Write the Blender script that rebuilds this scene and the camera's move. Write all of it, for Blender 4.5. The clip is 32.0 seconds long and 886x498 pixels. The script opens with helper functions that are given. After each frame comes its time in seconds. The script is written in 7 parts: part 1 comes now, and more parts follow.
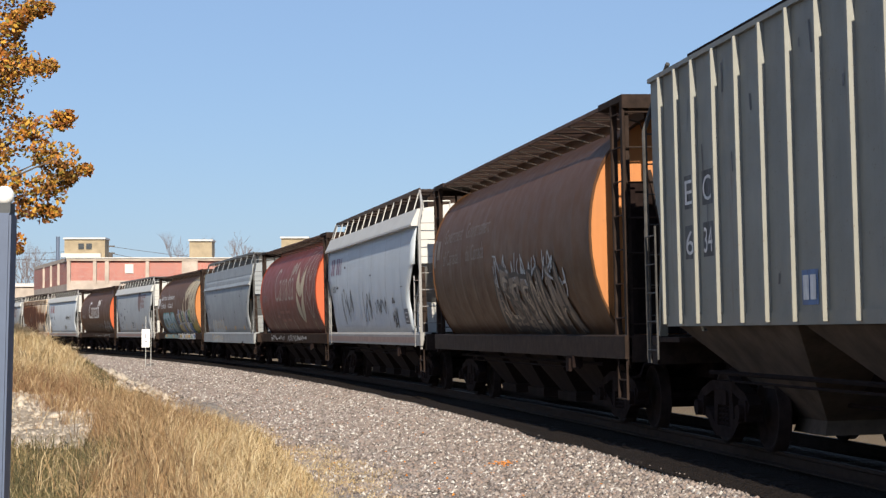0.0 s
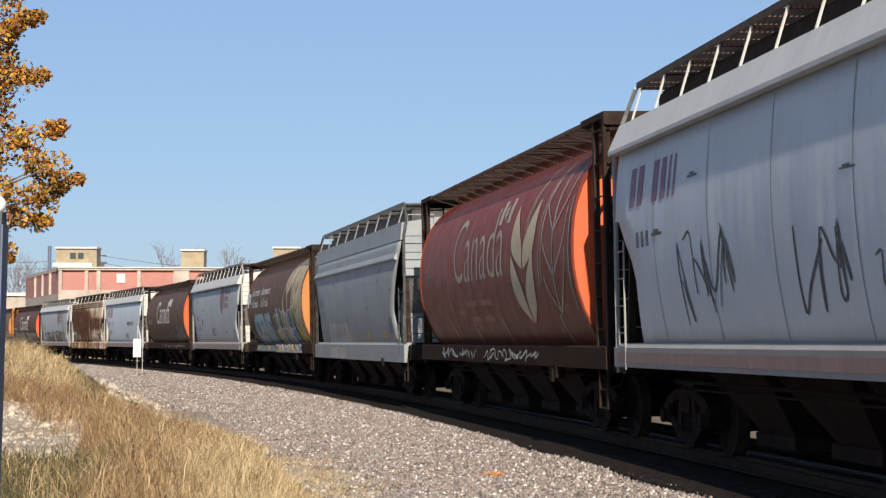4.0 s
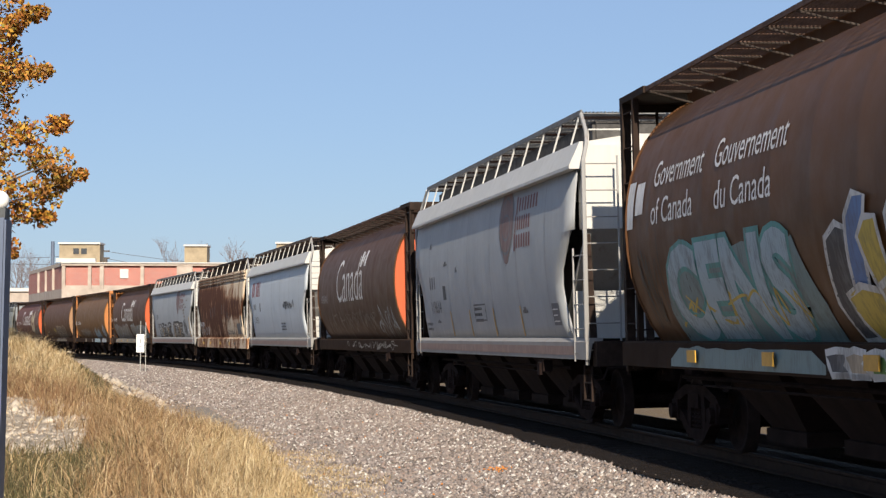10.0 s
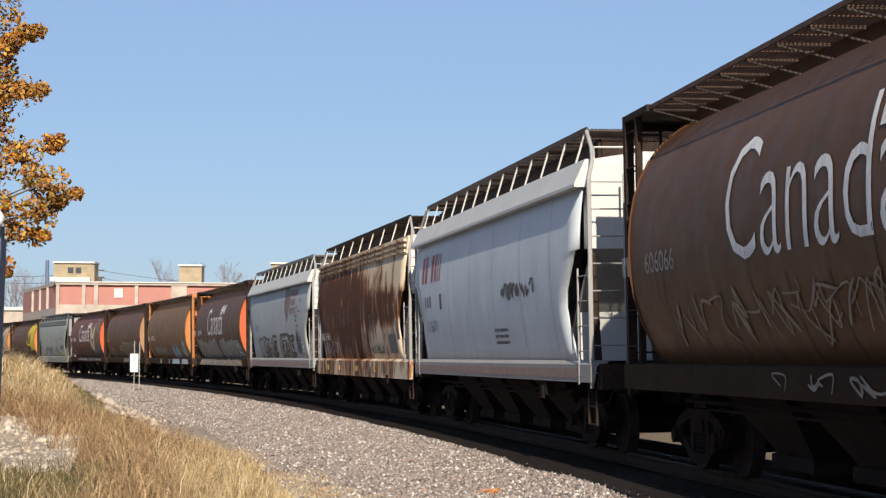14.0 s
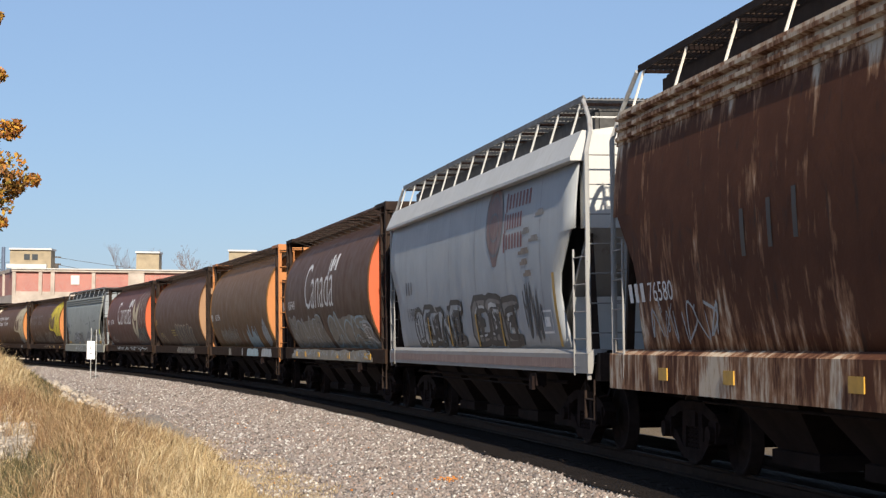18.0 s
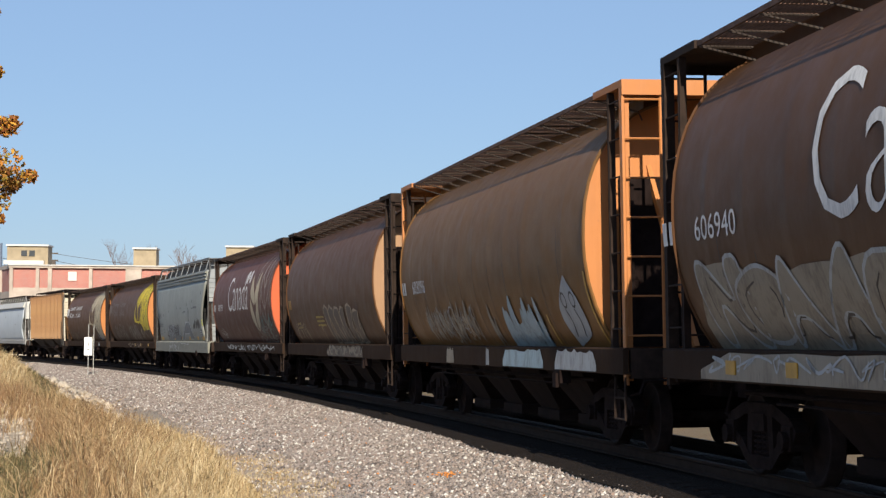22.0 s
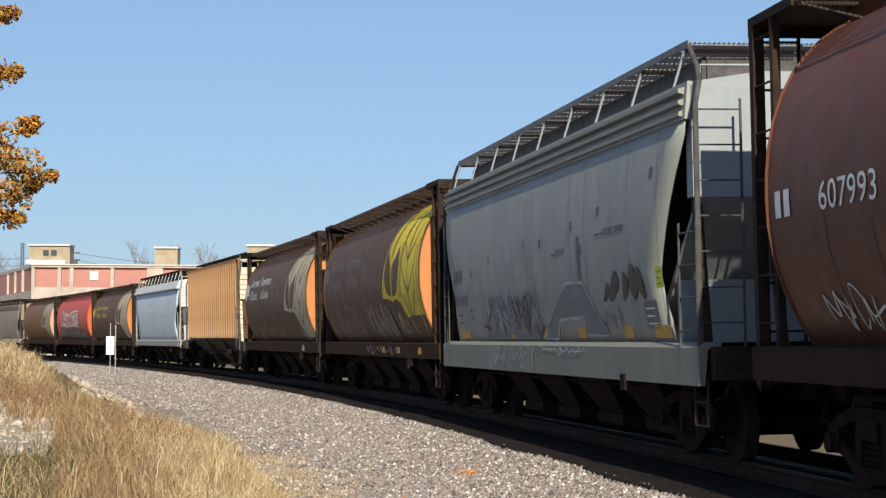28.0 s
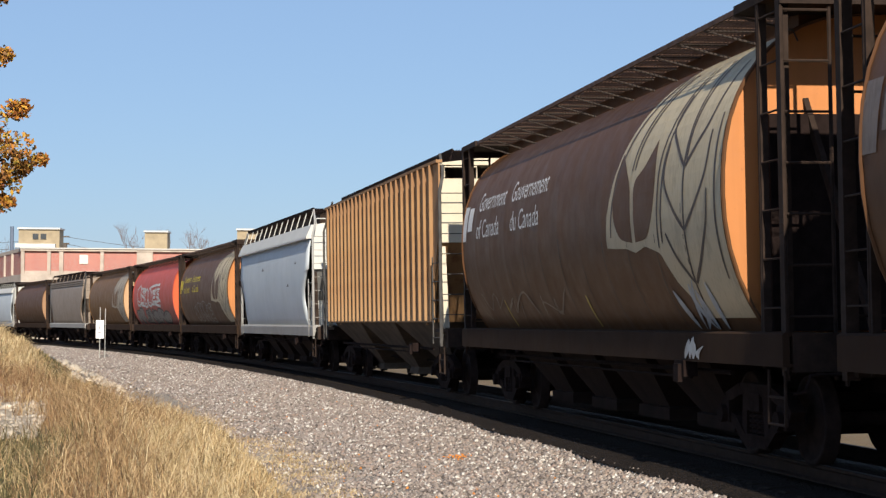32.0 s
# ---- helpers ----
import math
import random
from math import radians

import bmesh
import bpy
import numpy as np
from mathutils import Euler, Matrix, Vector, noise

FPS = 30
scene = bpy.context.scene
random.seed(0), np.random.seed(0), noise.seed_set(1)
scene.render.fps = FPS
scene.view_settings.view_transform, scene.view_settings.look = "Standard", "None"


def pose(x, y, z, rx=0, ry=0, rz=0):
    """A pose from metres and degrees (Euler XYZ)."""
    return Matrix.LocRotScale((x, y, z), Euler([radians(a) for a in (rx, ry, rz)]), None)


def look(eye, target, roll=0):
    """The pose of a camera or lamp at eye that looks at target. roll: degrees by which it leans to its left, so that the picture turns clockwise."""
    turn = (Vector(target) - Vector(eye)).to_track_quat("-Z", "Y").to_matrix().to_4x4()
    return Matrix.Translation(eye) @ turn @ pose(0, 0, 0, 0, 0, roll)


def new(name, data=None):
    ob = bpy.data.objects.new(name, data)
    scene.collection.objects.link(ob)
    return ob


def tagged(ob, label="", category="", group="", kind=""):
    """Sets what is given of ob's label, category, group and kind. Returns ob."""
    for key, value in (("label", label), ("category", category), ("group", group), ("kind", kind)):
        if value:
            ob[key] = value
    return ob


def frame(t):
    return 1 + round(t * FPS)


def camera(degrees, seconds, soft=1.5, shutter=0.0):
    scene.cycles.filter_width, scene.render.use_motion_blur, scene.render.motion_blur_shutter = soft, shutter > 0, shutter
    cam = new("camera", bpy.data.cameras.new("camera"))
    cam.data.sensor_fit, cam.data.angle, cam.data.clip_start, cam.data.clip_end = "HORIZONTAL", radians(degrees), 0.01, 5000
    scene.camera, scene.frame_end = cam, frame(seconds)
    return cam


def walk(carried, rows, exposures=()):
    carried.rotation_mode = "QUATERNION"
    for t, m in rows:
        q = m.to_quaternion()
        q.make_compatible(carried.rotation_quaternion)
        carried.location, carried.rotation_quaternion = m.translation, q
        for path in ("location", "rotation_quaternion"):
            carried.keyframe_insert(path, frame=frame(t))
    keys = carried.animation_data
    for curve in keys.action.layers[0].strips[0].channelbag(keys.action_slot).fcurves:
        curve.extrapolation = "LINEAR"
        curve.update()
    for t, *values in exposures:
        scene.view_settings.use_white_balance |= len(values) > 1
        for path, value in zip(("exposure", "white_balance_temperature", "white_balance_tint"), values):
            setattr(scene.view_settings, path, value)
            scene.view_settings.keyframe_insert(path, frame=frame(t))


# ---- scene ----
from functools import lru_cache

cam = camera(26.69, 32.0, soft=1.35)
EYE = (0.0, 0.0, 1.325)
# seconds, yaw, pitch, roll of the hand-held camera
VIEW = [
    (0, 0.000, 2.636, -0.00), (0.5, 0.052, 2.727, -0.07), (1, -0.142, 2.670, -0.04), (1.5, -0.184, 2.717, -0.26),
    (2, -0.184, 2.814, -0.12), (2.5, -0.177, 2.971, -0.20), (3, -0.158, 2.999, -0.12), (3.5, -0.268, 2.956, -0.18),
    (5.5, -0.021, 3.009, -0.27), (6, 0.055, 3.029, -0.39), (6.5, 0.133, 2.857, -0.32), (7, 0.213, 2.460, -0.11),
    (7.5, 0.110, 2.142, -0.15), (8, 0.213, 2.009, -0.11), (8.5, 0.162, 2.183, -0.08), (9, 0.018, 2.365, -0.01),
    (9.5, -0.001, 2.641, -0.19), (10, -0.156, 2.809, -0.12), (10.5, -0.051, 3.039, -0.29), (11, -0.163, 3.082, -0.13),
    (11.5, -0.150, 3.187, -0.22), (12, -0.157, 3.246, -0.26), (12.5, -0.287, 3.228, -0.43), (13, -0.289, 3.330, -0.45),
    (13.5, -0.215, 3.503, -0.49), (15.5, -1.060, 3.235, -0.47), (16, -1.035, 3.218, -0.56), (16.5, -1.061, 3.123, -0.56),
    (17, -1.210, 2.924, -0.39), (17.5, -1.391, 3.022, -0.33), (18, -1.626, 3.115, -0.62), (18.5, -1.684, 3.194, -0.66),
    (19, -1.865, 3.159, -0.60), (19.5, -1.768, 3.125, -0.72), (20, -1.742, 3.033, -0.65), (20.5, -1.710, 2.928, -0.65),
    (21, -1.768, 2.847, -0.64), (21.5, -1.768, 2.849, -0.50), (22, -1.704, 2.974, -0.49), (22.5, -1.654, 3.056, -0.59),
    (23, -1.548, 3.118, -0.53), (23.5, -1.476, 3.274, -0.51), (24, -1.340, 3.239, -0.50), (24.5, -1.300, 3.192, -0.65),
    (25, -1.132, 3.121, -0.45), (25.5, -1.165, 3.001, -0.37), (27.5, -0.976, 3.055, -0.38), (28, -1.054, 2.911, -0.31),
    (28.5, -1.240, 2.391, -0.20), (29, -1.207, 2.326, -0.28), (29.5, -1.429, 2.436, -0.31), (30, -1.599, 2.489, -0.40),
    (30.5, -1.513, 2.421, -0.22), (31, -1.509, 2.346, -0.34), (31.5, -1.463, 2.297, -0.28), (32, -1.366, 2.442, -0.44),
]

# the recording drifts from slightly warm to slightly cool and back
BALANCE = [(0, 6520, 10), (4, 6550, 10), (9, 6700, 11), (18, 6580, 10), (23, 6530, 8), (25.5, 6430, 6), (29, 6430, 6), (30.5, 6500, 8), (32, 6530, 9)]
walk(cam, [(t, pose(*EYE, 90 + p, r, a)) for t, a, p, r in VIEW], [(t, 0.6, k, tint) for t, k, tint in BALANCE])

# ---- sun and sky ----
SUN_EL, SUN_AZ = radians(27.5), radians(176.0)      # azimuth clockwise from +y
to_sun = Vector((math.sin(SUN_AZ) * math.cos(SUN_EL), math.cos(SUN_AZ) * math.cos(SUN_EL), math.sin(SUN_EL)))
sun = new("sun", bpy.data.lights.new("sun", "SUN"))
sun.data.energy, sun.data.angle, sun.data.color = 5.0, radians(0.53), (1.0, 0.905, 0.75)
sun.matrix_world = look((0, 0, 60), Vector((0, 0, 60)) - to_sun)
world = bpy.data.worlds.new("world")
scene.world = world
world.use_nodes = True
wn = world.node_tree.nodes
sky = wn.new("ShaderNodeTexSky")
sky.sky_type, sky.sun_disc, sky.sun_elevation, sky.sun_rotation = "NISHITA", False, SUN_EL, SUN_AZ
sky.air_density, sky.dust_density, sky.ozone_density = 1.0, 0.5, 5.0
wn["Background"].inputs["Strength"].default_value = 0.0675
# thin bright haze that evens out the sky's gradient
haze = wn.new("ShaderNodeMix")
haze.data_type = "RGBA"
haze.inputs[0].default_value, haze.inputs[7].default_value = 0.5, (3.6, 5.08, 8.0, 1)
world.node_tree.links.new(sky.outputs[0], haze.inputs[6])
world.node_tree.links.new(haze.outputs[2], wn["Background"].inputs[0])

# ---- the line of the track: distance s along it, away from the camera ----
U = np.linspace(-320, 520, 4201)
_u = np.clip(U, -20, 150)
_k = -0.0016044 - 7.7723e-06 * _u + 1.1074e-07 * _u * _u
TH = np.concatenate([[0], np.cumsum((_k[1:] + _k[:-1]) / 2 * np.diff(U))])
TH += -0.14548 - np.interp(0, U, TH)
_m = (TH[1:] + TH[:-1]) / 2
TX = np.concatenate([[0], np.cumsum(np.sin(_m) * np.diff(U))])
TY = np.concatenate([[0], np.cumsum(np.cos(_m) * np.diff(U))])
TX += 4.0 - np.interp(0, U, TX)
TY += 25.844 - np.interp(0, U, TY)
GRADE, CANT = 0.00136, 1.3


def on_track(s, o=0.0, z=0.0):
    """The point s along the track, o to the camera's side of its centre, z over the rail."""
    x, y, a = np.interp(s, U, TX), np.interp(s, U, TY), np.interp(s, U, TH)
    return Vector((x - o * math.cos(a), y + o * math.sin(a), z + GRADE * s))


def gone(t):
    """The distance that the train has run by t."""
    u = (t - 16) / 16
    return 8.8869 * t + 0.43358 * t * t / 32 - 0.84947 * (u ** 3 - u) + 0.48361 * (u ** 4 - u * u)


def car_pose(c, t):
    s = c - gone(t)
    a, b = on_track(s - 6.4), on_track(s + 6.4)
    d = a - b
    m = (a + b) / 2
    return pose(m.x, m.y, m.z, CANT, -math.degrees(math.atan2(d.z, d.xy.length)), math.degrees(math.atan2(d.y, d.x)))


_cs = np.column_stack([TX, TY])


def near_track(x, y):
    """s and o of many points, by the nearest sample of the line."""
    x, y = np.ravel(x), np.ravel(y)
    s, o = np.zeros(len(x)), np.zeros(len(x))
    P = _cs[::5]
    for i in range(0, len(x), 4000):
        dx, dy = x[i:i + 4000, None] - P[None, :, 0], y[i:i + 4000, None] - P[None, :, 1]
        j = np.argmin(dx * dx + dy * dy, axis=1) * 5
        ex, ey = x[i:i + 4000] - TX[j], y[i:i + 4000] - TY[j]
        s[i:i + 4000] = U[j] + ex * np.sin(TH[j]) + ey * np.cos(TH[j])
        o[i:i + 4000] = -ex * np.cos(TH[j]) + ey * np.sin(TH[j])
    return s, o


def smooth(a, b, x):
    t = np.clip((x - a) / (b - a), 0, 1)
    return t * t * (3 - 2 * t)


def ripple(x, y, size, seed=0):
    """Cheap smooth noise of about -1 to 1."""
    r = np.random.RandomState(seed)
    v = 0
    for _ in range(6):
        a, f, p = r.uniform(0, 6.28), r.uniform(0.6, 1.6) * 6.28 / size, r.uniform(0, 6.28)
        v = v + np.sin((x * math.cos(a) + y * math.sin(a)) * f + p)
    return v / 3.0


def ground_z(x, y, so=None):
    s, o = near_track(x, y) if so is None else so
    x, y = np.ravel(x), np.ravel(y)
    prof = np.interp(np.abs(o), [0, 1.2, 1.6, 2.6, 3.4, 5.6, 7.5, 30], [-0.26, -0.28, -0.34, -0.50, -0.60, -0.72, -0.70, -0.55])
    bank = 2.15 * smooth(6.6, 13.5, o) * smooth(8, 44, s) + 0.25 * smooth(5.5, 9, o) * smooth(-14, 6, s)
    rough = 0.10 * ripple(x, y, 7, 1) * smooth(5.5, 9, np.abs(o)) + 0.03 * ripple(x, y, 1.6, 2) * smooth(3, 5, np.abs(o))
    bank = bank + 0.42 * (1 - smooth(-24, -16, s)) * smooth(5, 8, np.abs(o))
    far = 1 - smooth(250, 500, s)
    return prof + bank + rough + GRADE * np.clip(s, -60, 300) * far


def gz(x, y):
    return float(ground_z(np.array([x]), np.array([y]))[0])


# ---- small mesh tools ----
def box(bm, x0, x1, y0, y1, z0, z1):
    v = [bm.verts.new(p) for p in ((x0, y0, z0), (x1, y0, z0), (x1, y1, z0), (x0, y1, z0), (x0, y0, z1), (x1, y0, z1), (x1, y1, z1), (x0, y1, z1))]
    for f in ((3, 2, 1, 0), (4, 5, 6, 7), (0, 1, 5, 4), (1, 2, 6, 5), (2, 3, 7, 6), (3, 0, 4, 7)):
        bm.faces.new([v[i] for i in f])
    return v


def rod(bm, p, q, r, n=6, r2=None):
    """A round bar from p to q."""
    p, q = Vector(p), Vector(q)
    d = (q - p).normalized()
    a = d.cross(Vector((0, 0, 1)) if abs(d.z) < 0.9 else Vector((1, 0, 0))).normalized()
    b = d.cross(a)
    r2 = r if r2 is None else r2
    rings = [[bm.verts.new(c + (a * math.cos(6.2832 * i / n) + b * math.sin(6.2832 * i / n)) * k) for i in range(n)] for c, k in ((p, r), (q, r2))]
    for i in range(n):
        bm.faces.new((rings[0][i], rings[0][(i + 1) % n], rings[1][(i + 1) % n], rings[1][i]))
    bm.faces.new(rings[0][::-1])
    bm.faces.new(rings[1])


def rods(bm, pts, r, n=6):
    """A bent round bar through the points, in one piece."""
    pts = [Vector(p) for p in pts]
    rings, side = [], None
    for i, p in enumerate(pts):
        d = (pts[min(i + 1, len(pts) - 1)] - pts[max(i - 1, 0)]).normalized()
        if side is None:
            side = d.orthogonal().normalized()
        else:
            side = (side - d * side.dot(d))
            side = side.normalized() if side.length > 1e-6 else d.orthogonal().normalized()
        up = d.cross(side)
        k = 1.0
        if 0 < i < len(pts) - 1:
            k = 1.0 / max(0.6, (pts[i + 1] - p).normalized().dot(d))
        rings.append([bm.verts.new(p + (side * math.cos(6.2832 * j / n) + up * math.sin(6.2832 * j / n)) * r * min(k, 1.4)) for j in range(n)])
    for u, v in zip(rings, rings[1:]):
        for j in range(n):
            bm.faces.new((u[j], u[(j + 1) % n], v[(j + 1) % n], v[j]))
    bm.faces.new(rings[0][::-1])
    bm.faces.new(rings[-1])


def beam(bm, p, q, w, h):
    """A square bar from p to q, w wide across and h high."""
    p, q = Vector(p), Vector(q)
    d = (q - p).normalized()
    a = d.cross(Vector((0, 0, 1)) if abs(d.z) < 0.9 else Vector((0, 1, 0))).normalized()
    b = a.cross(d)
    v = [bm.verts.new(c + a * (i * w / 2) + b * (j * h / 2)) for c in (p, q) for i, j in ((-1, -1), (1, -1), (1, 1), (-1, 1))]
    for f in ((3, 2, 1, 0), (4, 5, 6, 7), (0, 1, 5, 4), (1, 2, 6, 5), (2, 3, 7, 6), (3, 0, 4, 7)):
        bm.faces.new([v[i] for i in f])


def prism(bm, poly, axis, a, b):
    """A flat outline pulled from a to b along an axis; the outline is in the two other axes in order."""
    def at(p, c):
        q = list(p)
        q.insert("xyz".index(axis), c)
        return q
    lo, hi = [bm.verts.new(at(p, a)) for p in poly], [bm.verts.new(at(p, b)) for p in poly]
    n = len(poly)
    for i in range(n):
        bm.faces.new((lo[i], lo[(i + 1) % n], hi[(i + 1) % n], hi[i]))
    bm.faces.new(lo[::-1])
    bm.faces.new(hi)


def sheet(bm, rows, thick=0.0):
    """A skin over rows of points."""
    g = [[bm.verts.new(p) for p in r] for r in rows]
    for r, q in zip(g, g[1:]):
        for i in range(len(r) - 1):
            bm.faces.new((r[i], r[i + 1], q[i + 1], q[i]))
    return g


MESHES = {}


def mesh_of(bm, name, shade=False):
    bmesh.ops.recalc_face_normals(bm, faces=bm.faces)
    me = bpy.data.meshes.new(name)
    bm.to_mesh(me)
    bm.free()
    if shade:
        for p in me.polygons:
            p.use_smooth = True
    return me


def part(name, bm, material, parent=None, label="", shade=False, at=None):
    """Links a bmesh, or a mesh that other parts share, as one mesh object under its thing."""
    me = mesh_of(bm, name, shade) if isinstance(bm, bmesh.types.BMesh) else bm
    if not me.materials:
        me.materials.append(None)
    ob = new(name, me)
    ob.material_slots[0].link = "OBJECT"
    ob.material_slots[0].material = material
    if parent is not None:
        ob.parent = parent
    if at is not None:
        ob.matrix_basis = at
    if label:
        ob["label"] = label
    return ob


def shared(key, make, shade=False):
    """The mesh of that key, made once."""
    if key not in MESHES:
        bm = bmesh.new()
        make(bm)
        MESHES[key] = mesh_of(bm, key.split(":")[0], shade)
    return MESHES[key]


# ---- materials ----
class Mat:
    """A node material under construction."""

    def __init__(self, name, rough=0.6, metal=0.0):
        self.m = bpy.data.materials.new(name)
        self.m.use_nodes = True
        self.n, self.l = self.m.node_tree.nodes, self.m.node_tree.links
        self.b = self.n["Principled BSDF"]
        self.b.inputs["Roughness"].default_value = rough
        self.b.inputs["Metallic"].default_value = metal
        self.co = self.n.new("ShaderNodeTexCoord").outputs["Object"]

    def coords(self, scale):
        mp = self.n.new("ShaderNodeMapping")
        mp.inputs["Scale"].default_value = scale
        self.l.new(self.co, mp.inputs[0])
        return mp.outputs[0]

    def noise(self, scale, detail=4, stretch=(1, 1, 1), rough=0.6):
        t = self.n.new("ShaderNodeTexNoise")
        t.inputs["Scale"].default_value, t.inputs["Detail"].default_value, t.inputs["Roughness"].default_value = scale, detail, rough
        self.l.new(self.coords(stretch), t.inputs["Vector"])
        return t.outputs["Fac"]

    def voronoi(self, scale, feature="F1", out="Distance", stretch=(1, 1, 1)):
        t = self.n.new("ShaderNodeTexVoronoi")
        t.feature = feature
        t.inputs["Scale"].default_value = scale
        self.l.new(self.coords(stretch), t.inputs["Vector"])
        return t.outputs[out]

    def ramp(self, fac, stops):
        r = self.n.new("ShaderNodeValToRGB")
        e = r.color_ramp.elements
        while len(e) < len(stops):
            e.new(0.5)
        for q, (p, c) in zip(e, stops):
            q.position, q.color = p, (*c, 1) if isinstance(c, tuple) else (c, c, c, 1)
        self.l.new(fac, r.inputs[0])
        return r.outputs[0]

    def mix(self, fac, a, b, mode="MIX"):
        x = self.n.new("ShaderNodeMix")
        x.data_type, x.blend_type = "RGBA", mode
        for sock, v in ((x.inputs[0], fac), (x.inputs[6], a), (x.inputs[7], b)):
            if isinstance(v, (int, float)):
                sock.default_value = v
            elif isinstance(v, tuple):
                sock.default_value = (*v, 1)
            else:
                self.l.new(v, sock)
        return x.outputs[2]

    def math(self, op, a, b=0.0):
        x = self.n.new("ShaderNodeMath")
        x.operation = op
        for sock, v in zip(x.inputs, (a, b)):
            if isinstance(v, (int, float)):
                sock.default_value = v
            else:
                self.l.new(v, sock)
        return x.outputs[0]

    def height(self):
        x = self.n.new("ShaderNodeSeparateXYZ")
        self.l.new(self.co, x.inputs[0])
        return x.outputs[2]

    def random(self):
        return self.n.new("ShaderNodeObjectInfo").outputs["Random"]

    def island(self):
        return self.n.new("ShaderNodeNewGeometry").outputs["Random Per Island"]

    def bump(self, h, strength=0.3, dist=0.02):
        x = self.n.new("ShaderNodeBump")
        x.inputs["Strength"].default_value, x.inputs["Distance"].default_value = strength, dist
        self.l.new(h, x.inputs["Height"])
        self.l.new(x.outputs[0], self.b.inputs["Normal"])

    def colour(self, c):
        if isinstance(c, tuple):
            self.b.inputs["Base Color"].default_value = (*c, 1)
        else:
            self.l.new(c, self.b.inputs["Base Color"])
        return self

    def rough(self, v):
        self.l.new(v, self.b.inputs["Roughness"])


RUST = (0.13, 0.05, 0.022)


@lru_cache(None)
def paint(name, base, faded, rust=0.25, dust=0.5, dusty=(0.13, 0.085, 0.05), rough=0.55, low=0.0, gloss=0.5):
    """Weathered vehicle paint: faded patches, rust specks, streaks that run down, a low band of road dust that can also
    carry bounced light.
    """
    a = Mat(name, rough)
    c = a.mix(a.ramp(a.noise(0.7, 5), [(0.32, 0.0), (0.7, 1.0)]), base, faded)
    c = a.mix(a.math("MULTIPLY", a.ramp(a.noise(9, 4, (1, 1, 0.06)), [(0.5, 0.0), (0.75, 1.0)]), 0.22), c, tuple(x * 0.6 for x in base))
    c = a.mix(a.math("MULTIPLY", a.ramp(a.noise(3.2, 6, (1, 1, 0.12)), [(0.62 - 0.2 * low, 0.0), (0.74 - 0.2 * low, 1.0)]), rust), c, RUST)
    c = a.mix(a.math("MULTIPLY", a.ramp(a.noise(28, 3), [(0.66, 0.0), (0.72, 1.0)]), rust), c, (0.09, 0.04, 0.02))
    band = a.ramp(a.math("ADD", a.math("MULTIPLY", a.height(), 0.25), a.math("MULTIPLY", a.noise(1.6, 5, (1, 1, 0.5)), 0.3)), [(0.42, 1.0), (0.82, 0.0)])
    c = a.mix(a.math("MULTIPLY", band, dust), c, dusty)
    a.colour(c)
    a.b.inputs["Specular IOR Level"].default_value = gloss
    a.rough(a.ramp(a.noise(2.5, 4), [(0.3, rough - 0.04), (0.7, min(1.0, rough + 0.1))]))
    a.bump(a.math("ADD", a.math("MULTIPLY", a.noise(1.1, 2, (1, 1, 0.07)), 1.6), a.math("MULTIPLY", a.noise(2.2, 3), 0.5)), 0.28, 0.05)
    return a.m


@lru_cache(None)
def plain(name, c, rough=0.6, metal=0.0, vary=0.25, size=6.0, gloss=0.5):
    a = Mat(name, rough, metal)
    a.b.inputs["Specular IOR Level"].default_value = gloss
    dark = tuple(x * (1 - vary) for x in c)
    lite = tuple(min(1, x * (1 + vary)) for x in c)
    k = a.mix(a.ramp(a.noise(size, 5), [(0.3, 0.0), (0.7, 1.0)]), dark, lite)
    a.colour(a.mix(a.math("MULTIPLY", a.ramp(a.noise(size * 6, 3), [(0.45, 0.0), (0.7, 1.0)]), 0.3), k, dark))
    return a.m


def decal_paint(name, c, worn=0.5, base=(0.05, 0.03, 0.02)):
    a = Mat(name, 0.6)
    k = a.math("MULTIPLY", a.ramp(a.math("ADD", a.math("MULTIPLY", a.noise(3.5, 6, (1, 1, 0.4)), 0.55), a.math("MULTIPLY", a.noise(22, 3, (1, 1, 0.25)), 0.45)), [(0.47, 0.0), (0.64, 1.0)]), worn)
    a.colour(a.mix(k, c, base))
    return a.m

# ---- paints ----
BROWN = paint("brown_paint", (0.0948, 0.0432, 0.0200), (0.1058, 0.0505, 0.0229), 0.2, 0.5, (0.1048, 0.0489, 0.0185), 0.52, 0.0, 0.18)
BROWN_DARK = paint("dark_brown_paint", (0.0848, 0.0391, 0.0185), (0.0957, 0.0465, 0.0222), 0.2, 0.5, (0.0866, 0.0407, 0.0155), 0.52, 0.0, 0.18)
# Its bright low band paints in light bounced off the ballast, besides dust.
BROWN_WARM = paint("warm_brown_paint", (0.1378, 0.0698, 0.0270), (0.1526, 0.0805, 0.0306), 0.25, 0.75, (0.2523, 0.1135, 0.0270), 0.52, 0.0, 0.18)
# Sill brown, kept darker than the shells' coats.
SILL_BROWN = paint("grimy_brown_sill", (0.028, 0.017, 0.013), (0.038, 0.024, 0.017), 0.3, 0.3, (0.042, 0.025, 0.015), 0.85, 0.0, 0.05)
SILL_WHITE = paint("grimy_white_sill", (0.3268, 0.3268, 0.3268), (0.2651, 0.2575, 0.2489), 0.5, 0.35, (0.1245, 0.1016, 0.0855), 0.65, 0.0, 0.3)
RED_CAR = paint("red_paint", (0.1947, 0.0324, 0.0140), (0.1630, 0.0361, 0.0198), 0.35, 0.75, (0.0734, 0.0265, 0.0154), 0.5, 0.0, 0.28)
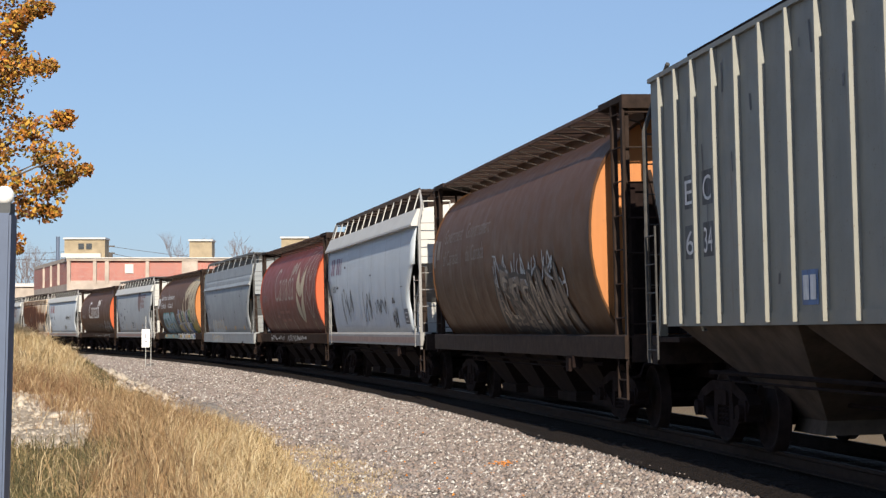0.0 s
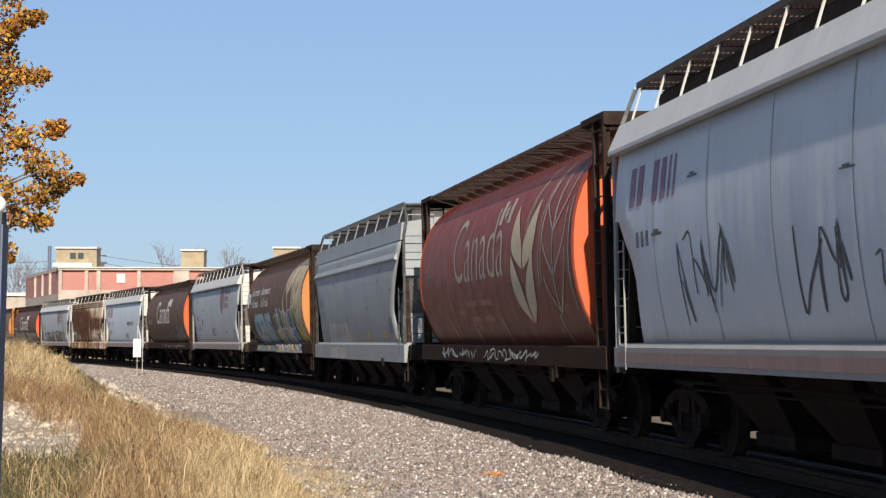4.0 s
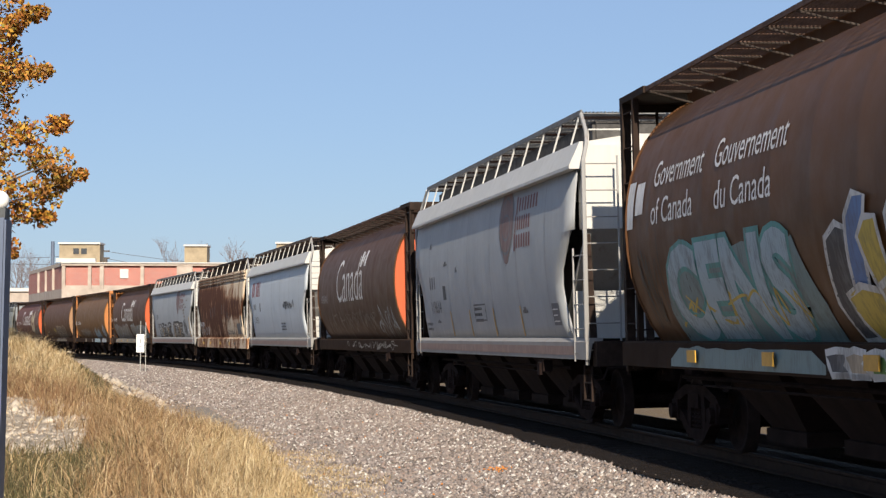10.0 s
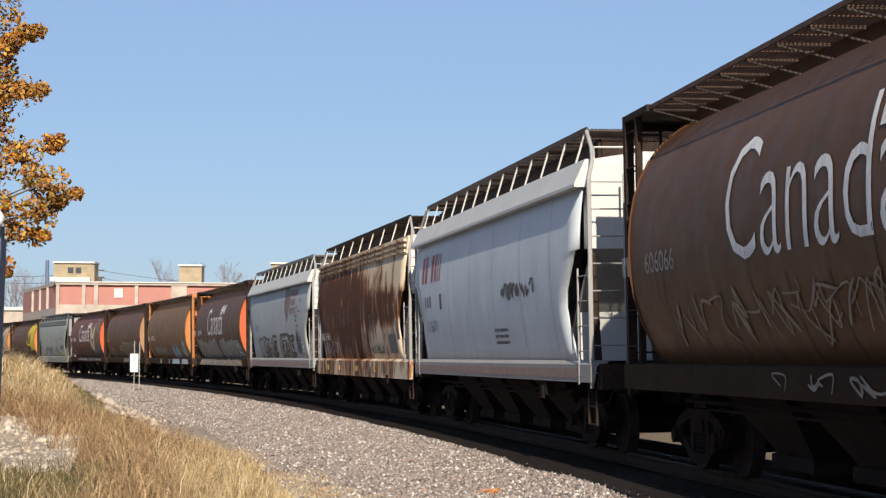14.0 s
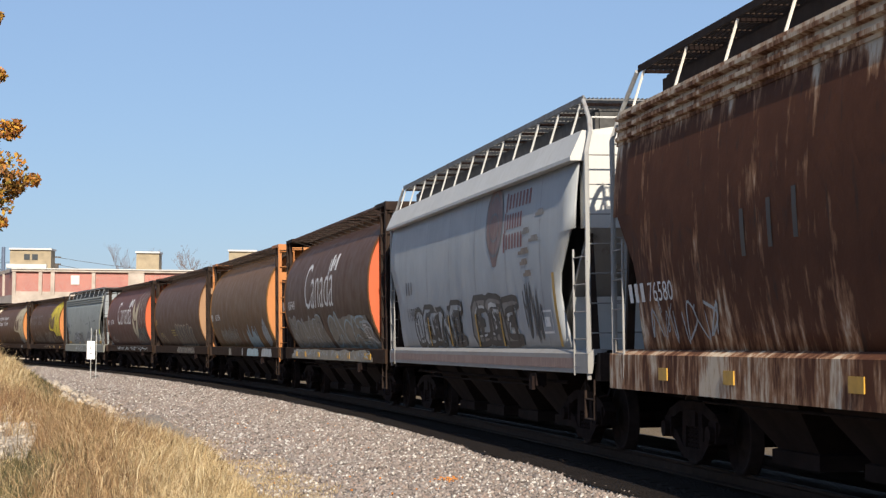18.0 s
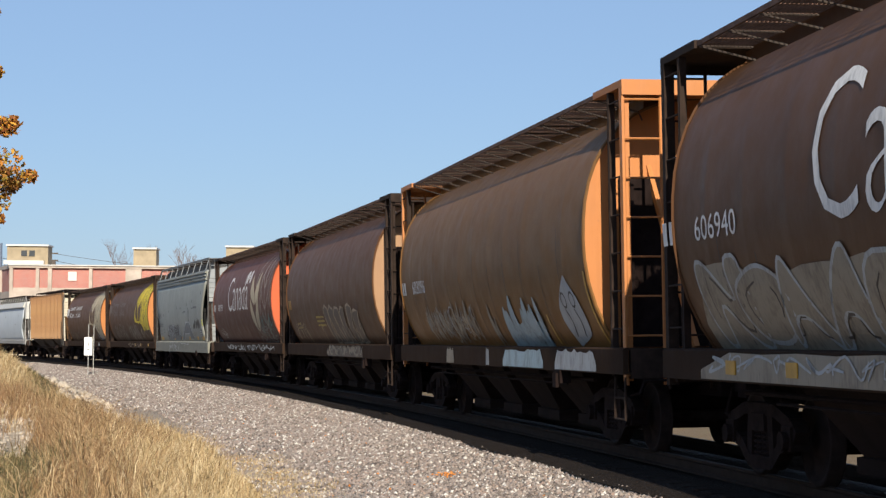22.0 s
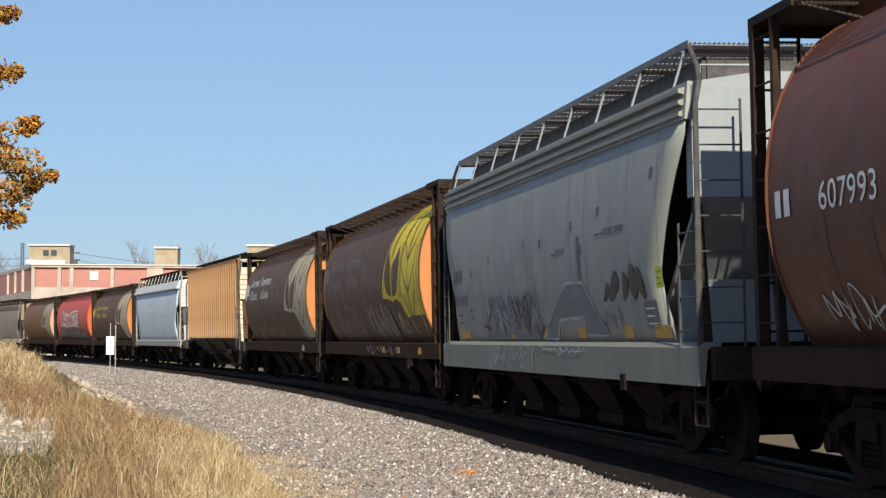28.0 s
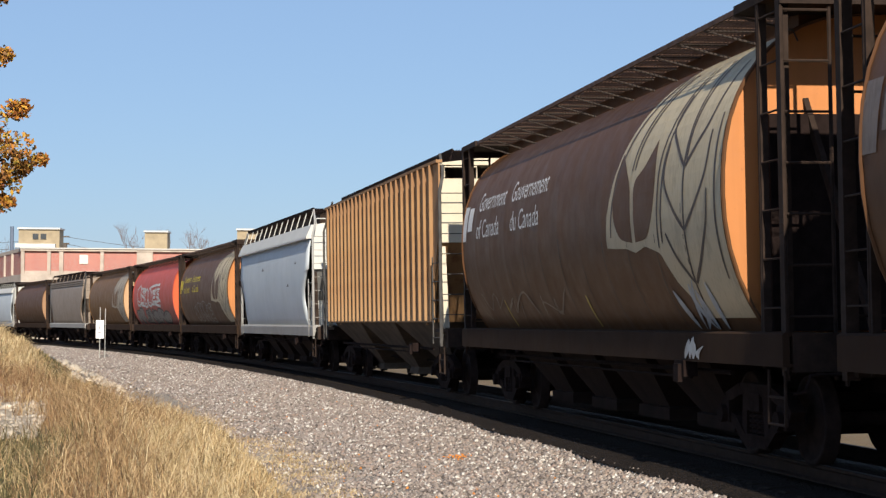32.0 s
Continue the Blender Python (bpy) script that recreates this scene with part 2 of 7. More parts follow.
RED_BROWN = paint("red_brown_paint", (0.1095, 0.0423, 0.0276), (0.1214, 0.0506, 0.0340), 0.3, 0.5, (0.0718, 0.0276, 0.0175), 0.52, 0.0, 0.18)
# One paint in two tones: blue-tinted sides for skylit shade, warmer sunlit ends.
WHITE_CAR = paint("white_paint", (0.4959, 0.5415, 0.5861), (0.4417, 0.4874, 0.5320), 0.10, 0.16, (0.2888, 0.2707, 0.2442))
GREY_WHITE = paint("grey_white_paint", (0.3321, 0.3496, 0.3671), (0.2797, 0.2972, 0.3146), 0.14, 0.2, (0.2622, 0.2447, 0.2180))
WHITE_TRIM = paint("white_end_paint", (0.5015, 0.4947, 0.4743), (0.4462, 0.4395, 0.4182), 0.15, 0.2, (0.2439, 0.2227, 0.1955))
GREY_CAR = paint("grey_paint", (0.2530, 0.2732, 0.2926), (0.1978, 0.2134, 0.2291), 0.22, 0.3, (0.1582, 0.1426, 0.1187))
SILL_PALE = paint("pale_grey_sill", (0.2049, 0.2085, 0.1853), (0.1668, 0.1672, 0.1479), 0.3, 0.3, (0.1288, 0.1187, 0.0945), 0.7, 0.0, 0.3)
SILL_GREY = paint("grimy_grey_sill", (0.12, 0.122, 0.125), (0.09, 0.09, 0.09), 0.4, 0.3, (0.09, 0.08, 0.07), 0.7, 0.0, 0.3)
GREY_GREEN = paint("grey_green_paint", (0.2501, 0.2601, 0.2406), (0.2046, 0.2155, 0.2011), 0.2, 0.3, (0.1693, 0.1474, 0.1073))
TAN_GREY = paint("tan_grey_paint", (0.25, 0.195, 0.155), (0.20, 0.15, 0.115), 0.4, 0.4, (0.17, 0.13, 0.09))
RIB_GREY = paint("ribbed_grey_paint", (0.2282, 0.2282, 0.2024), (0.1822, 0.1822, 0.1619), 0.7, 0.35, (0.1693, 0.1408, 0.0957))
RUST_TAN = paint("rusty_tan_paint", (0.3034, 0.1734, 0.0790), (0.2456, 0.1232, 0.0510), 0.6, 0.3, (0.3256, 0.2167, 0.1156), 0.8, 0.4)


def rusted_material():
    """White paint lost to brown rust: a broad patch high up, runs of white through it, mottled streaks below."""
    a = Mat("rusted_white_paint", 0.85)
    white = a.mix(a.noise(1.2, 4), (0.64, 0.55, 0.43), (0.48, 0.37, 0.26))
    rust = a.mix(a.noise(2.0, 6), (0.055, 0.021, 0.012), (0.125, 0.050, 0.026))
    sep = a.n.new("ShaderNodeSeparateXYZ")
    a.l.new(a.co, sep.inputs[0])
    z = a.math("MULTIPLY", sep.outputs[2], 0.25)
    eaten = a.ramp(z, [(0.20, 0.52), (0.33, 0.56), (0.36, 0.62), (0.55, 0.78), (0.88, 0.84), (0.96, 0.62), (1.0, 0.46), (1.05, 0.40)])
    sound = a.ramp(z, [(0.20, 0.34), (0.33, 0.42), (0.36, 0.26), (0.54, 0.32), (0.61, 0.72), (0.74, 0.74), (0.82, 0.40), (0.94, 0.30), (1.05, 0.36)])
    side = a.ramp(a.math("ADD", a.math("MULTIPLY", sep.outputs[0], 0.06), 0.5), [(0.03, 0.45), (0.10, 0.0), (0.50, 0.0), (0.66, 0.75), (0.9, 1.0)])
    wear = a.mix(side, eaten, sound)
    runs = a.math("MULTIPLY", a.math("SUBTRACT", a.noise(2.4, 6, (1, 1, 0.16), 0.68), 0.5), 1.25)
    fine = a.math("MULTIPLY", a.math("SUBTRACT", a.noise(9, 5, (1, 1, 0.30)), 0.5), 0.8)
    blot = a.math("MULTIPLY", a.math("SUBTRACT", a.noise(0.8, 5, (1, 1, 0.8)), 0.5), 0.9)
    f = a.math("ADD", a.math("ADD", wear, blot), a.math("ADD", runs, fine))
    stain = a.mix(a.noise(3.0, 5), (0.36, 0.20, 0.115), (0.22, 0.105, 0.055))
    c = a.mix(a.ramp(f, [(0.34, 0.0), (0.52, 1.0)]), white, stain)
    c = a.mix(a.ramp(f, [(0.50, 0.0), (0.68, 1.0)]), c, rust)
    c = a.mix(a.math("MULTIPLY", a.ramp(a.noise(7, 5, (1, 1, 0.35)), [(0.60, 0.0), (0.68, 1.0)]), 0.6), c, (0.045, 0.03, 0.024))
    a.colour(c)
    a.b.inputs["Specular IOR Level"].default_value = 0.12
    a.bump(a.noise(8, 5), 0.3, 0.02)
    return a.m


RUSTED = rusted_material()
ORANGE_END = paint("orange_end_paint", (0.5057, 0.0833, 0.0179), (0.4480, 0.0723, 0.0161), 0.2, 0.3, (0.2167, 0.0646, 0.0213))
AMBER_END = paint("amber_end_paint", (0.4335, 0.1555, 0.0365), (0.3757, 0.1377, 0.0331), 0.2, 0.3, (0.2525, 0.1156, 0.0433))
TAN_END = paint("tan_end_paint", (0.3060, 0.1700, 0.0850), (0.2635, 0.1445, 0.0765), 0.3, 0.4, (0.1700, 0.0935, 0.0510))
BLACK_STEEL = plain("black_steel", (0.015, 0.0098, 0.0092), 0.95, 0.0, 0.4, gloss=0.06)
DARK_BROWN_STEEL = plain("dark_brown_steel", (0.028, 0.018, 0.014), 0.85, 0.0, 0.4, gloss=0.15)
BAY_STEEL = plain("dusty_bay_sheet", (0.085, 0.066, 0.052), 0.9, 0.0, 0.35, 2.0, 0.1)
# Bay sheet darkened in its colour, for the deep shade under the cars.
SHADED_BAY = plain("grimy_bay_sheet", (0.019, 0.0125, 0.0112), 0.9, 0.0, 0.4, 2.0, 0.08)
BRACE_STEEL = plain("worn_brace_rod", (0.060, 0.046, 0.040), 0.75, 0.0, 0.3, gloss=0.3)
TRUCK_STEEL = plain("grimy_cast_steel", (0.019, 0.0128, 0.0118), 0.95, 0.0, 0.45, gloss=0.05)
WHEEL_STEEL = plain("worn_wheel_steel", (0.024, 0.0165, 0.015), 0.85, 0.0, 0.4, gloss=0.1)
RAIL_STEEL = plain("rusty_rail_side", (0.030, 0.019, 0.014), 0.85, 0.0, 0.35, gloss=0.1)
SHINE = plain("dull_railhead", (0.10, 0.09, 0.085), 0.7, 0.6, 0.2, gloss=0.2)
LADDER_STEEL = plain("grey_ladder_steel", (0.065, 0.062, 0.06), 0.7, 0.0, 0.4, gloss=0.2)
GRATING = plain("galvanised_grating", (0.15, 0.15, 0.15), 0.6, 0.3, 0.3)
LETTER = decal_paint("worn_white_lettering", (0.74, 0.72, 0.69), 0.4)
LETTER_DIM = decal_paint("faded_white_lettering", (0.30, 0.27, 0.245), 0.6)
LETTER_PURPLE = decal_paint("faded_purple_lettering", (0.17, 0.075, 0.15), 0.3, (0.45, 0.42, 0.45))
LETTER_RED = decal_paint("faded_red_lettering", (0.25, 0.032, 0.04), 0.25, (0.45, 0.4, 0.4))
LETTER_MAROON = decal_paint("maroon_lettering", (0.17, 0.045, 0.04), 0.2, (0.4, 0.38, 0.38))
LETTER_DARK = decal_paint("dark_grey_lettering", (0.10, 0.10, 0.11), 0.3, (0.4, 0.4, 0.42))
BEIGE_EMBLEM = decal_paint("beige_emblem_paint", (0.48, 0.395, 0.255), 0.3, (0.10, 0.07, 0.045))
YELLOW_EMBLEM = decal_paint("yellow_emblem_paint", (0.66, 0.50, 0.008), 0.35, (0.12, 0.10, 0.02))
GREY_EMBLEM = decal_paint("weathered_emblem_paint", (0.36, 0.305, 0.235), 0.6, (0.08, 0.05, 0.04))
SPRAY = {k: decal_paint("spray_paint_" + k, c, 0.65, b) for k, c, b in (
    ("white", (0.55, 0.54, 0.52), (0.1, 0.08, 0.06)), ("grey", (0.20, 0.18, 0.16), (0.08, 0.06, 0.05)), ("blue", (0.10, 0.18, 0.36), (0.08, 0.08, 0.1)),
    ("pale_blue", (0.32, 0.42, 0.46), (0.1, 0.09, 0.08)), ("green", (0.10, 0.22, 0.05), (0.08, 0.08, 0.05)), ("yellow", (0.50, 0.36, 0.06), (0.12, 0.1, 0.05)),
    ("black", (0.03, 0.03, 0.035), (0.15, 0.15, 0.16)), ("tan", (0.40, 0.31, 0.21), (0.09, 0.06, 0.04)), ("teal", (0.08, 0.28, 0.26), (0.08, 0.08, 0.07)), ("dust", (0.20, 0.15, 0.11), (0.07, 0.05, 0.04)), ("soot", (0.028, 0.020, 0.016), (0.06, 0.05, 0.04)), ("mist", (0.36, 0.38, 0.39), (0.12, 0.1, 0.09)), ("khaki", (0.245, 0.21, 0.16), (0.08, 0.06, 0.045)), ("sea", (0.15, 0.22, 0.22), (0.07, 0.08, 0.08)), ("umber", (0.10, 0.066, 0.044), (0.06, 0.04, 0.03)), ("smoke", (0.12, 0.125, 0.13), (0.18, 0.19, 0.195)))}
SHIELD = decal_paint("faded_maroon_shield", (0.16, 0.085, 0.075), 0.5, (0.30, 0.27, 0.26))
HAZARD = plain("yellow_green_placard", (0.62, 0.62, 0.04), 0.6, 0.0, 0.1)


# ---- lettering and spray laid on a car's side ----
def side_cyl(z):
    d = (z - 2.75)
    return 1.70 * math.sqrt(max(0.0, 1 - (d / 2.05) ** 2)) if d < 0 else 1.70 * max(0.0, 1 - (d / 1.85) ** 2.4) ** 0.42


def side_flat(z):
    return 1.61 - (0.17 if z < 2.9 else 0.17) * ((z - 2.9) / 1.5) ** 2


def side_rib(z):
    return 1.485


def side_sill(z):
    return 1.535


def along_side(x, wall):
    """Shifts a marking placed by eye along the side, so that it fits the camera's view."""
    if wall is side_cyl or wall is side_sill:
        return x + 0.65 + 1.5 * min(1.0, max(0.0, (x + 6) / 6))
    if wall is side_rib:
        return x
    return x + 1.65 * min(1.0, max(0.0, (x + 5.6) / 5.5))


def lay(bm, x, z, wall, lift=0.006, true=False):
    """Wraps a flat drawing (u, v) onto the camera-side wall of a car, its corner at x, z."""
    v = [q.co.y for q in bm.verts]
    if not v:
        return bm
    lo, hi = min(v), max(v)
    step = 0.14
    k = lo + step
    while k < hi:
        bmesh.ops.bisect_plane(bm, geom=bm.verts[:] + bm.edges[:] + bm.faces[:], plane_co=(0, k, 0), plane_no=(0, 1, 0))
        k += step
    x = x if true else along_side(x, wall)
    for q in bm.verts:
        h = z + q.co.y
        q.co = Vector((min(x + q.co.x, 8.1 if wall is side_sill else 7.2 if wall is side_cyl or wall is side_rib else 7.0), -(wall(h) + lift), h))
    return bm


@lru_cache(None)
def glyphs(word, size, shear=0.0, offset=0.0):
    cu = bpy.data.curves.new("word", "FONT")
    cu.body, cu.size, cu.shear, cu.offset, cu.resolution_u = word, size, shear, offset, 3
    ob = new("word", cu)
    bpy.context.view_layer.update()
    me = bpy.data.meshes.new_from_object(ob.evaluated_get(bpy.context.evaluated_depsgraph_get()))
    bpy.data.objects.remove(ob)
    return me


def bars(car, spans, x, z, wall, mat, name="marking", label="", lean=0.0, true=False):
    """Plain bars: (u0, v0, u1, v1) each."""
    bm = bmesh.new()
    for a, b, c, d in spans:
        bm.faces.new([bm.verts.new(p) for p in ((a + lean * b, b, 0), (c + lean * b, b, 0), (c + lean * d, d, 0), (a + lean * d, d, 0))])
    lay(bm, x, z, wall, true=true)
    return part(name, bm, mat, car, label)


def ribbon(bm, pts, w):
    """A flat stroke in the drawing plane."""
    n = len(pts)
    side = []
    for i in range(n):
        a, b = Vector(pts[max(0, i - 1)]), Vector(pts[min(n - 1, i + 1)])
        d = (b - a)
        d = Vector((-d.y, d.x)).normalized() if d.length > 1e-6 else Vector((0, 1))
        k = w * (0.7 if i in (0, n - 1) else 1.0) / 2
        p = Vector(pts[i])
        side.append((bm.verts.new((*(p + d * k), 0)), bm.verts.new((*(p - d * k), 0))))
    for (a, b), (c, d) in zip(side, side[1:]):
        bm.faces.new((a, b, d, c))


LETTER_FORMS = (
    ((0, 0), (.35, 1), (.55, 1), (.95, 0), (.7, 0), (.6, .35), (.3, .35), (.2, 0)),
    ((0, 0), (0, 1), (.6, 1), (.85, .75), (.55, .5), (.95, 0), (.65, 0), (.3, .4), (.3, 0)),
    ((.9, .95), (.2, 1), (.05, .7), (.6, .45), (.6, .2), (0, .15), (.1, 0), (.85, 0), (.95, .35), (.4, .6), (.45, .8), (.9, .75)),
    ((0, 0), (0, 1), (.9, 1), (.9, .8), (.3, .75), (.3, .6), (.75, .55), (.7, .4), (.3, .4), (.3, .2), (.95, .2), (.9, 0)),
    ((0, 0), (0, 1), (.3, 1), (.65, .4), (.65, 1), (.95, 1), (.95, 0), (.65, 0), (.3, .6), (.3, 0)),
    ((.5, 1), (.1, .8), (0, .4), (.2, 0), (.7, 0), (.95, .35), (.85, .8)))


def letter_outline(r, u, cell, height):
    """One bubble-lettered form, jittered, in the drawing plane."""
    lean, grow = r.uniform(-.15, .2) * cell, r.uniform(.95, 1.2)
    h, base = height * r.uniform(.8, 1.0), height * r.uniform(0, .06)
    return [(u + cell * grow * (x + r.uniform(-.07, .07)) + lean * y, base + h * (y + r.uniform(-.05, .05))) for x, y in r.choice(LETTER_FORMS)]


def rounded(pts, n=3):
    """Corners cut twice, closed."""
    for _ in range(n - 1):
        out = []
        for a, b in zip(pts, pts[1:] + pts[:1]):
            out += [(a[0] * .78 + b[0] * .22, a[1] * .78 + b[1] * .22), (a[0] * .22 + b[0] * .78, a[1] * .22 + b[1] * .78)]
        pts = out
    return pts


def leaf_shape(bm, u, v0, v1, w, lean=0.0, hook=0.0, n=10):
    """A pointed blade from v0 up to v1."""
    rows = []
    for i in range(n + 1):
        t = i / n
        k = w * math.sin(math.pi * min(1.0, t * 0.92 + 0.04)) ** 0.8 / 2
        c = u + lean * t + hook * math.sin(math.pi * t)
        rows.append((c - k, c + k, v0 + (v1 - v0) * t))
    g = [(bm.verts.new((a, v, 0)), bm.verts.new((b, v, 0))) for a, b, v in rows]
    for (a, b), (c, d) in zip(g, g[1:]):
        bm.faces.new((a, b, d, c))


def spray(car, x, z, width, height, wall, inks, seed, letters=6, w=0.05, fill=None, label="", lift=0.008):
    """Sprayed tags: interlocked wild letters with spikes and broken outlines, or thin quick scrawl."""
    r = random.Random(seed)
    cell = width / letters
    bold = w >= .04 or fill
    shapes = [letter_outline(r, i * cell - .15 * cell, cell * r.uniform(1.1, 1.5), height * r.uniform(.62, 1.0)) for i in range(letters)]
    spikes = []
    for i in range(letters * 3):
        u, v0 = r.uniform(-.1, width), r.uniform(0, .45) * height
        spikes.append((u, v0, min(height * 1.12, v0 + r.uniform(.35, .75) * height), cell * r.uniform(.12, .42), r.uniform(-.7, .3) * cell, r.uniform(-.2, .2) * cell))
    if fill:
        bm = bmesh.new()
        for i, s in enumerate(shapes):
            bm.faces.new([bm.verts.new((*p, 0)) for p in rounded(s, 1 + i % 2)])
        bmesh.ops.triangulate(bm, faces=bm.faces[:])
        for p in spikes:
            leaf_shape(bm, *p, n=5)
        lay(bm, x, z, wall, lift - 0.003)
        part("graffiti_fill", bm, SPRAY[fill], car, label)
    for k, ink in enumerate(inks):
        bm = bmesh.new()
        for i, s in enumerate(shapes):
            if bold:
                c = (sum(p[0] for p in s) / len(s), sum(p[1] for p in s) / len(s))
                g = 1.0 - .16 * k
                pts = rounded([(c[0] + (a - c[0]) * g + .03 * k, c[1] + (b - c[1]) * g) for a, b in s], 1 + (i + k) % 2)
                pts = pts + pts[:1]
                at = 0
                while at < len(pts) - 2:
                    n = r.randint(3, max(4, len(pts) // 2))
                    if r.random() < .66:
                        ribbon(bm, pts[at:at + n + 1], w * r.uniform(.3, 1.0) * (1.0 - .2 * k))
                    at += n
                if r.random() < .35:
                    v = r.choice(s)
                    ribbon(bm, [v, (v[0] + r.uniform(-.02, .02), max(0, v[1] - height * r.uniform(.2, .5)))], w * .3)
            else:
                n = r.randint(5, 9)
                y, pts = r.uniform(.1, .9) * height, []
                for j in range(n):
                    pts.append((i * cell + cell * (j / n + r.uniform(-.25, .25)), y))
                    y = height * (r.uniform(.55, 1) if y < height * .5 else r.uniform(0, .45))
                fine = []
                for a, b, c in zip(pts, pts[1:], pts[2:]):
                    fine += [((a[0] + b[0]) / 2, (a[1] + b[1]) / 2), (a[0] * .12 + b[0] * .76 + c[0] * .12, a[1] * .12 + b[1] * .76 + c[1] * .12)]
                ribbon(bm, fine, w)
        if bold:
            for p in spikes[k::len(inks)]:
                if fill or r.random() < .5:
                    leaf_shape(bm, p[0] + r.uniform(-.1, .1) * cell, p[1], p[2] - .1 * height, p[3] * .38, p[4], p[5], 5)
        lay(bm, x, z, wall, lift + 0.002 * k)
        part("graffiti", bm, SPRAY[ink], car, label)


def curve(pts, n=5):
    """A smooth line through the points."""
    P = [Vector(p) for p in pts]
    P = [P[0] * 2 - P[1]] + P + [P[-1] * 2 - P[-2]]
    out = []
    for a, b, c, d in zip(P, P[1:], P[2:], P[3:]):
        for i in range(n):
            t = i / n
            out.append(0.5 * (2 * b + (c - a) * t + (2 * a - 5 * b + 4 * c - d) * t * t + (3 * b - a - 3 * c + d) * t ** 3))
    return [(p.x, p.y) for p in out] + [tuple(P[-2])]


def blade(bm, left, right):
    """A leaf between two edges that share their ends."""
    a, b = curve(left), curve(right)
    n = min(len(a), len(b))
    g = [(bm.verts.new((*a[i], 0)), bm.verts.new((*b[i], 0))) for i in range(1, n - 1)]
    lo, hi = bm.verts.new((*a[0], 0)), bm.verts.new((*a[-1], 0))
    bm.faces.new((lo, g[0][1], g[0][0]))
    bm.faces.new((hi, g[-1][0], g[-1][1]))
    for (p, q), (u, v) in zip(g, g[1:]):
        bm.faces.new((p, q, v, u))


VEINS = (
    ((2.86, 2.50), (2.98, 2.90), (3.30, 3.34), (3.75, 3.80), (4.40, 4.28)), ((3.84, 3.25), (4.02, 3.60), (4.62, 4.28)), ((3.96, 3.25), (4.16, 3.60), (4.80, 4.28)),
    ((4.86, 2.30), (4.95, 2.90), (5.08, 3.40), (5.60, 4.22)), ((5.02, 2.35), (5.10, 2.90), (5.24, 3.40), (5.76, 4.22)),
    ((5.82, 1.70), (5.90, 2.45), (5.95, 3.16), (6.22, 4.25)), ((6.02, 3.20), (6.12, 3.60), (6.40, 4.25)),
    ((5.94, 3.14), (5.62, 3.38), (5.36, 3.62), (5.52, 3.95)), ((5.98, 3.14), (6.34, 3.36), (6.66, 3.60), (6.95, 4.15)),
    ((5.88, 2.46), (5.48, 2.74), (5.20, 3.05), (5.30, 3.45)), ((5.92, 2.46), (6.34, 2.72), (6.70, 3.05), (6.80, 3.45)),
    ((5.84, 1.88), (5.46, 2.16), (5.18, 2.45)), ((5.88, 1.88), (6.30, 2.14), (6.66, 2.50), (6.74, 2.85)), ((6.98, 1.9), (7.0, 2.8), (7.06, 3.6)))


def wheat(car, wall, mat, dark, low=1.50, body=None, label="wheat-sheaf emblem"):
    """The sheaf at the leading end: a pale field with two leaves of the car's own colour and dark veins on it."""
    bm = bmesh.new()
    cols = []
    for x in np.linspace(2.62, 7.20, 56):
        top = float(np.interp(x, [2.62, 2.70, 3.0, 3.3, 3.7, 4.1, 4.6, 5.2], [2.50, 2.78, 3.22, 3.55, 3.92, 4.20, 4.36, 4.40]))
        bot = float(np.interp(x, [2.62, 3.0, 3.5, 3.86, 4.3, 4.85, 5.2, 5.8], [2.38, 2.36, 2.34, 2.28, 2.34, 2.24, 1.9, low]))
        cols.append([(x, bot + (top - bot) * t, 0) for t in (0, .33, .66, 1)])
    sheet(bm, cols)
    lay(bm, 0, 0, wall, 0.006, True)
    part("emblem", bm, mat, car, label)
    for left, right in ((((3.80, 2.40), (3.28, 2.48), (3.02, 2.76), (3.08, 3.15), (3.32, 3.50)), ((3.80, 2.40), (3.80, 2.74), (3.77, 3.06), (3.56, 3.30), (3.32, 3.50))),
                        (((3.94, 2.40), (3.94, 2.78), (3.98, 3.10), (4.40, 3.28), (4.78, 3.54)), ((3.94, 2.40), (4.44, 2.45), (4.74, 2.74), (4.84, 3.12), (4.78, 3.54)))):
        bm = bmesh.new()
        blade(bm, left, right)
        lay(bm, 0, 0, wall, 0.010, True)
        part("emblem_leaf", bm, body or dark, car)
    bm = bmesh.new()
    for line in VEINS:
        ribbon(bm, curve(line), .055)
    lay(bm, 0, 0, wall, 0.010, True)
    part("vein_pattern", bm, dark, car)


def open_wheat(car, wall, mat, thin):
    """The older emblem: four solid leaves and an ear in outline."""
    for left, right in ((((3.62, 2.62), (3.0, 2.85), (2.75, 3.12), (2.98, 3.72)), ((3.62, 2.62), (3.62, 3.0), (3.35, 3.35), (2.98, 3.72))),
                        (((3.72, 2.62), (3.74, 3.0), (4.15, 3.35), (4.70, 3.74)), ((3.72, 2.62), (4.30, 2.80), (4.62, 3.10), (4.70, 3.74))),
                        (((3.58, 1.72), (2.95, 2.05), (2.72, 2.45), (2.74, 2.90)), ((3.58, 1.72), (3.52, 2.15), (3.30, 2.48), (2.74, 2.90))),
                        (((3.66, 1.72), (3.68, 2.15), (3.95, 2.50), (4.46, 2.92)), ((3.66, 1.72), (4.25, 2.0), (4.46, 2.4), (4.46, 2.92)))):
        bm = bmesh.new()
        blade(bm, left, right)
        lay(bm, 0, 0, wall, 0.006, True)
        part("emblem_leaf", bm, mat, car, "beige leaf of the wheat emblem")
    bm = bmesh.new()
    for line in VEINS:
        if line[0][0] > 4.8 or line[0][1] > 3.2:
            ribbon(bm, curve(line), .05)
    lay(bm, 0, 0, wall, 0.006, True)
    part("ear_outline", bm, thin, car)


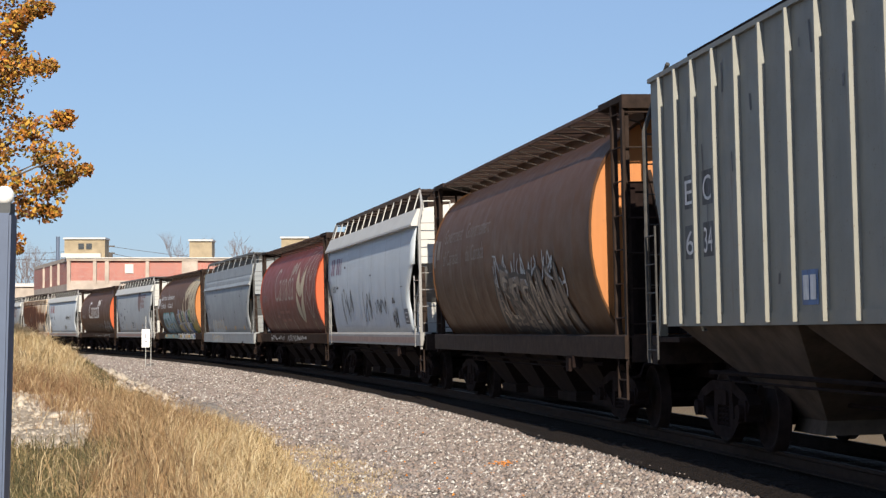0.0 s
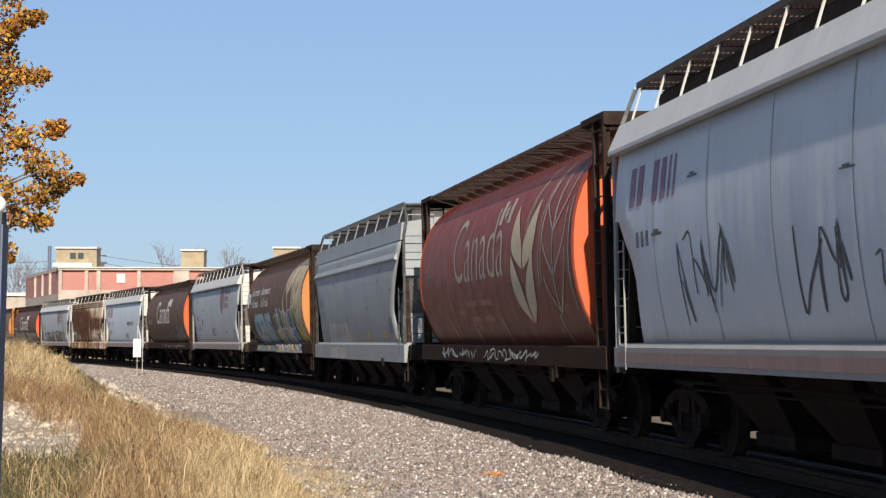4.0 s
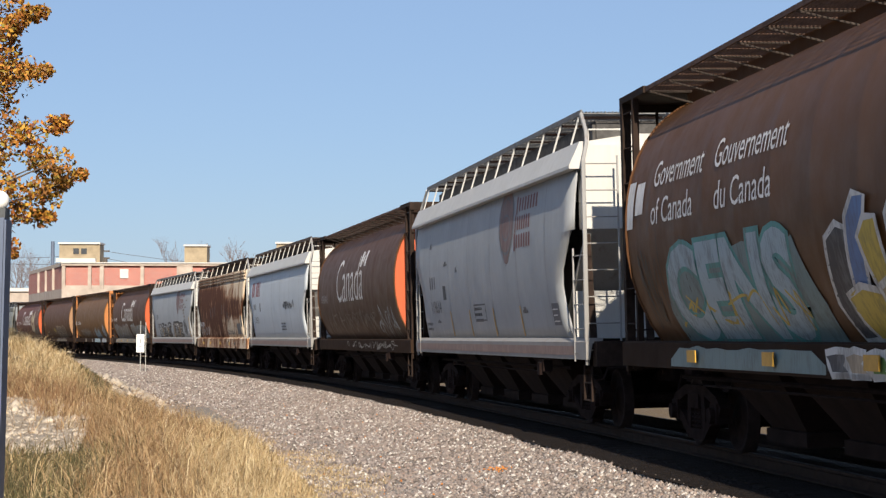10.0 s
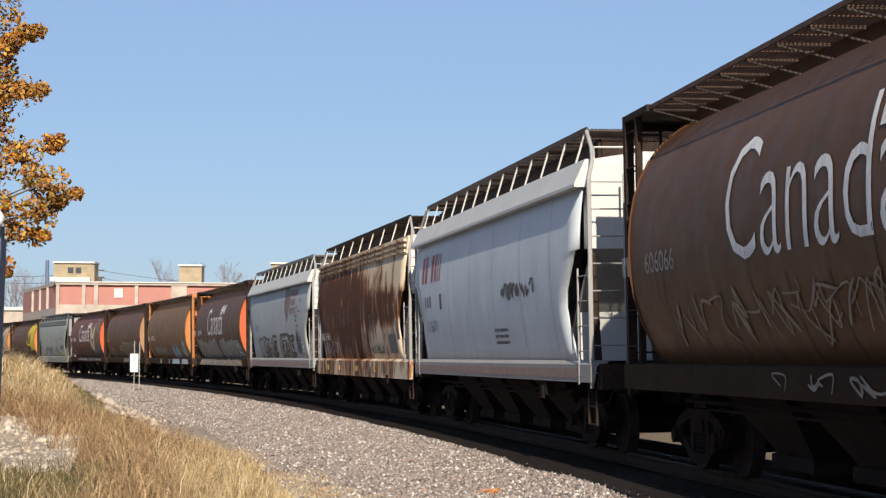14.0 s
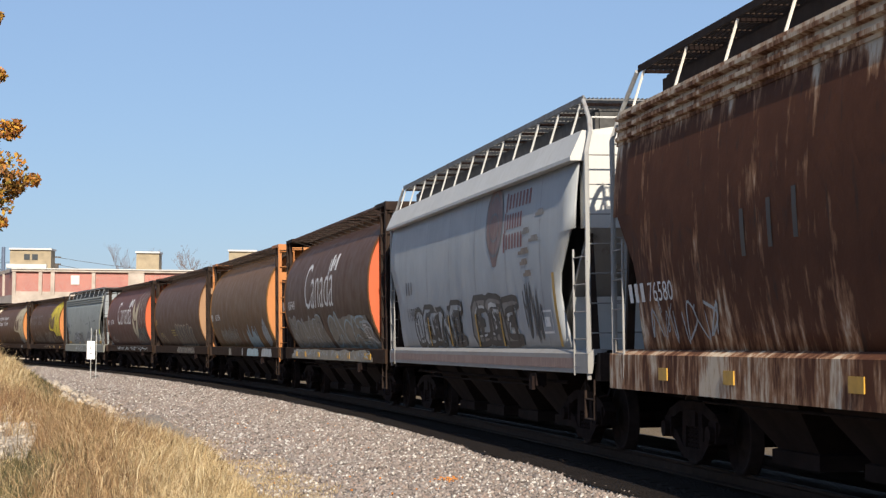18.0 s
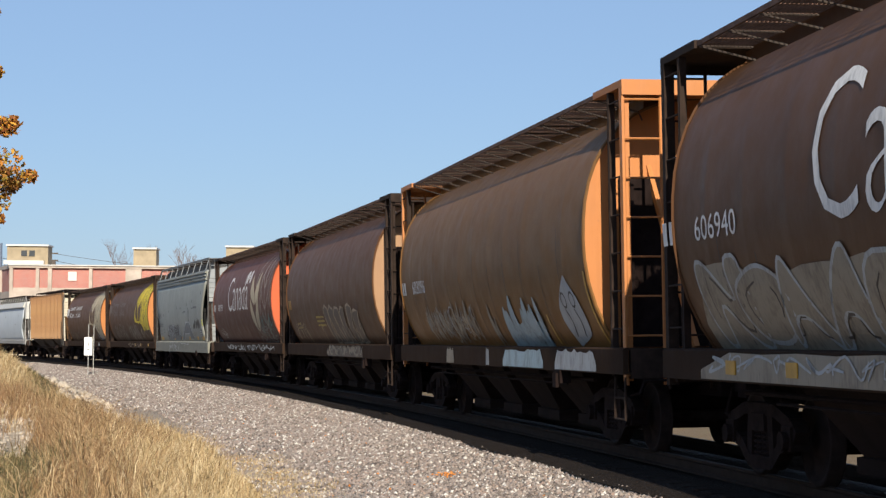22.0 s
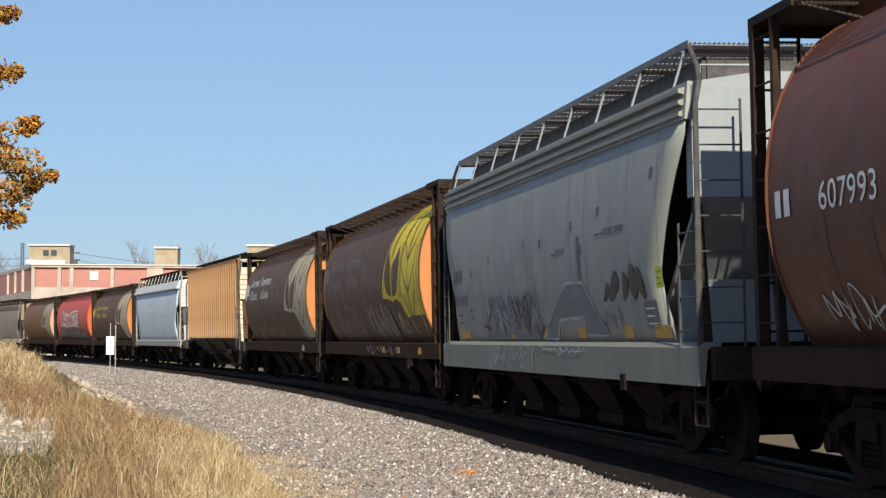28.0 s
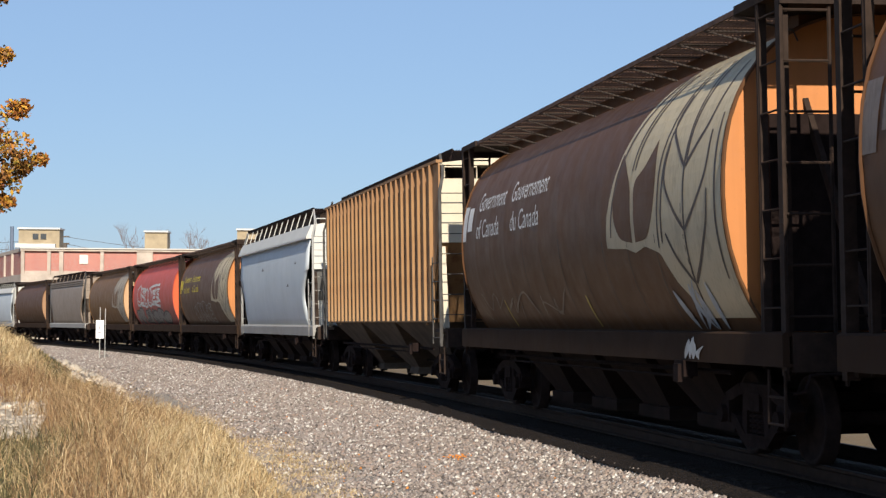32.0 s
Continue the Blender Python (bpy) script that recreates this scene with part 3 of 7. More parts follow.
def throwup(car, x0, x1, z0, z1, wall, fill, line, seed, letters, inner=None, w=.05, round_=3, lift=.008, drips=0):
    """Fat overlapping sprayed forms, each with its outline and a few strokes inside."""
    r = random.Random(seed)
    cell = (x1 - x0) / letters
    for i in range(letters):
        s = letter_outline(r, i * cell - .10 * cell, cell * 1.28, (z1 - z0) * r.uniform(.86, 1.0))
        pts = rounded(s, round_) if round_ > 1 else s
        up = lift + .0016 * i
        if fill:
            bm = bmesh.new()
            bm.faces.new([bm.verts.new((*p, 0)) for p in pts])
            bmesh.ops.triangulate(bm, faces=bm.faces[:])
            lay(bm, x0, z0, wall, up, True)
            part("graffiti_letter", bm, SPRAY[fill], car)
        bm = bmesh.new()
        ribbon(bm, pts + pts[:2], w)
        for _ in range(drips):
            u, v = r.choice(pts)
            ribbon(bm, [(u, v), (u + r.uniform(-.02, .02), max(0, v - r.uniform(.15, .5)))], w * .5)
        lay(bm, x0, z0, wall, up + .0006, True)
        part("graffiti_outline", bm, SPRAY[line], car)
        if inner:
            bm = bmesh.new()
            c = (sum(p[0] for p in s) / len(s), sum(p[1] for p in s) / len(s))
            ring = rounded([(c[0] + (a - c[0]) * .62, c[1] + (b - c[1]) * .62) for a, b in s], 2)
            at = 0
            while at < len(ring) - 2:
                n = r.randint(2, 5)
                if r.random() < .7:
                    ribbon(bm, ring[at:at + n + 1], w * r.uniform(.4, .8))
                at += n + 1
            if bm.verts:
                lay(bm, x0, z0, wall, up + .0010, True)
                part("graffiti_stroke", bm, SPRAY[inner], car)


def wash(car, x0, x1, z0, z1, wall, ink, seed, lift=.006):
    """An uneven sprayed ground under the letters."""
    r = random.Random(seed)
    bm = bmesh.new()
    n = 14
    cols = []
    for i in range(n + 1):
        u = (x1 - x0) * i / n
        edge = .35 if i in (0, n) else 1.0
        top = (z1 - z0) * (1 - r.uniform(0, .22)) * edge
        cols.append([(u, 0, 0), (u, top * .5, 0), (u, top, 0)])
    sheet(bm, cols)
    lay(bm, x0, z0, wall, lift, True)
    part("graffiti_ground", bm, SPRAY[ink], car)


def tongues(car, x0, x1, z0, z1, wall, ink, seed, n, wide=.5, label=""):
    """Licks of sprayed paint that rise to points."""
    r = random.Random(seed)
    for i in range(n):
        bm = bmesh.new()
        leaf_shape(bm, (x1 - x0) * (i + r.uniform(.1, .9)) / n, 0, (z1 - z0) * r.uniform(.45, 1.0), wide * r.uniform(.6, 1.3), r.uniform(-.35, .35), r.uniform(-.12, .12), 7)
        lay(bm, x0, z0, wall, .008 + .0015 * i, True)
        part("graffiti_tongue", bm, SPRAY[ink], car, label)


def slashes(car, x0, x1, z0, z1, wall, inks, edge, seed, n, lift=.010):
    """Tall wild-style bars, slanted and notched, in alternating colours with pale edges."""
    r = random.Random(seed)
    step = (x1 - x0) / n
    h = z1 - z0
    for i in range(n):
        a, lean, top = i * step, r.uniform(-.3, .5) * step, h * r.uniform(.78, 1.0)
        k = step * r.uniform(.8, 1.25)
        notch = r.uniform(.35, .65) * top
        pts = [(a + .3 * k, 0), (a + k + .2 * k, r.uniform(0, .06) * h), (a + k * r.uniform(.75, 1.0), notch), (a + k + lean, top * r.uniform(.86, 1.0)), (a + .45 * k + lean, top), (a + lean, top * r.uniform(.8, .97)), (a + .12 * k, notch * r.uniform(.7, 1.0))]
        bm = bmesh.new()
        bm.faces.new([bm.verts.new((*p, 0)) for p in pts])
        bmesh.ops.triangulate(bm, faces=bm.faces[:])
        lay(bm, x0, z0, wall, lift + .0018 * i, True)
        part("graffiti_bar", bm, SPRAY[inks[i % len(inks)]], car)
        bm = bmesh.new()
        ribbon(bm, pts + pts[:2], .07)
        lay(bm, x0, z0, wall, lift + .0018 * i + .0007, True)
        part("graffiti_outline", bm, SPRAY[edge], car)


def scrawl(car, x0, x1, z0, z1, wall, ink, seed, n, w=.03):
    """A quick thin tag in looping strokes."""
    r = random.Random(seed)
    cell = (x1 - x0) / n
    for i in range(n):
        m = r.randint(4, 7)
        y, pts = r.uniform(.1, .9), []
        for j in range(m):
            pts.append((i * cell + cell * (j / m + r.uniform(-.55, .55)), (z1 - z0) * y))
            y = r.uniform(0, 1) if r.random() < .45 else (r.uniform(.6, 1) if y < .5 else r.uniform(0, .4))
        bm = bmesh.new()
        ribbon(bm, curve(pts, 4), w * r.uniform(.6, 1.2))
        lay(bm, x0, z0, wall, .008 + .001 * i, True)
        part("graffiti_stroke", bm, SPRAY[ink], car)


def fit_word(car, text, x0, x1, z, h, wall, mat, shear=0.0, name="lettering", label="", bold=0.0):
    """A word that runs from x0 to x1 on the side, its capitals h high over z."""
    bm = bmesh.new()
    bm.from_mesh(glyphs(text, 1.0, shear, bold))
    us, vs = [v.co.x for v in bm.verts], [v.co.y for v in bm.verts]
    a, b, top = min(us), max(us), max(vs)
    for v in bm.verts:
        v.co.x, v.co.y = (v.co.x - a) * (x1 - x0) / (b - a), v.co.y * h / top
    lay(bm, x0, z, wall, true=True)
    return part(name, bm, mat, car, label)


def canada(car, wall, mat, z=2.44, x0=-3.0):
    """The country's word with its small flag over the last letter."""
    fit_word(car, "Canada", x0, x0 + 5.05, z, 1.26, wall, mat, 0.0, "country_word", "faded white word on the side", -0.012)
    for a, b in ((0.0, .30), (.72, 1.02)):
        bars(car, [(a, 0, b, .42)], x0 + 4.35, z + .92, wall, mat, "flag_bar", "", 0.12, True)
    bm = bmesh.new()
    bm.faces.new([bm.verts.new((.50 + .15 * a, .21 + .16 * b, 0)) for a, b in ((0, -1), (.25, -.45), (1, -.3), (.6, 0), (.8, .5), (.3, .4), (0, 1), (-.3, .4), (-.8, .5), (-.6, 0), (-1, -.3), (-.25, -.45))])
    bmesh.ops.triangulate(bm, faces=bm.faces[:])
    lay(bm, x0 + 4.37, z + .92, wall, true=True)
    part("flag_leaf", bm, mat, car)


def government(car, wall, mat=LETTER, z=2.80):
    for a, b, c, d in ((-7.30, 0, -6.95, .60), (-6.85, .16, -6.45, .56)):
        bars(car, [(0, b, c - a, d)], a, z, wall, mat, "leaf_mark", "", 0.1, True)
    for text, x0, x1, dz in (("Government", -5.95, -3.75, .46), ("of Canada", -6.0, -4.1, 0), ("Gouvernement", -3.27, -.76, .46), ("du Canada", -3.2, -1.2, 0)):
        fit_word(car, text, x0, x1, z + dz, .31, wall, mat, 0.12)


def fleet_number(car, z, wall, mat, digits, x=-5.85):
    for u in (0.0, .25):
        bars(car, [(0, 0, .16, .25)], x - 1.2 + u, z, wall, mat, "owner_mark", "", 0, True)
    fit_word(car, digits, x, x + 1.36, z, .25, wall, mat, 0.0, "fleet_number")


def block_word(car, x, z, h, widths, gap, wall, mat, lean=0.0, name="owner_letter", true=True):
    """A company word, as plain upright bars of its letters' sizes."""
    u = 0.0
    for i, w in enumerate(widths):
        if w > 0:
            bars(car, [(0, 0, w, h)], x + u, z, wall, mat, name, "", lean, true)
        u += abs(w) + gap


def railway_shield(car, wall):
    """The round maroon shield and three lines of small lettering beside it."""
    bm = bmesh.new()
    n = 28
    bm.faces.new([bm.verts.new((.60 * math.cos(6.2832 * i / n), .64 * math.sin(6.2832 * i / n) - (.10 if 4 * i > 2 * n and abs(4 * i - 3 * n) < 5 else 0), 0)) for i in range(n)])
    lay(bm, 2.78, 3.44, wall, true=True)
    part("shield", bm, SHIELD, car, "faded maroon round shield")
    bm = bmesh.new()
    ribbon(bm, [(.63 * math.cos(6.2832 * i / n), .56 * math.sin(6.2832 * i / n)) for i in range(n + 1)], .05)
    ribbon(bm, [(.34 * math.cos(6.2832 * i / n), .22 * math.sin(6.2832 * i / n) - .1) for i in range(n + 1)], .04)
    ribbon(bm, [(-.3, .3), (-.1, .42), (.1, .42), (.3, .3)], .05)
    lay(bm, 2.78, 3.44, wall, .010, True)
    part("shield_ring", bm, LETTER_DARK, car)
    for x0, x1, z, n in ((3.60, 5.36, 3.56, 8), (3.53, 4.80, 3.25, 7), (3.46, 4.86, 2.94, 7)):
        step = (x1 - x0) / n
        for i in range(n):
            bars(car, [(0, 0, step * .50, .30 if i == 0 else .23)], x0 + step * i, z - (.04 if i == 0 else 0), wall, LETTER_MAROON, "owner_letter", "", .05, True)


def data_block(car, x, z, wall, mat, rows=4, w=.8):
    """Small print too fine to read: rows of short bars."""
    r = random.Random(int(x * 100))
    out = []
    for i in range(rows):
        u = 0
        while u < w:
            k = r.uniform(.06, .2)
            out.append((u, -i * .11, min(w, u + k), -i * .11 + .055))
            u += k + .04
    bars(car, out, x, z, wall, mat, "small_print")


def reflectors(car, mat, xs, z=1.14):
    for x in xs:
        bm = bmesh.new()
        box(bm, x, x + .26, -1.545, -1.532, z, z + .11)
        part("reflector", bm, mat, car, "yellow reflector strip")


def seams(car, wall, xs, mat, z0=1.42, z1=2.9):
    for x in xs:
        bars(car, [(0, 0, .022, z1 - z0)], x, z0, wall, mat, "weld_seam", "", -0.03)


def dents(car, wall, seed, n, mat):
    """Scuffs and small dark knocks."""
    r = random.Random(seed)
    for _ in range(n):
        x, z, w, h = r.uniform(-6.2, 6.2), r.uniform(1.7, 3.6), r.uniform(.05, .5), r.uniform(.03, .16)
        bars(car, [(0, 0, w, h * .5), (w * .2, h * .4, w * .7, h)], x, z, wall, mat, "scuff", "", r.uniform(-.4, .6))


# ---- trucks, couplers: alike on all cars ----
def make_wheel(bm):
    n = 28
    prof = ((0.10, -0.06), (0.16, -0.06), (0.20, -0.02), (0.38, -0.02), (0.405, -0.065), (0.457, -0.065), (0.462, 0.045), (0.487, 0.055), (0.487, 0.075), (0.40, 0.075), (0.37, 0.02), (0.18, 0.03), (0.10, 0.08))
    rings = [[bm.verts.new((r * math.cos(6.2832 * i / n), d, r * math.sin(6.2832 * i / n))) for i in range(n)] for r, d in prof]
    for a, b in zip(rings, rings[1:]):
        for i in range(n):
            bm.faces.new((a[i], a[(i + 1) % n], b[(i + 1) % n], b[i]))
    bm.faces.new(rings[0])
    bm.faces.new(rings[-1][::-1])


def make_frame(bm):
    """The cast side frame of a truck, with its two window openings, in the plane y = 0."""
    def link(pts, w):
        for p, q in zip(pts, pts[1:]):
            beam(bm, (p[0], 0, p[1]), (q[0], 0, q[1]), w, 0.13)
    link(((-1.08, .50), (-.92, .62), (-.45, .74), (.45, .74), (.92, .62), (1.08, .50)), 0.15)
    link(((-1.02, .48), (-.62, .38), (-.34, .20), (.34, .20), (.62, .38), (1.02, .48)), 0.15)
    link(((-.36, .22), (-.30, .72)), 0.15)
    link(((.36, .22), (.30, .72)), 0.15)
    for s in (-1, 1):
        box(bm, s * .89 - .14, s * .89 + .14, -.10, .10, .36, .60)
        rod(bm, (s * .89, -.16, .457), (s * .89, .1, .457), .10, 10)


def make_spring(bm):
    profile = [(0.045, .26)]
    for k in range(7):
        z = 0.28 + k * 0.055
        profile += [(0.045, z), (0.072, z + .008), (0.072, z + .028), (0.045, z + .036)]
    profile.append((0.045, .68))
    rings = [[bm.verts.new((r * math.cos(a * math.tau / 10), r * math.sin(a * math.tau / 10), z)) for a in range(10)] for r, z in profile]
    for lo, hi in zip(rings, rings[1:]):
        for k in range(10):
            bm.faces.new((lo[k], lo[(k + 1) % 10], hi[(k + 1) % 10], hi[k]))
    bm.faces.new(rings[0][::-1])
    bm.faces.new(rings[-1])


def make_bolster(bm):
    box(bm, -.20, .20, -1.12, 1.12, .52, .70)
    rod(bm, (0, 0, .7), (0, 0, .82), .2, 12)
    for s in (-1, 1):
        rod(bm, (s * .89, -.8, .457), (s * .89, .8, .457), .08, 10)
        box(bm, s * .35 - .08, s * .35 + .08, -1.0, 1.0, .28, .40)
        for y in (-.75, .75):
            box(bm, s * .41 - .03, s * .41 + .03, y - .06, y + .06, .3, .62)


def trucks(car, centre=6.35):
    for s in (-1, 1):
        t = part("truck", shared("bolster", make_bolster), TRUCK_STEEL, car, "grimy cast-steel truck", at=pose(s * centre, 0, 0))
        for a in (-.89, .89):
            for b in (-1, 1):
                part("wheel", shared("wheel", make_wheel, True), WHEEL_STEEL, t, at=pose(a, b * .76, .457, 0, 0, 0 if b < 0 else 180))
        for b in (-1, 1):
            part("side_frame", shared("side_frame", make_frame), TRUCK_STEEL, t, at=pose(0, b * 1.03, 0))
            for c in (-.15, 0.0, .15):
                part("coil_spring", shared("coil_spring", make_spring), TRUCK_STEEL, t, at=pose(c, b * 1.03, 0))


def make_coupler(bm):
    box(bm, 8.30, 8.72, -.10, .10, .80, .98)
    box(bm, 8.68, 8.98, -.16, .06, .74, 1.04)
    box(bm, 8.78, 9.03, .02, .17, .76, 1.02)
    rods(bm, ((8.62, -.2, .85), (8.60, -.28, .55), (8.86, -.22, .42), (8.98, -.1, .5)), .022, 6)


def make_cut_lever(bm):
    rods(bm, ((8.44, -.10, 1.0), (8.52, -.3, .98), (8.52, -1.3, .95), (8.60, -1.38, .80), (8.50, -1.46, .78)), .014, 5)


def couplers(car):
    for a in (0, 180):
        part("coupler", shared("coupler", make_coupler), TRUCK_STEEL, car, at=pose(0, 0, 0, 0, 0, a))
        part("cut_lever", shared("cut_lever", make_cut_lever), BLACK_STEEL, car, at=pose(0, 0, 0, 0, 0, a))


def make_centre_sill(bm):
    box(bm, -8.4, 8.4, -.28, .28, .74, 1.04)


def make_bay(bm):
    """One discharge hopper: sloping sheets that close to a gate."""
    top, low = [(-1.29, -1.36, 1.30), (1.29, -1.36, 1.30), (1.29, 1.36, 1.30), (-1.29, 1.36, 1.30)], [(-.62, -.70, .36), (.62, -.70, .36), (.62, .70, .36), (-.62, .70, .36)]
    a, b = [bm.verts.new(p) for p in top], [bm.verts.new(p) for p in low]
    c = [bm.verts.new((x * 1.15, y * 1.05, .345)) for x, y, z in low]
    d = [bm.verts.new((x * 1.15, y * 1.05, .19)) for x, y, z in low]
    for p, r in ((a, b), (b, c), (c, d)):
        for i in range(4):
            bm.faces.new((p[i], p[(i + 1) % 4], r[(i + 1) % 4], r[i]))
    bm.faces.new(a)
    bm.faces.new(d[::-1])


def make_web(bm):
    """The deep plate between two bays, with the cross brace."""
    prism(bm, ((-.62, 1.28), (.62, 1.28), (.12, .62), (-.12, .62)), "y", -.30, .30)


def bays(car, mat, xs):
    for x in xs:
        part("hopper_bay", shared("hopper_bay", make_bay), mat, car, at=pose(x, 0, 0))
    for a, b in zip(xs, xs[1:]):
        part("bay_brace", shared("bay_web", make_web), mat, car, at=pose((a + b) / 2, 0, 0))


def ladders(car, name, key, p, q, z0, z1, n, mat, r=0.014):
    """A ladder at each of the four corners: two stiles, and each rung a piece."""
    for a in (0, 180):
        for f in (1, -1):
            def stiles(bm):
                rod(bm, (f * p[0], p[1], z0), (f * p[0], p[1], z1), r * 1.5, 6)
                rod(bm, (f * q[0], q[1], z0), (f * q[0], q[1], z1), r * 1.5, 6)

            def rung(bm):
                rod(bm, (f * p[0], p[1], 0), (f * q[0], q[1], 0), r, 6)
            ob = part(name, shared("%s%d" % (key, f), stiles), mat, car, at=pose(0, 0, 0, 0, 0, a))
            for i in range(n):
                part("rung", shared("%s_rung%d" % (key, f), rung), mat, ob, at=pose(0, 0, z0 + 0.12 + (z1 - z0 - 0.24) * i / (n - 1)))


# ---- the round-sided grain hopper ----
def cyl_ring(x, grow=0.0):
    zs = [1.34, 1.6, 1.9, 2.2, 2.5, 2.75, 3.0, 3.25, 3.5, 3.75, 3.95, 4.12, 4.26, 4.37, 4.45, 4.51, 4.55]
    near = [(x, -(side_cyl(z) + grow), z) for z in zs]
    return near + [(x, 0, 4.6)] + [(a, -b, c) for a, b, c in near[::-1]]


def make_cyl_shell(bm):
    """Rolled sheets, dished in a little between their welds."""
    r = random.Random(9)
    seams = [-7.35 + 14.63 * k / 12 for k in range(13)]
    rows = []
    for a, b in zip(seams, seams[1:]):
        dish = r.uniform(.0015, .0045)
        for t, g in ((0, .002), (.02, .002), (.05, 0), (.2, -.7 * dish), (.5, -dish), (.8, -.7 * dish), (.95, 0), (.98, .002)):
            rows.append(cyl_ring(a + (b - a) * t, g))
    rows.append(cyl_ring(7.28, 0.0))
    sheet(bm, rows)


def make_cyl_end(bm):
    """The end bulkhead: a plate set just inside the shell's rim, with a rolled edge and stiffeners."""
    a = [bm.verts.new(p) for p in cyl_ring(7.23, -0.02)]
    b = [bm.verts.new((7.18, v.co.y, v.co.z)) for v in a]
    n = len(a)
    bm.faces.new(a)
    bm.faces.new(b[::-1])
    for i in range(n):
        bm.faces.new((a[i], b[i], b[(i + 1) % n], a[(i + 1) % n]))


def make_rim(bm):
    pts = cyl_ring(7.28, 0.004)
    rods(bm, pts, 0.022, 5)


def make_curb(bm):
    box(bm, -7.3, 7.2, -.84, .84, 4.28, 4.63)


def grating(bm, x0, x1, y0, y1, z0, z1, pitch):
    """Open steel grating: lengthwise bars on edge, tied by cross bars, with an angle along the outer edge."""
    n = max(2, int(round((y1 - y0) / pitch)))
    for i in range(n + 1):
        y = y0 + (y1 - y0) * i / n
        box(bm, x0, x1, y - .005, y + .005, z0, z1)
    m = int((x1 - x0) / .5)
    for i in range(m + 1):
        x = x0 + (x1 - x0) * i / m
        box(bm, x - .008, x + .008, y0, y1, z0 + .004, z0 + .018)


def make_walk(bm):
    box(bm, -7.1, 7.1, -1.46, -1.44, 4.60, 4.655)
    grating(bm, -7.1, 7.1, -1.43, -.85, 4.602, 4.642, .045)


def make_brace(bm):
    rods(bm, ((.0, -.86, 4.585), (.0, -1.45, 4.588), (.30, -.94, 4.40), (.32, -.90, 4.29)), .010, 5)


def make_end_roof(bm):
    prism(bm, ((7.08, 4.58), (7.08, 4.67), (8.43, 4.67), (8.43, 4.48), (8.39, 4.48), (8.39, 4.58)), "y", -1.49, 1.49)


def make_shadow_plate(bm):
    """A black plate added before the painted end, as the shadow of the car ahead."""
    box(bm, 7.27, 7.33, -1.22, 1.22, 1.36, 3.55)


def make_shadow_plate_rib(bm):
    box(bm, 7.332, 7.42, -.04, .04, 1.36, 3.50)


def make_post(bm):
    prism(bm, ((8.29, -1.49), (8.41, -1.49), (8.41, -1.47), (8.32, -1.47), (8.32, -1.37), (8.29, -1.37)), "z", 0.95, 4.585)


def make_inner_post(bm):
    box(bm, 7.70, 7.79, -1.48, -1.40, 1.05, 4.585)


def make_diagonal(bm):
    beam(bm, (8.3, -.55, 1.35), (7.2, -.8, 3.7), .10, .06)


def make_sill(bm):
    prism(bm, ((-1.36, 1.03), (-1.53, 1.03), (-1.53, 1.34), (-1.50, 1.36), (-1.20, 1.36), (-1.20, 1.32), (-1.46, 1.32), (-1.46, 1.06), (-1.36, 1.06)), "x", -8.42, 8.42)


def make_end_sill(bm):
    box(bm, 8.18, 8.44, -1.43, 1.43, .98, 1.35)
    box(bm, 7.1, 8.3, -1.42, 1.42, 1.27, 1.33)


def make_steps(bm):
    rods(bm, ((8.40, -1.5, 1.0), (8.40, -1.5, .48), (7.95, -1.5, .48), (7.95, -1.5, 1.0)), .016, 5)
    rod(bm, (8.40, -1.5, .74), (7.95, -1.5, .74), .014, 5)


def make_jack_pad(bm):
    box(bm, 5.0, 5.35, -1.56, -1.40, .86, 1.04)
    box(bm, 5.08, 5.27, -1.60, -1.55, .80, 1.0)


def make_pipe(bm):
    rods(bm, ((-6.2, -1.28, .92), (6.2, -1.28, .92)), .028, 6)
    rods(bm, ((-5.0, -1.36, .84), (5.0, -1.36, .84)), .016, 6)


def make_brake(bm):
    rod(bm, (8.44, .35, 3.05), (8.50, .35, 3.05), .28, 16)
    box(bm, 8.28, 8.46, .1, .6, 2.75, 3.3)


def make_reservoir(bm):
    rods(bm, ((5.0, -.75, .80), (5.04, -.75, .80), (5.95, -.75, .80), (6.0, -.75, .80)), .20, 12)


def make_brake_rod(bm):
    rods(bm, ((-5.4, .35, .62), (-2.0, .35, .50), (2.0, .35, .50), (5.4, .35, .62)), .03, 6)
    rods(bm, ((-5.4, -.35, .58), (5.4, -.35, .58)), .025, 6)


def make_shear_plate(bm):
    """The deck over a truck, from the body bolster to the end sill."""
    prism(bm, ((5.2, 1.04), (8.2, 1.04), (8.2, .98), (7.2, .80), (5.6, .72), (5.2, .80)), "y", -.55, .55)


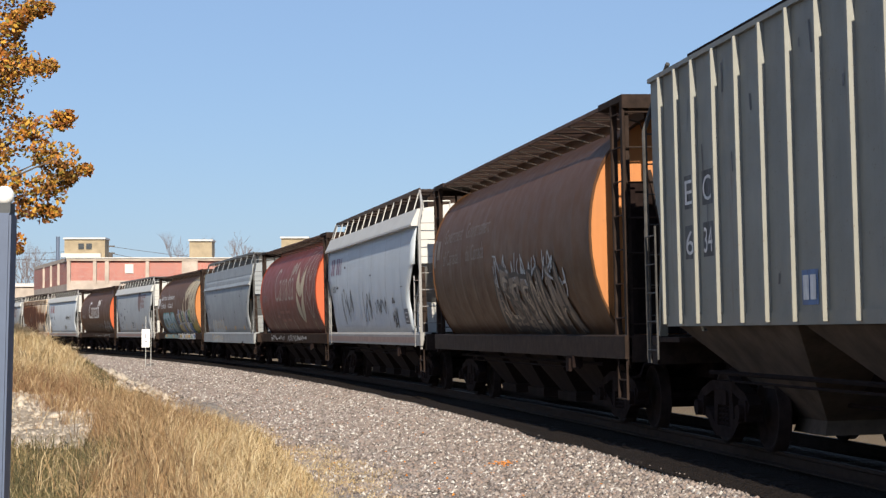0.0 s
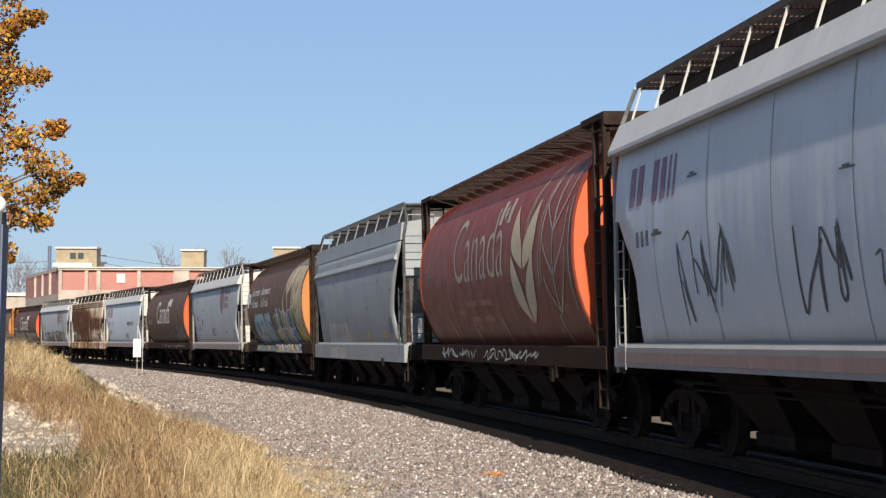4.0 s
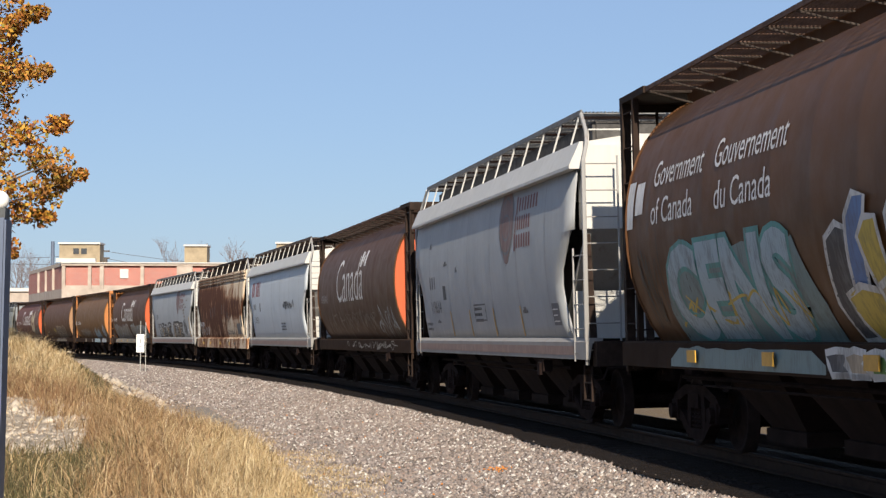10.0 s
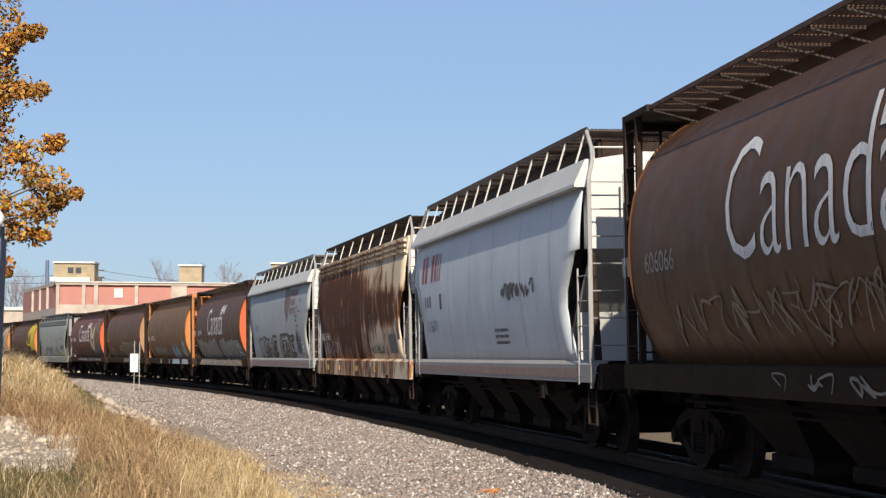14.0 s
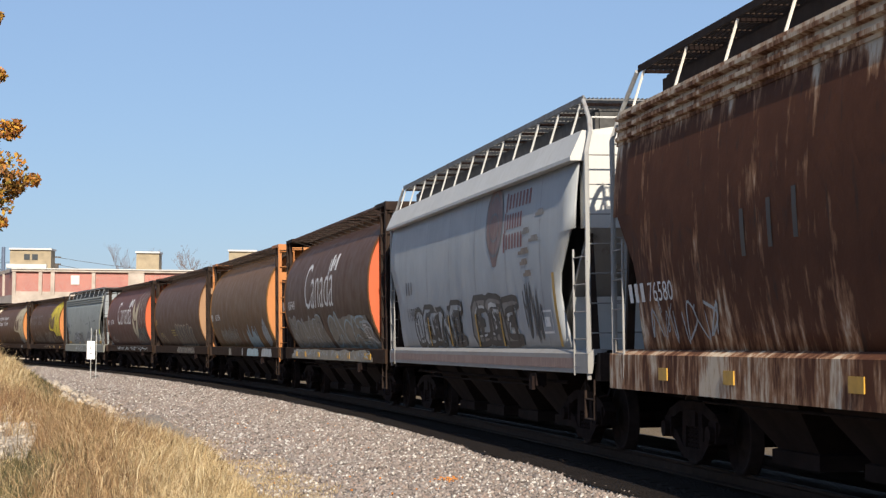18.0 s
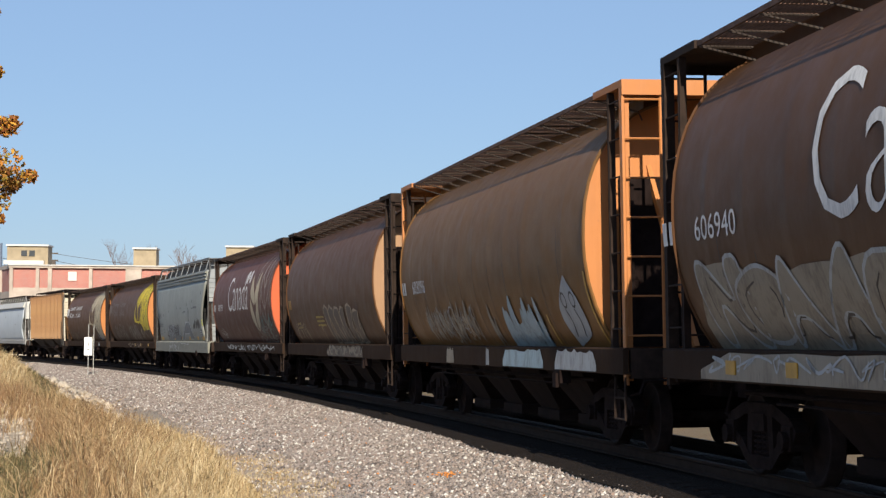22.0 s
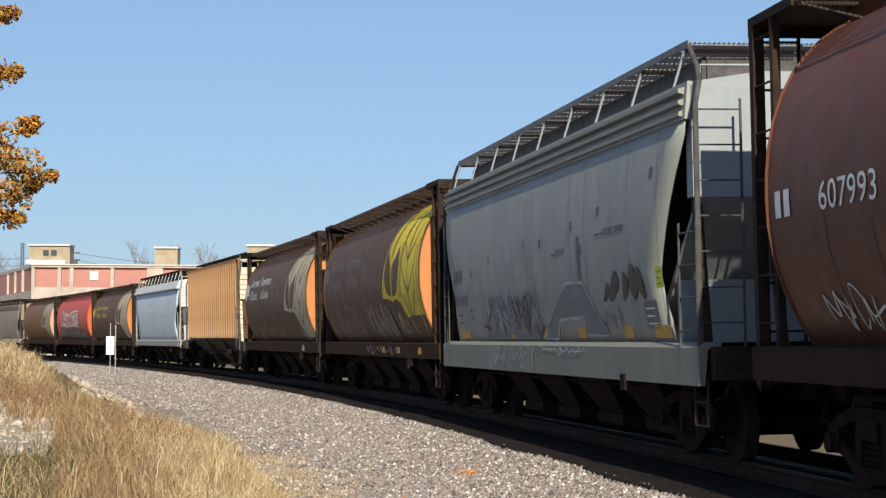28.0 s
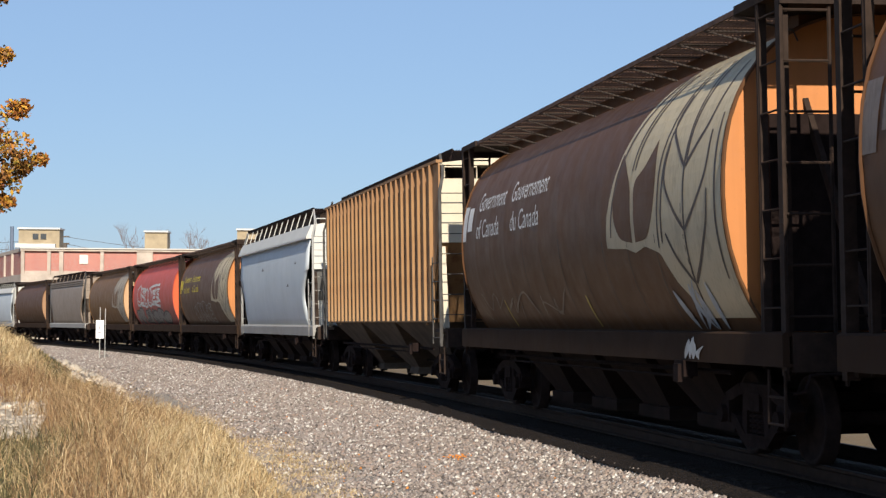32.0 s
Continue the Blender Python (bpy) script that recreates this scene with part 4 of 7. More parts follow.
def under(car, steel, sill_paint):
    # Rod and reservoir added unseen, to block the bright ground beyond the cars.
    part("brake_rod", shared("brake_rod", make_brake_rod), TRUCK_STEEL, car)
    part("air_reservoir", shared("air_reservoir", make_reservoir), TRUCK_STEEL, car, at=pose(0, 0, 0, 0, 0, 180))
    for a in (0, 180):
        part("draft_sill", shared("draft_sill", make_shear_plate), BLACK_STEEL, car, at=pose(0, 0, 0, 0, 0, a))
    trucks(car)
    couplers(car)
    part("centre_sill", shared("centre_sill", make_centre_sill), BLACK_STEEL, car)
    part("brake_pipe", shared("brake_pipe", make_pipe), BLACK_STEEL, car)
    for a in (0, 180):
        part("end_sill", shared("end_sill", make_end_sill), DARK_BROWN_STEEL, car, at=pose(0, 0, 0, 0, 0, a))
        part("sill_step", shared("sill_step", make_steps), DARK_BROWN_STEEL, car, at=pose(0, 0, 0, 0, 0, a))
        part("jack_pad", shared("jack_pad", make_jack_pad), BLACK_STEEL, car, at=pose(0, 0, 0, 0, 0, a))


def both_ends(car, name, key, make, mat, label=""):
    """Four of a thing: it and its mirror image at both ends."""
    def flipped(bm):
        make(bm)
        bmesh.ops.scale(bm, vec=(-1, 1, 1), verts=bm.verts)
    for a in (0, 180):
        part(name, shared(key, make), mat, car, label, at=pose(0, 0, 0, 0, 0, a))
        part(name, shared(key + "_m", flipped), mat, car, label, at=pose(0, 0, 0, 0, 0, a))


GRATING_BROWN = plain("rusty_roof_grating", (0.115, 0.070, 0.054), 0.85, 0.0, 0.4, gloss=0.2)


def round_hopper(label, paint_, end, steel=DARK_BROWN_STEEL, sill=None, end_frame=None):
    car = tagged(new("hopper_car"), label, "freight car", "train of hopper cars")
    sill = sill or SILL_BROWN
    ef = end_frame or steel
    part("shell", shared("shell", make_cyl_shell, True), paint_, car)
    part("roof_curb", shared("roof_curb", make_curb), paint_, car)
    for a in (0, 180):
        part("end_sheet", shared("end_sheet", make_cyl_end), end, car, "painted end bulkhead", at=pose(0, 0, 0, 0, 0, a))
        part("end_plate", shared("end_plate", make_shadow_plate), BLACK_STEEL, car, at=pose(0, 0, 0, 0, 0, a))
        # Black ribs on that plate, added with it for the same shadow.
        for y in (-1.1, -.4, .4, 1.1):
            part("stiffener", shared("stiffener", make_shadow_plate_rib), BLACK_STEEL, car, at=pose(0, 0, 0, 0, 0, a) @ pose(0, y, 0))
        part("rim", shared("rim", make_rim), paint_, car, at=pose(0, 0, 0, 0, 0, a))
        part("side_sill", shared("side_sill", make_sill), sill, car, at=pose(0, 0, 0, 0, 0, a))
        part("running_board", shared("running_board", make_walk), GRATING_BROWN, car, "rusty brown steel roof walkway", at=pose(0, 0, 0, 0, 0, a))
        part("end_roof", shared("end_roof", make_end_roof), ef, car, at=pose(0, 0, 0, 0, 0, a))
        part("end_brace", shared("end_brace", make_diagonal), ef, car, at=pose(0, 0, 0, 0, 0, a))
    for i in range(15):
        part("walkway_brace", shared("walkway_brace", make_brace), BRACE_STEEL, car, at=pose(-7.0 + i * 1.0, 0, 0))
    part("brake_wheel", shared("brake_wheel", make_brake), BLACK_STEEL, car, at=pose(0, 0, 0, 0, 0, 180))
    both_ends(car, "corner_post", "corner_post", make_post, ef)
    both_ends(car, "inner_post", "inner_post", make_inner_post, steel)
    ladders(car, "end_ladder", "end_ladder", (8.37, -1.46), (8.37, -.98), .9, 4.55, 8, ef)
    ladders(car, "side_ladder", "side_ladder", (8.35, -1.47), (7.75, -1.47), 1.0, 4.55, 8, steel, .011)
    bays(car, SHADED_BAY, (-3.9, -1.3, 1.3, 3.9))
    under(car, steel, sill)
    return car


# ---- the flat-sided hopper with an eave ----
def end_x(z, notch):
    """How far the side sheet runs at a height: cut back below so that the end slope shows."""
    if notch > 0.8:
        return float(np.interp(z, [1.38, 2.2, 3.55, 3.75], [7.15, 6.85, 7.75, 7.85]))
    return float(np.interp(z, [1.38, 2.15, 2.4, 3.02, 3.03], [7.10, 6.95 - notch * .1, 6.95, 7.65, 7.85]))


def make_flat_side(notch):
    def make(bm):
        rows_o, rows_i = [], []
        for z in (1.38, 1.6, 1.8, 2.0, 2.2, 2.45, 2.7, 2.9, 3.02, 3.03, 3.3, 3.55, 3.75, 3.95):
            e = end_x(z, notch)
            rows_o.append([(e * k / 12, -side_flat(z), z) for k in range(-12, 13)])
            rows_i.append([(e * k / 12, -side_flat(z) + .03, z) for k in range(-12, 13)])
        a, b = sheet(bm, rows_o), sheet(bm, rows_i)
        for g in (0, -1):
            for i in range(24):
                bm.faces.new((a[g][i], a[g][i + 1], b[g][i + 1], b[g][i]))
        for g, h in ((0, 0), (-1, -1)):
            for i in range(len(a) - 1):
                bm.faces.new((a[i][g], a[i + 1][g], b[i + 1][h], b[i][h]))
    return make


def make_eave(bm):
    prism(bm, ((-1.48, 3.93), (-1.67, 3.93), (-1.67, 3.98), (-1.50, 4.34), (-1.44, 4.34)), "x", -7.95, 7.95)


def make_stepped_eave(bm):
    prism(bm, ((-1.44, 3.90), (-1.545, 3.91), (-1.50, 4.34), (-1.44, 4.34)), "x", -7.9, 7.9)


def make_top_rib(bm):
    prism(bm, ((-1.50, -.045), (-1.585, -.022), (-1.585, .022), (-1.50, .045)), "x", -7.8, 7.8)


def make_flat_roof(bm):
    prism(bm, ((-1.47, 4.28), (-1.47, 4.34), (-.6, 4.47), (.6, 4.47), (1.47, 4.34), (1.47, 4.28)), "x", -7.8, 7.8)


def make_hatch(bm):
    box(bm, -7.3, 7.3, -1.12, 1.12, 4.30, 4.72)
    bmesh.ops.bevel(bm, geom=bm.edges[:], offset=.05, segments=2, affect="EDGES")


def make_flat_walk(bm):
    box(bm, -7.5, 7.5, -1.36, -1.335, 4.79, 4.87)
    grating(bm, -7.5, 7.5, -1.32, -.03, 4.80, 4.845, .06)


def make_flat_brace(bm):
    rods(bm, ((.0, -1.47, 4.33), (.06, -1.34, 4.78)), .016, 5)


def make_flat_joist(bm):
    box(bm, .03, .07, -1.33, -.02, 4.75, 4.788)


def make_upper_end(bm):
    """The upper end of the body, down to where the slope sheet turns in under it."""
    prism(bm, ((7.70, 3.03), (7.90, 3.03), (7.90, 4.29), (7.70, 4.29)), "y", -1.47, 1.47)


def make_slope(bm):
    prism(bm, ((7.80, 3.025), (7.88, 3.025), (6.10, 1.41), (6.0, 1.41)), "y", -1.40, 1.40)


def make_lower_end(bm):
    beam(bm, (8.05, 0, 1.35), (7.75, 0, 3.02), .09, .10)


def make_end_foot(bm):
    """The short upright panel at the foot of the end slope."""
    box(bm, 7.02, 7.06, -1.40, 1.40, 1.385, 2.12)


def make_cage_post(bm):
    rods(bm, ((8.22, -1.52, 1.0), (8.22, -1.52, 4.02), (8.14, -1.44, 4.30), (7.95, -1.40, 4.50), (7.52, -1.36, 4.80)), .03, 7)


def make_hoop(bm):
    rods(bm, ((7.9, -1.35, 4.30), (7.9, -1.35, 4.52), (7.9, -.7, 4.52), (7.9, -.7, 4.30)), .015, 5)


def make_flat_sill(bm):
    prism(bm, ((-1.56, 1.08), (-1.56, 1.34), (-1.47, 1.40), (-1.30, 1.40), (-1.30, 1.36), (-1.46, 1.32), (-1.50, 1.08)), "x", -8.3, 8.3)


def make_deep_sill(bm):
    prism(bm, ((-1.57, .92), (-1.57, 1.34), (-1.47, 1.40), (-1.30, 1.40), (-1.30, 1.36), (-1.46, 1.32), (-1.50, .92)), "x", -8.3, 8.3)


def flat_hopper(label, side, trim, notch=0.62, stepped=False, walk_mat=BLACK_STEEL, sill=None, deep=False, roof=None, belt=False, flush=False):
    car = tagged(new("hopper_car"), label, "freight car", "train of hopper cars")
    sill = sill or SILL_WHITE
    for a in (0, 180):
        m = pose(0, 0, 0, 0, 0, a)
        part("side_sheet", shared("side_sheet_%.2f" % notch, make_flat_side(notch), True), side, car, at=m)
        part("eave", shared("eave_s" if stepped or flush else "eave", make_stepped_eave if stepped or flush else make_eave), side if stepped or flush else trim, car, at=m)
        part("side_sill", shared("flat_sill_d" if deep else "flat_sill", make_deep_sill if deep else make_flat_sill), sill, car, at=m)
        part("running_board", shared("flat_walk", make_flat_walk), walk_mat, car, "steel roof walkway", at=m)
        part("upper_end", shared("upper_end", make_upper_end), trim, car, at=m)
        # Lower end in darker white and steel, its shade put into the colour.
        part("slope_sheet", shared("slope_sheet", make_slope), SILL_WHITE if trim is WHITE_TRIM else trim, car, at=m)
        for y in (-1.38, -.5, .5, 1.38):
            part("end_strut", shared("lower_end", make_lower_end), DARK_BROWN_STEEL, car, at=m @ pose(0, y, 0))
        part("end_foot", shared("end_foot", make_end_foot), trim, car, at=m)
        part("grab_hoop", shared("hoop", make_hoop), trim, car, at=m)
        n = 9 if stepped or flush else 13
        for i in range(n):
            part("walkway_brace", shared("flat_brace", make_flat_brace), trim, car, at=m @ pose(-7.35 + i * 14.6 / (n - 1), 0, 0))
            part("walkway_joist", shared("flat_joist", make_flat_joist), BLACK_STEEL, car, at=m @ pose(-7.35 + i * 14.6 / (n - 1), 0, 0))
        if belt:
            part("side_belt", shared("side_belt", make_belt), side, car, at=m)
        if stepped:
            for z in (3.98, 4.11, 4.24):
                part("side_rib", shared("top_rib", make_top_rib), side, car, at=m @ pose(0, 0, z))
    part("roof", shared("flat_roof", make_flat_roof), roof or trim, car)
    # Dark box, its width and height set to fill the camera's gap beneath the walkway.
    part("hatch_cover", shared("hatch", make_hatch), DARK_BROWN_STEEL if walk_mat is not GRATING else LADDER_STEEL, car, "long hatch cover beneath the walkway")
    both_ends(car, "corner_post", "cage_post", make_cage_post, SILL_WHITE if trim in (WHITE_TRIM, RUST_WHITE) else LADDER_STEEL)
    rail = SILL_WHITE if trim in (WHITE_TRIM, RUST_WHITE) else LADDER_STEEL
    ladders(car, "end_ladder", "flat_ladder", (8.22, -1.50), (8.22, -1.0), 1.1, 4.1, 8, rail, .014)
    ladders(car, "side_ladder", "flat_side_ladder", (8.22, -1.54), (7.62, -1.56), 1.05, 2.75, 5, rail, .013)
    part("brake_wheel", shared("brake_wheel", make_brake), BLACK_STEEL, car, at=pose(0, 0, 0, 0, 0, 180))
    bays(car, SHADED_BAY, (-3.9, -1.3, 1.3, 3.9))
    under(car, trim, sill)
    return car


# ---- the rib-sided hopper ----
def make_rib_side(bm):
    prism(bm, ((-7.35, 1.47), (7.35, 1.47), (7.35, 2.2), (7.95, 3.3), (7.95, 4.60), (-7.95, 4.60), (-7.95, 3.3), (-7.35, 2.2)), "y", -1.485, -1.45)


def make_rib_top(bm):
    box(bm, -7.95, 7.95, -1.53, -1.40, 4.602, 4.66)


def make_rib_foot(bm):
    box(bm, -7.35, 7.35, -1.502, -1.487, 1.47, 1.60)


def make_rib(bm):
    prism(bm, ((-.045, -1.484), (-.028, -1.555), (.028, -1.555), (.045, -1.484)), "z", 1.50, 4.60)


def make_rib_roof(bm):
    prism(bm, ((-1.44, 4.56), (-1.44, 4.60), (-.6, 4.70), (.6, 4.70), (1.44, 4.60), (1.44, 4.56)), "x", -7.9, 7.9)


def make_rib_bay(bm):
    a = [bm.verts.new((x * 2.3, y * 1.40, 1.465)) for x, y in ((-1, -1), (1, -1), (1, 1), (-1, 1))]
    b = [bm.verts.new((x * .50, y * .50, .40)) for x, y in ((-1, -1), (1, -1), (1, 1), (-1, 1))]
    c = [bm.verts.new((x * .55, y * .55, .24)) for x, y in ((-1, -1), (1, -1), (1, 1), (-1, 1))]
    for p, q in ((a, b), (b, c)):
        for i in range(4):
            bm.faces.new((p[i], p[(i + 1) % 4], q[(i + 1) % 4], q[i]))
    bm.faces.new(a)
    bm.faces.new(c[::-1])


def ribbed_hopper(label, side, trim, ribs, walk_mat=BLACK_STEEL):
    car = tagged(new("hopper_car"), label, "freight car", "train of hopper cars")
    for a in (0, 180):
        m = pose(0, 0, 0, 0, 0, a)
        part("side_sheet", shared("rib_side", make_rib_side), side, car, at=m)
        part("top_chord", shared("rib_top", make_rib_top), side, car, at=m)
        part("foot_strip", shared("rib_foot", make_rib_foot), side, car, at=m)
        for x in ribs:
            part("side_rib", shared("rib", make_rib), side, car, at=m @ pose(x, 0, 0))
        part("running_board", shared("flat_walk", make_flat_walk), walk_mat, car, "dark steel roof walkway", at=m @ pose(0, .25, .05))
        part("upper_end", shared("upper_end", make_upper_end), trim, car, at=m)
        part("slope_sheet", shared("slope_sheet", make_slope), side, car, at=m)
        for y in (-1.38, -.5, .5, 1.38):
            part("end_strut", shared("lower_end", make_lower_end), trim, car, at=m @ pose(0, y, 0))
        part("grab_hoop", shared("hoop", make_hoop), trim, car, at=m)
        for i in range(15):
            part("walkway_brace", shared("flat_brace", make_flat_brace), walk_mat, car, at=m @ pose(-7.35 + i * 1.05, .25, .05))
    for x in (-4.83, 0, 4.83):
        part("hopper_bay", shared("rib_bay", make_rib_bay), BAY_STEEL, car, at=pose(x, 0, 0))
    part("roof", shared("rib_roof", make_rib_roof), trim, car)
    both_ends(car, "corner_post", "cage_post", make_cage_post, LADDER_STEEL)
    ladders(car, "end_ladder", "flat_ladder", (8.22, -1.50), (8.22, -1.0), 1.1, 4.1, 8, LADDER_STEEL, .011)
    ladders(car, "side_ladder", "flat_side_ladder", (8.22, -1.54), (7.62, -1.56), 1.05, 2.75, 5, LADDER_STEEL, .010)
    under(car, trim, SILL_GREY)
    return car


WALK_BROWN = plain("rusty_brown_grating", (0.075, 0.05, 0.038), 0.8, 0.1, 0.4)
RUST_WHITE = paint("stained_white_paint", (0.66, 0.63, 0.58), (0.58, 0.53, 0.46), 0.5, 0.3, (0.3, 0.2, 0.13), 0.7, 0.1)
CREAM = paint("cream_paint", (0.5270, 0.4760, 0.3740), (0.4420, 0.3825, 0.2890), 0.35, 0.3, (0.2550, 0.1870, 0.1190))
RED_BRIGHT = paint("bright_red_paint", (0.42, 0.055, 0.03), (0.36, 0.06, 0.04), 0.25, 0.4, (0.12, 0.06, 0.045))
TAN_LIGHT = paint("light_tan_end_paint", (0.4675, 0.2805, 0.1530), (0.4080, 0.2465, 0.1360), 0.3, 0.3, (0.2550, 0.1530, 0.0850))
SEAM_PALE = decal_paint("ghost_lettering", (0.17, 0.13, 0.105), 0.6, (0.06, 0.04, 0.03))
SILL_STAIN = decal_paint("stained_sill_band", (0.20, 0.125, 0.105), 0.6, (0.32, 0.22, 0.18))


def sill_band(car):
    """The worn darker band along a white car's sill."""
    bm = bmesh.new()
    box(bm, -8.1, 7.6, -1.566, -1.561, 1.14, 1.28)
    part("sill_band", bm, SILL_STAIN, car, "brown-stained band along the sill")


def make_belt(bm):
    prism(bm, ((-1.58, 3.42), (-1.66, 3.46), (-1.66, 3.49), (-1.58, 3.62)), "x", -7.6, 7.6)


# ---- the train, from the leading car back: their middles' distances up the line at the start ----
CENTRES = [-9.6, 8.4, 27.0, 44.4, 63.5, 81.25, 100.1, 117.9, 136.5, 153.9, 171.7, 189.3, 207.9, 226.1, 244.2, 262.7, 280.2, 298.5, 317.3, 335.9, 354.0, 371.3, 389.7, 408.5, 427.0, 444.8]
TRAIN = []
C, F, R = side_cyl, side_flat, side_rib

SEAM = decal_paint("dark_weld_seam", (0.02, 0.014, 0.011), 0.3)
SCUFF = decal_paint("dark_scuff", (0.06, 0.06, 0.065), 0.5, (0.3, 0.3, 0.31))
REFLECT = plain("yellow_reflector", (0.46, 0.25, 0.025), 0.5, 0, .2)
VEIN = decal_paint("brown_vein", (0.055, 0.035, 0.026), 0.15, (0.2, 0.16, 0.1))
S = side_sill


def add(car):
    TRAIN.append(car)
    return car


FAINT_RED = decal_paint("faint_pink_marking", (0.24, 0.085, 0.055), 0.7, (0.2, 0.05, 0.03))
SEAM_LIGHT = decal_paint("faint_panel_seam", (0.19, 0.20, 0.215), 0.6, (0.26, 0.27, 0.285))


def flat_seams(car, xs=(-5.8, -3.4, -1.1, 1.2, 3.6, 5.9)):
    """Upright welds between the side sheets."""
    for x in xs:
        bars(car, [(0, 0, .018, 2.46)], x, 1.42, F, SEAM_LIGHT, "weld_seam", "", 0.0, True)


def round_seams(car, xs=(-5.8, -4.7, -3.5, -2.35, -1.2, 0.0, 1.2, 2.35, 3.5, 4.7, 5.8), top=2.5):
    """Welds that show dark on the lower shell."""
    r = random.Random(len(car.name) + len(TRAIN))
    for x in xs:
        bars(car, [(0, 0, .020, top - 1.40 + r.uniform(-.35, .3))], x, 1.40, C, SEAM, "weld_seam", "", 0.0, True)


def plate(car, x0, x1, z0, z1, wall, mat, name="data_plate", print_=None):
    bars(car, [(0, 0, x1 - x0, z1 - z0)], x0, z0, wall, mat, name, "", 0.0, True)
    if print_:
        w, h = x1 - x0, z1 - z0
        for k in range(3):
            bars(car, [(.12 * w, 0, (.85 - .15 * (k % 2)) * w, .05 * h)], x0, z0 + h * (.16 + .27 * k), lambda z: wall(z) + .004, print_, "plate_print", "", 0.0, True)


# leading car: ribbed grey
k = add(ribbed_hopper("rib-sided grey covered hopper car on the rails", RIB_GREY, RIB_GREY, [-7.35, -6.58, -5.80] + [-4.90 + .89 * i for i in range(12)] + [5.80, 6.58, 7.35]))
for i, (a, b) in enumerate((("E", "6"), ("C", "34"))):
    x = -6.40 + i * .80
    for z, ch in ((2.87, a), (2.27, b)):
        bars(k, [(0, 0, .46, .40)], x, z, R, SPRAY["black"], "letter_panel", "", 0.0, True)
        fit_word(k, ch, x + .05, x + .40, z + .05, .29, lambda h: 1.492, LETTER)
plate(k, -2.08, -1.60, 1.66, 2.00, R, SPRAY["blue"], "notice_plate")
for x in (-2.03, -1.82):
    bars(k, [(0, 0, .17, .24)], x, 1.71, lambda h: 1.492, LETTER, "notice_print", "", 0.0, True)
r_ = random.Random(77)
for _ in range(26):
    bars(k, [(0, 0, r_.uniform(.03, .07), r_.uniform(.08, .4))], r_.uniform(-7, 7), r_.uniform(1.65, 4.2), R, SCUFF, "scuff", "", r_.uniform(-.2, .2), True)

k = add(round_hopper("dark brown round-sided grain hopper with an amber end", BROWN_DARK, AMBER_END, sill=DARK_BROWN_STEEL))
government(k, C, SEAM_PALE)
throwup(k, -.6, 5.2, 1.36, 2.62, C, "dust", "soot", 3, 7, "tan", .10, 1)
scrawl(k, -.5, 4.9, 2.15, 2.82, C, "mist", 35, 9, .05)
tongues(k, -.5, 5.2, 1.36, 2.5, C, "soot", 36, 12, .16)
tongues(k, -.5, 5.3, 1.36, 2.4, C, "dust", 37, 10, .14)
scrawl(k, 5.0, 5.5, 1.9, 2.4, C, "white", 38, 1, .05)
round_seams(k)

k = add(flat_hopper("white flat-sided covered hopper with scrawled tags", WHITE_CAR, WHITE_TRIM, walk_mat=WALK_BROWN))
block_word(k, -7.05, 3.16, .50, (.26, .26, -.22, .26, .22, .09, .09), .14, F, LETTER_PURPLE, 0.18)
for x in (-6.7, -6.45, -6.2):
    bars(k, [(0, 0, .12, .20)], x, 2.62, F, SCUFF, "owner_mark", "", 0, True)
scrawl(k, -4.8, -2.4, 1.6, 2.72, F, "black", 31, 4, .045)
scrawl(k, -.3, 1.1, 1.6, 2.70, F, "black", 32, 3, .05)
scrawl(k, 1.4, 3.5, 1.85, 2.35, F, "black", 33, 4, .035)
scrawl(k, 4.3, 5.1, 1.45, 2.05, F, "black", 34, 3, .05)
dents(k, F, 1, 5, SCUFF)
plate(k, 6.0, 6.6, 1.60, 1.98, F, LETTER_DARK, print_=LETTER)
flat_seams(k)
sill_band(k)

k = add(round_hopper("faded red grain hopper with an orange end", RED_CAR, ORANGE_END))
canada(k, C, GREY_EMBLEM, 2.56)
open_wheat(k, C, BEIGE_EMBLEM, GREY_EMBLEM)
fleet_number(k, 2.60, C, SEAM_PALE, "607710", -6.6)
for x in (-4.4, -1.9, 1.0, 5.6):
    bars(k, [(0, 0, .05, .42)], x, 1.42, C, GREY_EMBLEM, "pale_tick", "", 0.0, True)
scrawl(k, -5.6, -1.6, 1.08, 1.30, S, "white", 41, 9, .025)
scrawl(k, -.6, 4.4, 1.08, 1.32, S, "white", 42, 9, .03)
for x0, x1, z in ((-2.95, -2.35, 1.95), (-2.0, -.9, 2.10), (-.6, .58, 2.10), (-1.9, -1.0, 1.80), (-.5, .4, 1.80)):
    plate(k, x0, x1, z, z + .10, C, FAINT_RED, "faded_marking")
round_seams(k)

k = add(flat_hopper("grey steel covered hopper with rust-stained eave", GREY_CAR, GREY_CAR, 0.9, False, GRATING, deep=True, sill=GREY_CAR, belt=True, flush=True))
for i in range(4):
    bars(k, [(0, 0, .13, .26)], -6.6 + i * .26, 2.50, F, LETTER_DARK, "owner_mark", "", 0, True)
fit_word(k, "751", -6.5, -5.6, 2.08, .26, F, LETTER_DARK, 0, "fleet_number")
wash(k, -5.2, -.9, 1.42, 2.05, F, "mist", 51)
scrawl(k, -5.0, -1.0, 1.45, 2.05, F, "tan", 53, 8, .05)
scrawl(k, -5.0, -1.0, 1.0, 1.32, lambda z: 1.57, "tan", 52, 9, .05)
wash(k, -4.8, -1.2, .95, 1.30, lambda z: 1.57, "mist", 54, .004)
